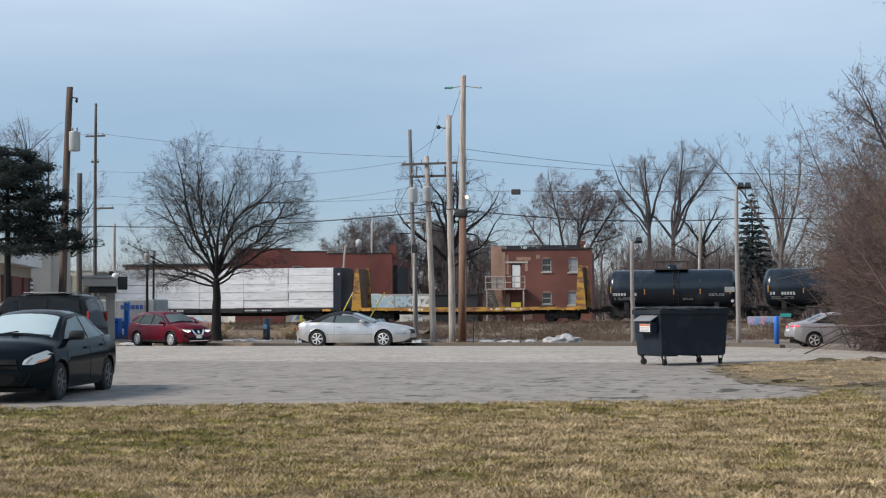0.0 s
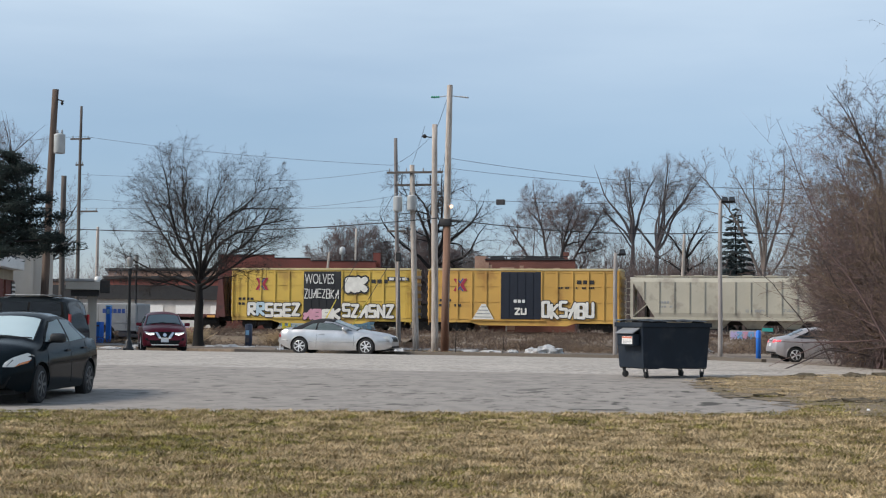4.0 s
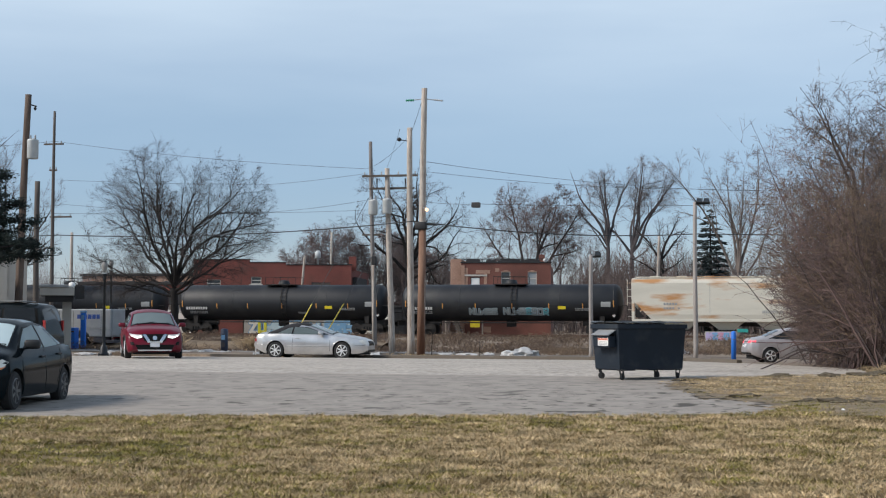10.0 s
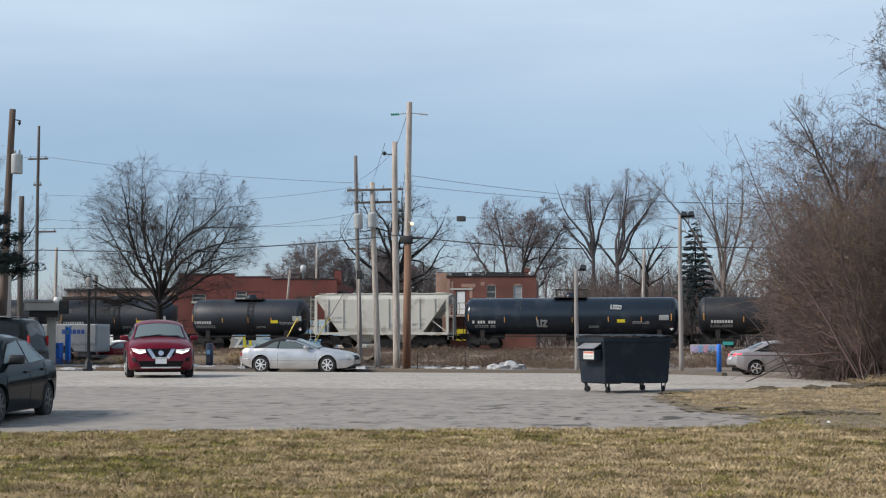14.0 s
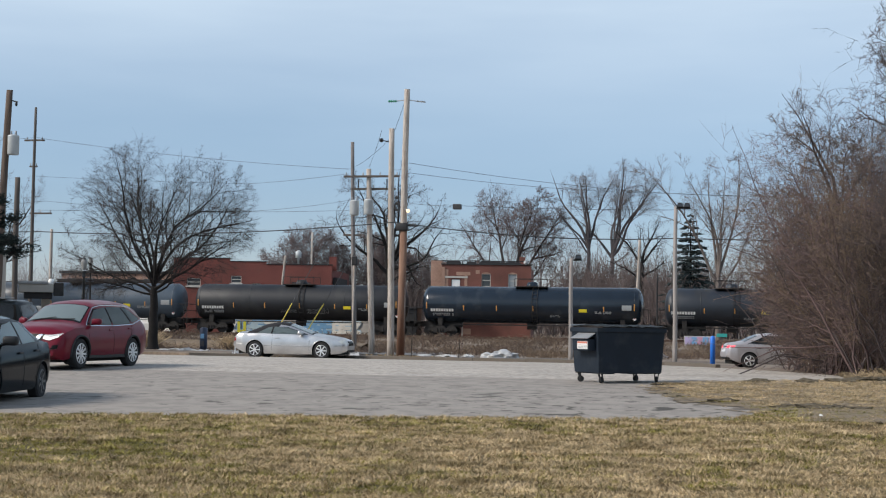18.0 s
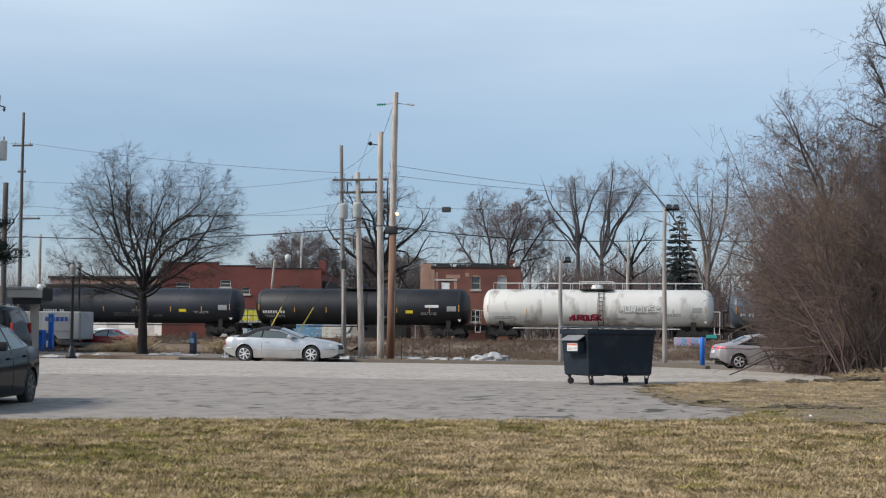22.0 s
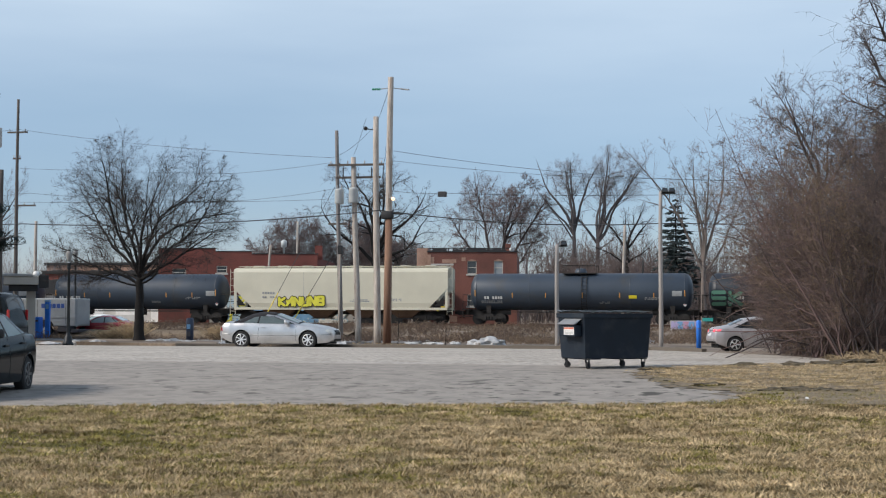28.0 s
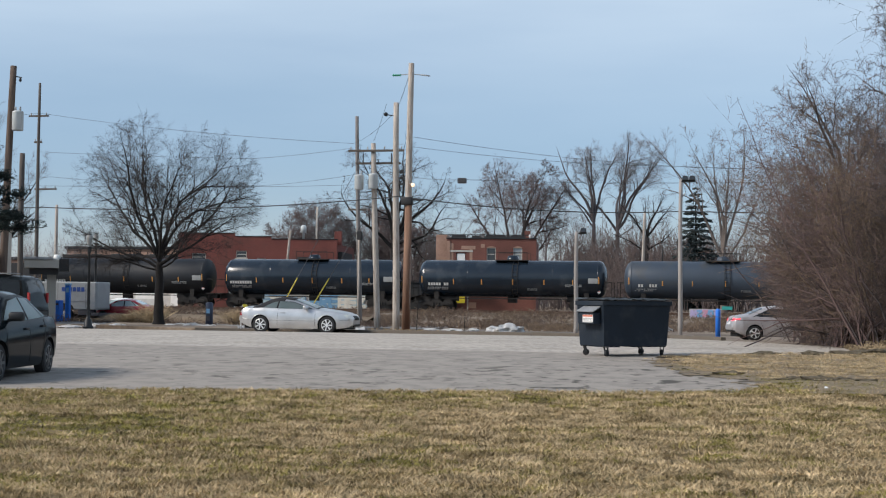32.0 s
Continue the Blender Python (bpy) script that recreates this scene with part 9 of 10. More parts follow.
def hopper_car(label, L, paint, seed, slabs=True, top=4.55, tags=(), short=False):
    """Covered hopper: smooth curved or ribbed body, sloping ends, chutes below."""
    r = random.Random(seed)
    t = thing("hopper_car", None, label, "hopper car", "hopper cars")
    h = L / 2
    z0, z1 = 1.28, top - .18
    in_ = 2.1 if short else 1.9 if slabs else 1.5
    bm = bmesh.new()
    zm = (z0 + z1) / 2
    prof = [(-1.46, z0), (-1.53, z0 + .35), (-1.53, zm), (-1.53, z1 - .25), (-1.42, z1), (-.7, z1 + .12), (0, z1 + .15), (.7, z1 + .12), (1.42, z1), (1.53, z1 - .25), (1.53, zm), (1.53, z0 + .35), (1.46, z0)]
    # body outline: full length at the top, drawn in below by the sloping ends
    def ring(x, k):
        return [bm.verts.new((x, y, z)) for y, z in prof]
    xs = [-h + .1, -h * .5, 0, h * .5, h - .1]
    vs = []
    for x in xs:
        row = []
        for y, z in prof:
            xx = x
            if abs(x) > h * .9:
                f = (z1 - z) / (z1 - z0)
                xx = math.copysign(h - .1 - (f if slabs else max(0, f - .5) * 2) * in_, x)
            row.append(bm.verts.new((xx, y, z)))
        vs.append(row)
    for a, b in zip(vs, vs[1:]):
        for i in range(len(prof) - 1):
            bm.faces.new((a[i], a[i + 1], b[i + 1], b[i]))
        bm.faces.new((a[-1], a[0], b[0], b[-1]))
    bm.faces.new(vs[0])
    bm.faces.new(vs[-1][::-1])
    bmesh.ops.recalc_face_normals(bm, faces=bm.faces)
    part("body", bm, paint, t)
    # side sill with triangular end braces
    part("side_sill", boxm(-h + .15, -1.50, 1.08, h - .15, -1.40, 1.275, .01), paint, t)
    part("side_sill", boxm(-h + .15, 1.40, 1.08, h - .15, 1.50, 1.275, .01), paint, t)
    for s in (-1, 1):
        bm = bmesh.new()
        slab(bm, [(s * (h - .12), z1 - .1), (s * (h - .34), z1 - .1), (s * (h - .34), 1.28), (s * (h - .12), 1.28)], -1.5, -1.42)
        slab(bm, [(s * (h - .12), z1 - .1), (s * (h - .34), z1 - .1), (s * (h - .34), 1.28), (s * (h - .12), 1.28)], 1.42, 1.5)
        slab(bm, [(s * (h - .3), z0 + .1), (s * (h - .42), z0 + .1), (s * (h - in_), z0 + 1.35), (s * (h - in_ + .12), z0 + 1.35)], -1.48, -1.42)
        part("end_post", bm, paint, t)
        ladder(t, s * (h + .02), -1.35, .7, z1, .42, paint)
        part("end_bulkhead", boxm(min(s * (h - 1.2), s * (h - 1.35)), -1.2, 1.28, max(s * (h - 1.2), s * (h - 1.35)), 1.2, z0 + 1.1), M["bogie"], t)
        part("end_platform", boxm(min(s * (h - .9), s * (h + .35)), -1.3, 1.0, max(s * (h - .9), s * (h + .35)), 1.3, 1.075), M["bogie"], t)
        bogie(t, s * (h - 1.75))
        coupler(t, s * (h + .2), s)
    part("centre_sill", boxm(-h, -.3, .72, h, .3, 1.0), M["bogie"], t)
    n = 4 if not short else 2
    span = L - 2 * in_ - (1.0 if not short else .8)
    for i in range(n):
        xc = -span / 2 + span * (i + .5) / n
        bm = bmesh.new()
        w = span / n * .46
        a = [bm.verts.new(p) for p in ((xc - w, -1.3, z0), (xc + w, -1.3, z0), (xc + w, 1.3, z0), (xc - w, 1.3, z0))]
        b = [bm.verts.new(p) for p in ((xc - w * .35, -.8, .45), (xc + w * .35, -.8, .45), (xc + w * .35, .8, .45), (xc - w * .35, .8, .45))]
        for k in range(4):
            j = (k + 1) % 4
            bm.faces.new((a[k], a[j], b[j], b[k]))
        bm.faces.new(b)
        bmesh.ops.recalc_face_normals(bm, faces=bm.faces)
        part("chute", bm, M["rust"] if not slabs and tags and tags[0][0] != "logo" else paint, t)
        part("outlet_gate", boxm(xc - w * .45, -.95, .36, xc + w * .45, .95, .445, .01), M["bogie"], t)
    # roof walk and hatches
    part("roof_walk", boxm(-h + .3, -.9, z1 + .2, h - .3, -.4, z1 + .24), paint, t)
    part("roof_walk", boxm(-h + .3, .4, z1 + .2, h - .3, .9, z1 + .24), paint, t)
    for i in range(8 if not short else 5):
        x = -h * .8 + h * 1.6 * i / (7 if not short else 4)
        part("hatch", boxm(x - .4, -.32, z1 + .14, x + .4, .32, z1 + .3, .02), paint, t)
    if slabs:
        k = int(L / 1.15)
        for i in range(1, k):
            x = -h + L * i / k
            f = max(0, (abs(x) - (h - in_)) / in_)
            zlo = z0 + .32 + f * (z1 - z0 - .4)
            if zlo < z1 - .4:
                part("rib", boxm(x - .06, -1.60, zlo, x + .06, -1.532, z1 - .22), paint, t)
    else:
        for x in (-h * .33, h * .33):
            part("body_seam", boxm(x - .012, -1.538, z0 + .4, x + .012, -1.532, z1 - .28), M["stencil_grey"], t)
        # dark triangular sheet stands in for the shade under each sloping end
        for s in (-1, 1):
            part("end_recess", slabm([(s * (h - .42), z0 + .12), (s * (h - .42), z0 + .95), (s * (h - in_ + .35), z0 + .12)], -1.545, -1.536), M["dark"], t)
    for tg in tags:
        if tg[0] == "logo":
            stencil(t, tg[1], tg[2], tg[3], tg[4], -1.55, 4, 1, "stencil_black", seed)
        else:
            spray(t, tg[1], tg[2], tg[3], tg[4], -1.56, seed, tg[5], tg[6])
    stencil(t, -h * .72, 2.55, 1.1, .24, -1.55, 5, 1, "stencil_grey", seed + 1)
    stencil(t, -h * .72, 2.2, 1.3, .2, -1.55, 6, 1, "stencil_grey", seed + 2)
    stencil(t, h * .1, 1.95, 1.6, .12, -1.55, 12, 2, "stencil_grey", seed + 3)
    stencil(t, h * .45, 2.0, 1.1, .12, -1.55, 9, 2, "stencil_grey", seed + 4)
    return t


def box_car(label, L, paint, seed, style):
    t = thing("box_car", None, label, "box car", "box cars")
    h, z0, z1 = L / 2, .72, 4.86
    part("body", boxm(-h, -1.44, z0 + .25, h, 1.44, z1, .02), paint, t)
    bm = bmesh.new()
    slab(bm, [(-h - .05, z1 + .004), (h + .05, z1 + .004), (h + .05, z1 + .1), (-h - .05, z1 + .1)], -1.5, 1.5)
    slab(bm, [(-h, z1 + .1), (h, z1 + .1), (h, z1 + .17), (-h, z1 + .17)], -.9, .9)
    part("roof", bm, M["roof_dust"], t, "dusty pale roof sheets")
    part("side_sill", slabm([(-h, z0 + .246), (h, z0 + .246), (h, z0), (h * .55, z0), (h * .45, z0 - .22), (-h * .45, z0 - .22), (-h * .55, z0), (-h, z0)], -1.43, -1.35), paint, t)
    part("centre_sill", boxm(-h, -.35, .65, h, .35, .96), M["bogie"], t)
    dx0, dx1 = -1.75 + .3 * style, 1.45 + .3 * style
    posts = [-h + .05 + (dx0 + h - .1) * i / 5 for i in range(6)] + [dx1 + .05 + (h - dx1 - .1) * i / 5 for i in range(6)]
    for x in posts:
        part("side_post", boxm(x - .07, -1.52, z0 + .25, x + .07, -1.444, z1 - .1, .01), paint, t)
    for z in (z0 + .3, z0 + 1.65, z0 + 2.9, z1 - .16):
        for a, b in ((-h + .13, dx0 - .08), (dx1 + .13, h - .08)):
            part("side_rail", boxm(a, -1.475, z - .035, b, -1.444, z + .035), paint, t)
    d = part("door", boxm(dx0, -1.53, z0 + .3, dx1, -1.45, z1 - .12, .01), M["tank_black"] if style else M["navy"], t, "wide black sliding door")
    for i in range(1, 5):
        x = dx0 + (dx1 - dx0) * i / 5
        part("door_rib", boxm(x - .04, -1.56, z0 + .35, x + .04, -1.534, z1 - .2), M["tank_black"] if style else M["navy"], d)
    part("door_track", boxm(dx0 - 2.6, -1.56, z0 + .16, dx1 + .3, -1.47, z0 + .25), paint, t)
    # crossed-bar marking on a pale patch
    x, z = -h * .66, 3.7
    for sgn in (-1, 1):
        part("cross_mark", slabm([(x + sgn * .56, z + .5), (x + sgn * .34, z + .5), (x + sgn * .05, z + .06), (x + sgn * .05, z - .06), (x + sgn * .34, z - .5), (x + sgn * .56, z - .5), (x + sgn * .27, z)], -1.485, -1.479), M["g_red"], t)
        part("cross_mark", slabm([(x - .28, z + sgn * .5), (x - .16, z + sgn * .5), (x, z + sgn * .24), (x + .16, z + sgn * .5), (x + .28, z + sgn * .5), (x, z + sgn * .08)], -1.485, -1.479), M["g_navy"], t)
    stencil(t, h * .55, 4.15, 1.5, .42, -1.48, 3, 1, "stencil_black", seed)
    stencil(t, h * .35, 3.6, 3.0, .2, -1.48, 18, 1, "stencil_black", seed + 1) if style == 0 else None
    stencil(t, -h * .93, 2.6, 1.4, .28, -1.48, 4, 1, "stencil_black", seed + 2)
    stencil(t, -h * .93, 2.2, 2.2, .28, -1.48, 7, 1, "stencil_black", seed + 3)
    if style == 0:
        spray(t, dx1 + .05, 1.0, 4.2, 1.5, -1.53, seed, ["g_white"], "stencil_black", 6, fat=.165)
        tri = part("painted_wedge", slabm([(dx0 - 2.3, .98), (dx0 - .55, .98), (dx0 - 1.25, 2.2), (dx0 - 1.55, 2.2)], -1.532, -1.526), M["g_white"], t, "white spray-painted wedge with grey lines")
        for k in range(4):
            part("painted_line", slabm([(dx0 - 2.15 + .17 * k, 1.12 + .27 * k), (dx0 - .75 - .12 * k, 1.12 + .27 * k), (dx0 - .78 - .12 * k, 1.18 + .27 * k), (dx0 - 2.12 + .17 * k, 1.2 + .27 * k)], -1.538, -1.534), M["g_grey"], tri)
        spray(t, dx0 + 1.1, 1.35, 1.0, .6, -1.562, seed + 8, ["g_white"], None, 2, fat=.14)
        stencil(t, dx0 + 1.0, 2.6, 1.0, .35, -1.562, 3, 1, "stencil", seed + 6)
    else:
        spray(t, dx1 + .45, 3.1, 1.7, 1.15, -1.53, seed, ["g_white"], "stencil_black", 2, fat=.3)
        plate = part("mark_panel", boxm(h - 2.05, -1.53, 3.98, h - .25, -1.524, 4.32), M["stencil_black"], t, "black panel with white marks")
        for k in range(3):
            part("mark", boxm(h - 1.9 + .55 * k, -1.537, 4.04, h - 1.5 + .55 * k, -1.533, 4.26), M["stencil"], plate)
        words(t, "WOLVES", dx0 + .1, 3.72, 2.5, .82, -1.566, "stencil", "tall white scrawled word")
        spray(t, dx0 + .05, 2.45, 3.0, 1.0, -1.562, seed + 7, ["stencil"], None, 8, fat=.10)
        spray(t, -h * .82, .95, 4.6, 1.3, -1.53, seed + 8, ["g_white", "g_white", "g_pale"], "stencil_black", 6, fat=.16)
        spray(t, dx0, .8, 3.2, .9, -1.565, seed + 9, ["g_pink", "g_white"], "stencil_black")
        spray(t, dx1 + .1, .95, 4.4, 1.25, -1.53, seed + 10, ["g_white"], "stencil_black", 6, fat=.16)
    for s in (-1, 1):
        ladder(t, s * (h - .3), -1.56, .5, z1, .42, paint, rungs=11)
        for i in range(6):
            part("end_rib", boxm(min(s * (h + .004), s * (h + .1)), -1.4, 1.2 + i * .6, max(s * (h + .004), s * (h + .1)), 1.4, 1.45 + i * .6, .03), M["steel_grey"] if style == 1 else paint, t)
        bogie(t, s * (h - 2.0))
        coupler(t, s * (h + .1), s)
    return t


def bulkhead_flat(label, L, paint, seed, load=False, style="tall"):
    t = thing("flat_car", None, label, "flat car", "flat cars")
    h = L / 2
    part("deck", boxm(-h, -1.45, 1.05, h, 1.45, 1.16, .01), M["rust"], t, "worn timber deck")
    bm = bmesh.new()
    slab(bm, [(-h, 1.17), (h, 1.17), (h, .95), (h * .55, .92), (h * .45, .82), (-h * .45, .82), (-h * .55, .92), (-h, .95)], -1.50, -1.46)
    slab(bm, [(-h, 1.17), (h, 1.17), (h, .78), (h * .55, .72), (h * .45, .52), (-h * .45, .52), (-h * .55, .72), (-h, .78)], 1.46, 1.50)
    part("side_sill", bm, paint, t)
    for i in range(16):
        x = -h + L * (i + .5) / 16
        part("stake_pocket", boxm(x - .07, -1.56, .86, x + .07, -1.504, 1.12, .01), paint, t)
    part("centre_sill", boxm(-h, -.3, .6, h, .3, 1.045), M["bogie"], t)
    tp = 4.35
    for s in (-1, 1):
        if load and s > 0:
            blk = part("bulkhead", boxm(h - .68, -1.46, 1.165, h + .02, 1.46, tp + .1, .02), M["navy"], t, "solid dark navy end bulkhead")
            for z in (1.5, 2.4, 3.3):
                part("bulkhead_rib", boxm(h - .6, -1.475, z, h - .06, -1.462, z + .08), M["navy"], blk)
            part("notice", boxm(h - .3, -1.475, 3.85, h - .12, -1.462, 4.0), M["stencil"], blk)
            bogie(t, s * (h - 2.1))
            coupler(t, s * (h + .1), s, .7)
            continue
        bh = part("bulkhead", boxm(min(s * (h - .55), s * (h - .40)), -1.38, 1.165, max(s * (h - .55), s * (h - .40)), 1.38, tp, .01), M["rust"] if not load else M["tank_black"], t, "end bulkhead")
        for y in (-1.48, 1.38):
            bm = bmesh.new()
            slab(bm, [(s * (h - .02), 1.165), (s * (h - .85), 1.165), (s * (h - .60), tp + .06), (s * (h - .32), tp + .06)], y, y + .1)
            part("gusset", bm, paint if not load else M["tank_black"], bh)
        for i in range(5):
            y = -1.2 + 2.4 * i / 4
            part("upright", boxm(min(s * (h - .395), s * (h - .25)), y - .07, 1.165, max(s * (h - .395), s * (h - .25)), y + .07, tp, .01), paint if i in (0, 4) else M["rust"], bh)
        bogie(t, s * (h - 2.1))
        coupler(t, s * (h + .1), s, .7)
    stencil(t, -h * .5, 1.10, 2.0, .22, -1.515, 8, 1, "stencil", seed)
    stencil(t, h * .2, 1.08, 2.6, .16, -1.515, 12, 1, "stencil", seed + 1)
    part("reflector", boxm(h - 1.6, -1.515, .9, h - .9, -1.503, 1.08), M["reflector"], t)
    part("reflector", boxm(-h + .9, -1.515, .9, -h + 1.6, -1.503, 1.08), M["reflector"], t)
    return t


def lumber_load(t, L, seed):
    """Wrapped lumber packs, four tiers, each its own pack; they ride with the car."""
    r = random.Random(seed)
    h = L / 2 - .7
    tiers, cols = 5, 5
    zz = 1.2
    for j in range(tiers):
        z0 = zz + j * .655
        for i in range(cols):
            x0 = -h + 2 * h * i / cols + .008
            x1 = -h + 2 * h * (i + 1) / cols - .008
            y = 1.34 + r.uniform(-.035, .035)
            pk = part("lumber_pack", boxm(x0, -y, z0, x1, y, z0 + .635, .05), M["wrap_white"], t, "white-wrapped lumber pack")
            for k in range(r.choice((0, 1, 2))):
                xx = x0 + (x1 - x0) * r.uniform(.1, .7)
                zp = z0 + r.uniform(.15, .4)
                part("print", boxm(xx, -y - .006, zp, xx + r.uniform(.3, .9), -y - .002, zp + .05), M["wrap_print"], pk)
            part("wrap_fold", boxm(x0 + .02, -y - .02, z0 + .56, x1 - .02, -y - .002, z0 + .60, .005), M["wrap_white"], pk)
        part("bunk", boxm(-h, -1.25, z0 + .636, h, 1.25, z0 + .654), M["wrap_seam"], t)


# consist, in order from the head: left and right ends of each body at the start of the clip (metres along the track)
K = 117.0 / 121.0
SPEED = 16.26 * K
train = []


def place(car_, left, right):
    train.append((car_, (left + right) / 2 * K))


def span(left, right):
    return (right - left) * K


TANK_OLD = "grimy black tank car with amber reflector strips"
place(tank_car("tank_car", "short black tank car with white lettering bars", span(-4.4, 6.0), M["tank_blue"], seed=1, tags=("plain",)), -4.4, 6.0)
place(tank_car("tank_car", "short black tank car with white lettering bars", span(-16.81, -6.41), M["tank_blue"], seed=2, tags=("plain",)), -16.81, -6.41)
place(bulkhead_flat("empty yellow bulkhead flat car with a rusty deck", span(-38.3, -18.4), M["flat_yellow"], 3), -38.3, -18.4)
ld = bulkhead_flat("black bulkhead flat car stacked with white-wrapped lumber", span(-60.9, -39.2), M["tank_black"], 4, True)
lumber_load(ld, span(-60.9, -39.2), 4)
place(ld, -60.9, -39.2)
place(hopper_car("tan ribbed covered hopper car", span(-78.6, -61.9), M["hopper_tan"], 5, True, 4.45), -78.6, -61.9)
place(box_car("amber box car with a black door and white spray paint", span(-95.2, -79.3), M["box_amber"], 6, 0), -95.2, -79.3)
place(box_car("yellow box car with a scrawled black door and spray paint", span(-112.5, -96.6), M["box_yellow"], 7, 1), -112.5, -96.6)
place(bulkhead_flat("empty maroon bulkhead flat car with pale scrawls", span(-133.5, -113.1), M["flat_maroon"], 8), -133.5, -113.1)
place(bulkhead_flat("empty yellow bulkhead flat car with a rusty deck", span(-154.4, -134.5), M["flat_yellow"], 9), -154.4, -134.5)
place(hopper_car("rust-streaked white covered hopper with a black logo block", span(-174.1, -155.3), M["hopper_white"], 10, False, 4.5, (("logo", 6.6, 4.05, 1.9, .5),)), -174.1, -155.3)
place(tank_car("tank_car", "grimy black tank car with teal and grey spray paint", span(-193.2, -174.8), M["tank_black"], seed=11,
               tags=((-.36, -.1, -1.0, -.45, ["g_grey"], "g_pale"), (-.05, .36, -1.0, -.4, ["g_teal", "g_grey"], "g_pale"))), -193.2, -174.8)
place(tank_car("tank_car", TANK_OLD, span(-212.9, -194.5), M["tank_black"], seed=12), -212.9, -194.5)
place(tank_car("tank_car", TANK_OLD, span(-232.7, -214.5), M["tank_black"], seed=13), -232.7, -214.5)
place(tank_car("tank_car", "glossy black tank car with pale scrawled drawings", span(-251.7, -234.1), M["tank_blue"], seed=14,
               tags=((-.3, -.2, -.9, -.3, ["stencil_grey"], "g_grey"), (.38, .48, .5, .85, ["stencil_grey"], "stencil"))), -251.7, -234.1)
place(hopper_car("short pale ribbed covered hopper car", span(-264.4, -252.7), M["hopper_pale"], 15, True, 4.35, (), True), -264.4, -252.7)
for a, b, s in ((-275.5, -265.3, 16), (-287.6, -277.4, 17), (-299.9, -289.3, 18)):
    place(tank_car("tank_car", "short charcoal tank car with worn paint", span(a, b), M["tank_char"], seed=s, tags=("wheel_box",)), a, b)
place(tank_car("tank_car", "glossy blue-black tank car with pale streaks", span(-319.8, -301.6), M["tank_blue"], seed=19), -319.8, -301.6)
place(tank_car("tank_car", "grimy black tank car with scrawled white tags", span(-339.7, -321.2), M["tank_black"], seed=20,
               tags=((-.15, 0, -.85, -.6, ["tank_black"], "stencil_grey"), (.1, .3, -.9, -.5, ["tank_black"], "stencil_grey"))), -339.7, -321.2)
place(tank_car("tank_car", "slate grey tank car with a row of pale tags", span(-359.0, -340.9), M["tank_grey"], seed=21,
               tags=((-.12, .2, -.95, -.65, ["stencil"], "g_grey"), (.2, .34, -.95, -.4, ["stencil", "g_pale"], "g_grey"))), -359.0, -340.9)
place(tank_car("tank_car", "dirty white tank car with a dark red tag and pale railings", span(-378.9, -360.2), M["tank_white"], seed=22,
               tags=("pale_rail", "long_rail", "plain", (-.23, .05, -1.0, -.5, ["g_red"], "g_red"), (.2, .55, -.35, .2, ["tank_white"], "stencil_grey"))), -378.9, -360.2)
place(tank_car("tank_car", "black tank car with white panels", span(-398.4, -380.1), M["tank_black"], seed=23, tags=("white_panel",)), -398.4, -380.1)
place(tank_car("tank_car", "charcoal tank car with faint tags", span(-418.3, -399.8), M["tank_char"], seed=24,
               tags=((-.2, .1, -.9, -.6, ["tank_char"], "stencil_grey"), (-.02, .14, -.75, -.35, ["tank_char"], "stencil"))), -418.3, -399.8)
place(tank_car("tank_car", "charcoal tank car with a white placard strip", span(-438.0, -419.6), M["tank_slate"], seed=25, tags=("white_panel",)), -438.0, -419.6)
place(tank_car("tank_car", "charcoal tank car with rust-pink and green spray paint", span(-457.9, -439.4), M["tank_char"], seed=26,
               tags=((-.98, -.7, -1.1, .1, ["g_green", "tank_char"], "tank_char"), (-.55, .25, -1.15, -.55, ["g_rust", "tank_char"], "g_grey"))), -457.9, -439.4)
place(tank_car("tank_car", "dark slate tank car with a yellow panel", span(-477.2, -459.1), M["tank_slate"], seed=27), -477.2, -459.1)
place(hopper_car("clean cream covered hopper with yellow and black lettering shapes", span(-497.4, -478.8), M["hopper_cream"], 28, False, 4.55,
                 (("spray", -5.1, 1.35, 3.9, .85, ["g_yellow"], "stencil_black"),)), -497.4, -478.8)
for a, b, s, p, lab in ((-513.9, -498.4, 29, "tank_slate", "slate tank car with black lower belly"), (-531.2, -515.5, 30, "tank_slate", "slate tank car with a small pale tag"),
                        (-548.2, -532.6, 31, "tank_blue", "clean glossy black tank car"), (-565.2, -549.6, 32, "tank_blue", "clean glossy black tank car"), (-582.2, -566.4, 33, "tank_black", TANK_OLD)):
    place(tank_car("tank_car", lab, span(a, b), M[p], seed=s, tags=("plain",)), a, b)


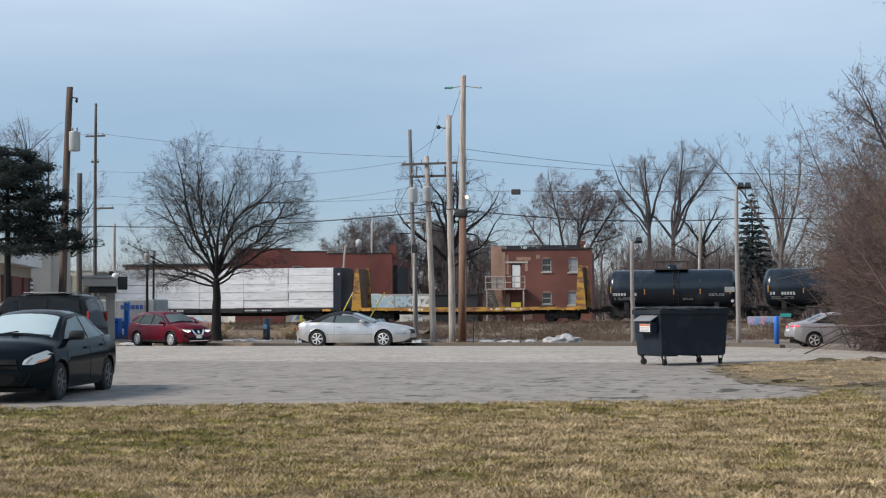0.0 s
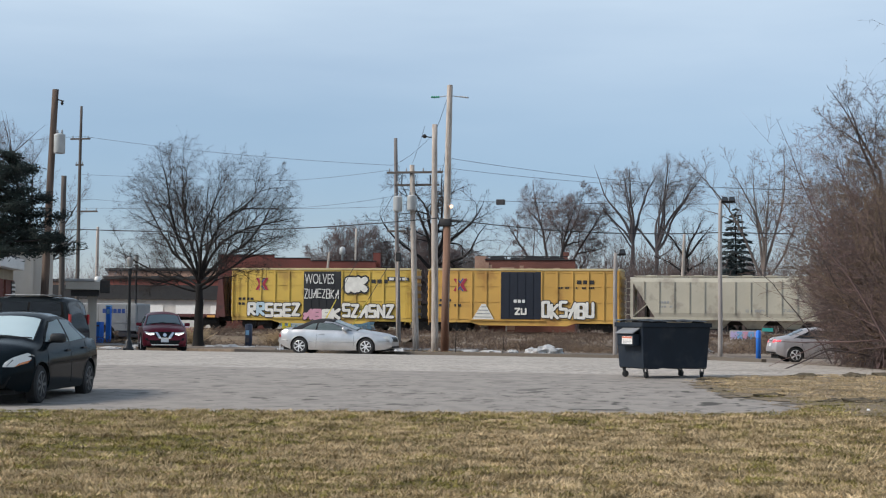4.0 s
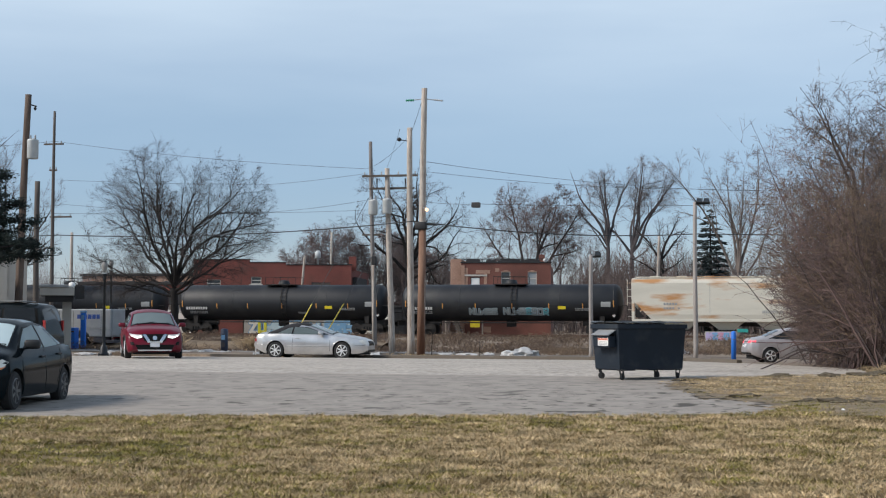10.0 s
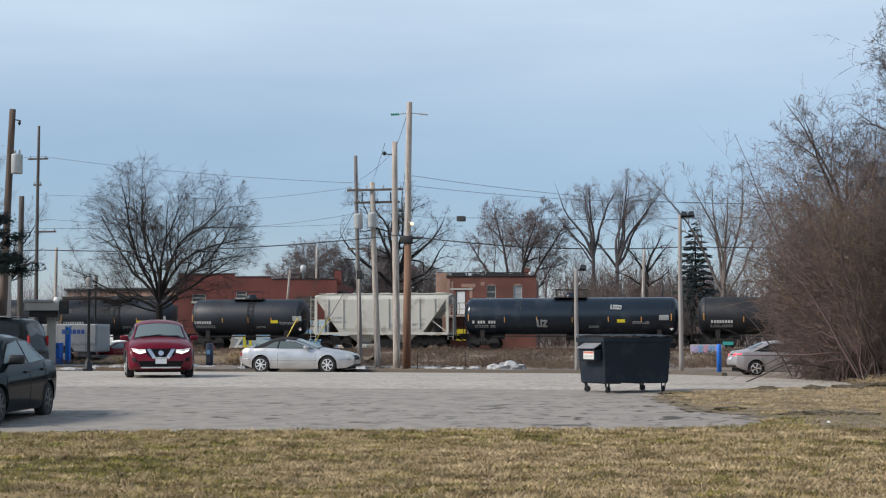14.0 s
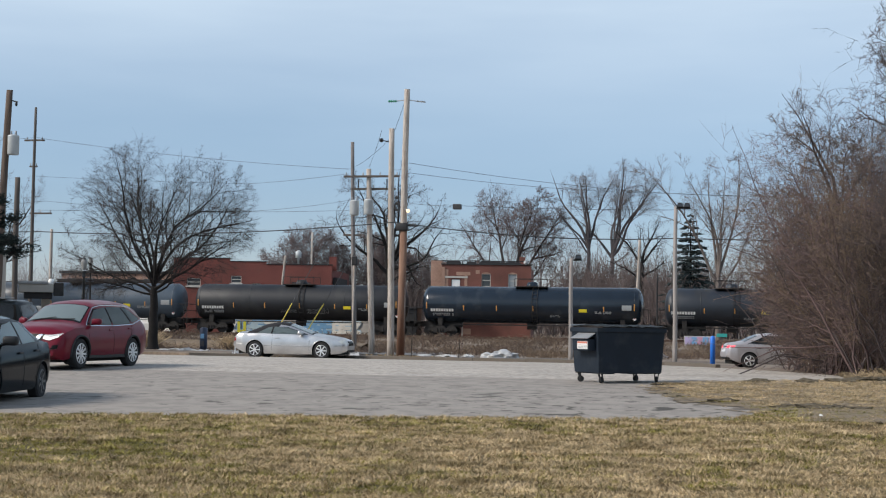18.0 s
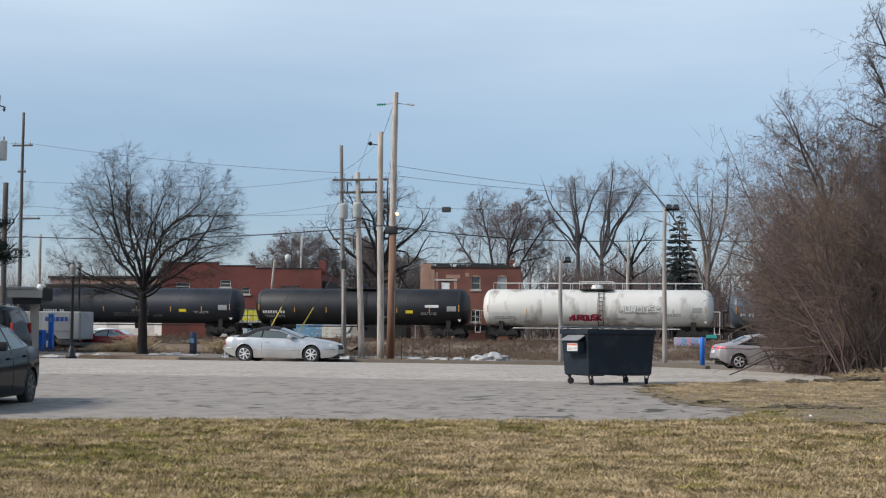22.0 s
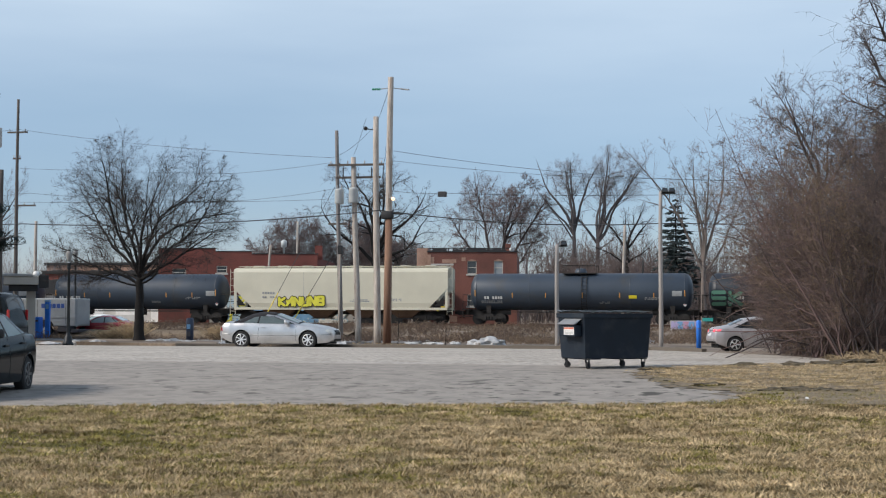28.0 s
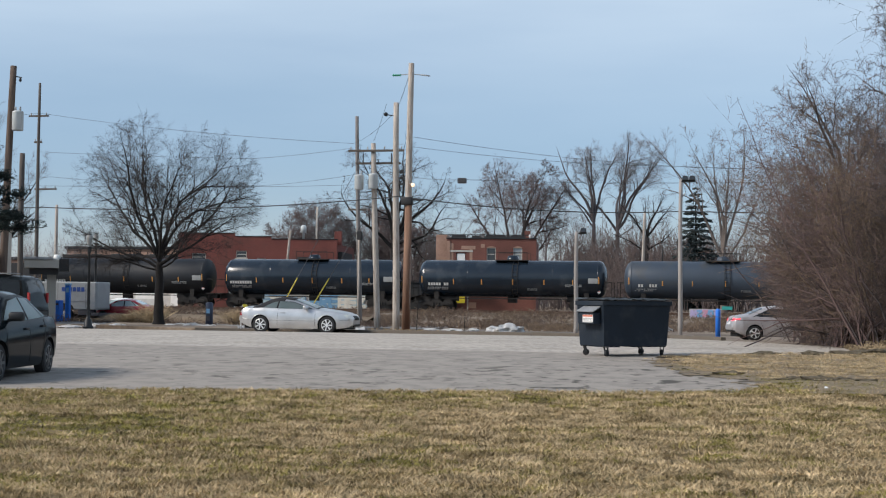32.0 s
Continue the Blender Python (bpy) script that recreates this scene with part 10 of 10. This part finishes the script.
# ---- what moves ----
SUV_PATH = [
    (0.0, -31.04, 68.50, -29.0), (0.5, -30.39, 67.69, -41.0), (1.0, -29.48, 66.45, -49.0), (1.5, -29.01, 65.57, -55.0), (2.0, -28.57, 64.67, -60.5), (2.5, -28.25, 63.72, -63.0),
    (4.5, -27.29, 61.41, -63.0), (6.0, -26.20, 59.16, -63.1), (7.0, -25.12, 56.90, -63.7), (8.0, -23.83, 54.19, -64.3), (9.0, -22.71, 51.95, -64.4), (10.0, -21.80, 50.17, -63.0),
    (11.0, -21.04, 48.86, -62.7), (12.0, -20.07, 47.10, -61.9), (13.0, -19.29, 45.81, -61.2), (14.0, -18.11, 43.37, -65.3), (16.5, -16.85, 38.86, -75.8), (17.0, -16.84, 37.88, -81.3),
    (17.5, -16.93, 36.95, -87.5), (18.0, -17.21, 36.13, -94.2), (18.5, -17.55, 35.30, -101.2), (19.0, -17.85, 34.20, -106.8), (19.5, -18.40, 33.20, -111.6), (20.0, -18.75, 32.25, -115.2), (20.5, -19.70, 31.00, -118.5),
    (21.0, -21.50, 29.00, -124.0), (22.0, -24.50, 25.50, -126.0), (24.0, -31.00, 18.00, -128.0), (32.0, -31.00, 18.00, -128.0),
]


def motions():
    for car_, x in train:
        walk(car_, [(t, pose(x + SPEED * t, YC, RAIL)) for t in (0, 8, 16, 24, 32)])
    walk(suv, [(t, pose(x, y, gz(x, y) + .005, 0, 0, a)) for t, x, y, a in SUV_PATH])
    # the wheels roll with the distance covered
    ts = [i * 0.1 for i in range(241)]
    px_ = np.interp(ts, [p[0] for p in SUV_PATH], [p[1] for p in SUV_PATH])
    py_ = np.interp(ts, [p[0] for p in SUV_PATH], [p[2] for p in SUV_PATH])
    turn, rows_t = 0.0, [(0.0, 0.0)]
    for i in range(1, len(ts)):
        turn += math.hypot(px_[i] - px_[i - 1], py_[i] - py_[i - 1]) / SUV["rw"]
        rows_t.append((ts[i], math.degrees(turn)))
    rows_t.append((32.0, math.degrees(turn)))
    for wh, wm, sd in suv_wheels:
        walk(wh, [(t, wm @ pose(0, 0, 0, 0, a * (-sd), 0)) for t, a in rows_t])


motions()
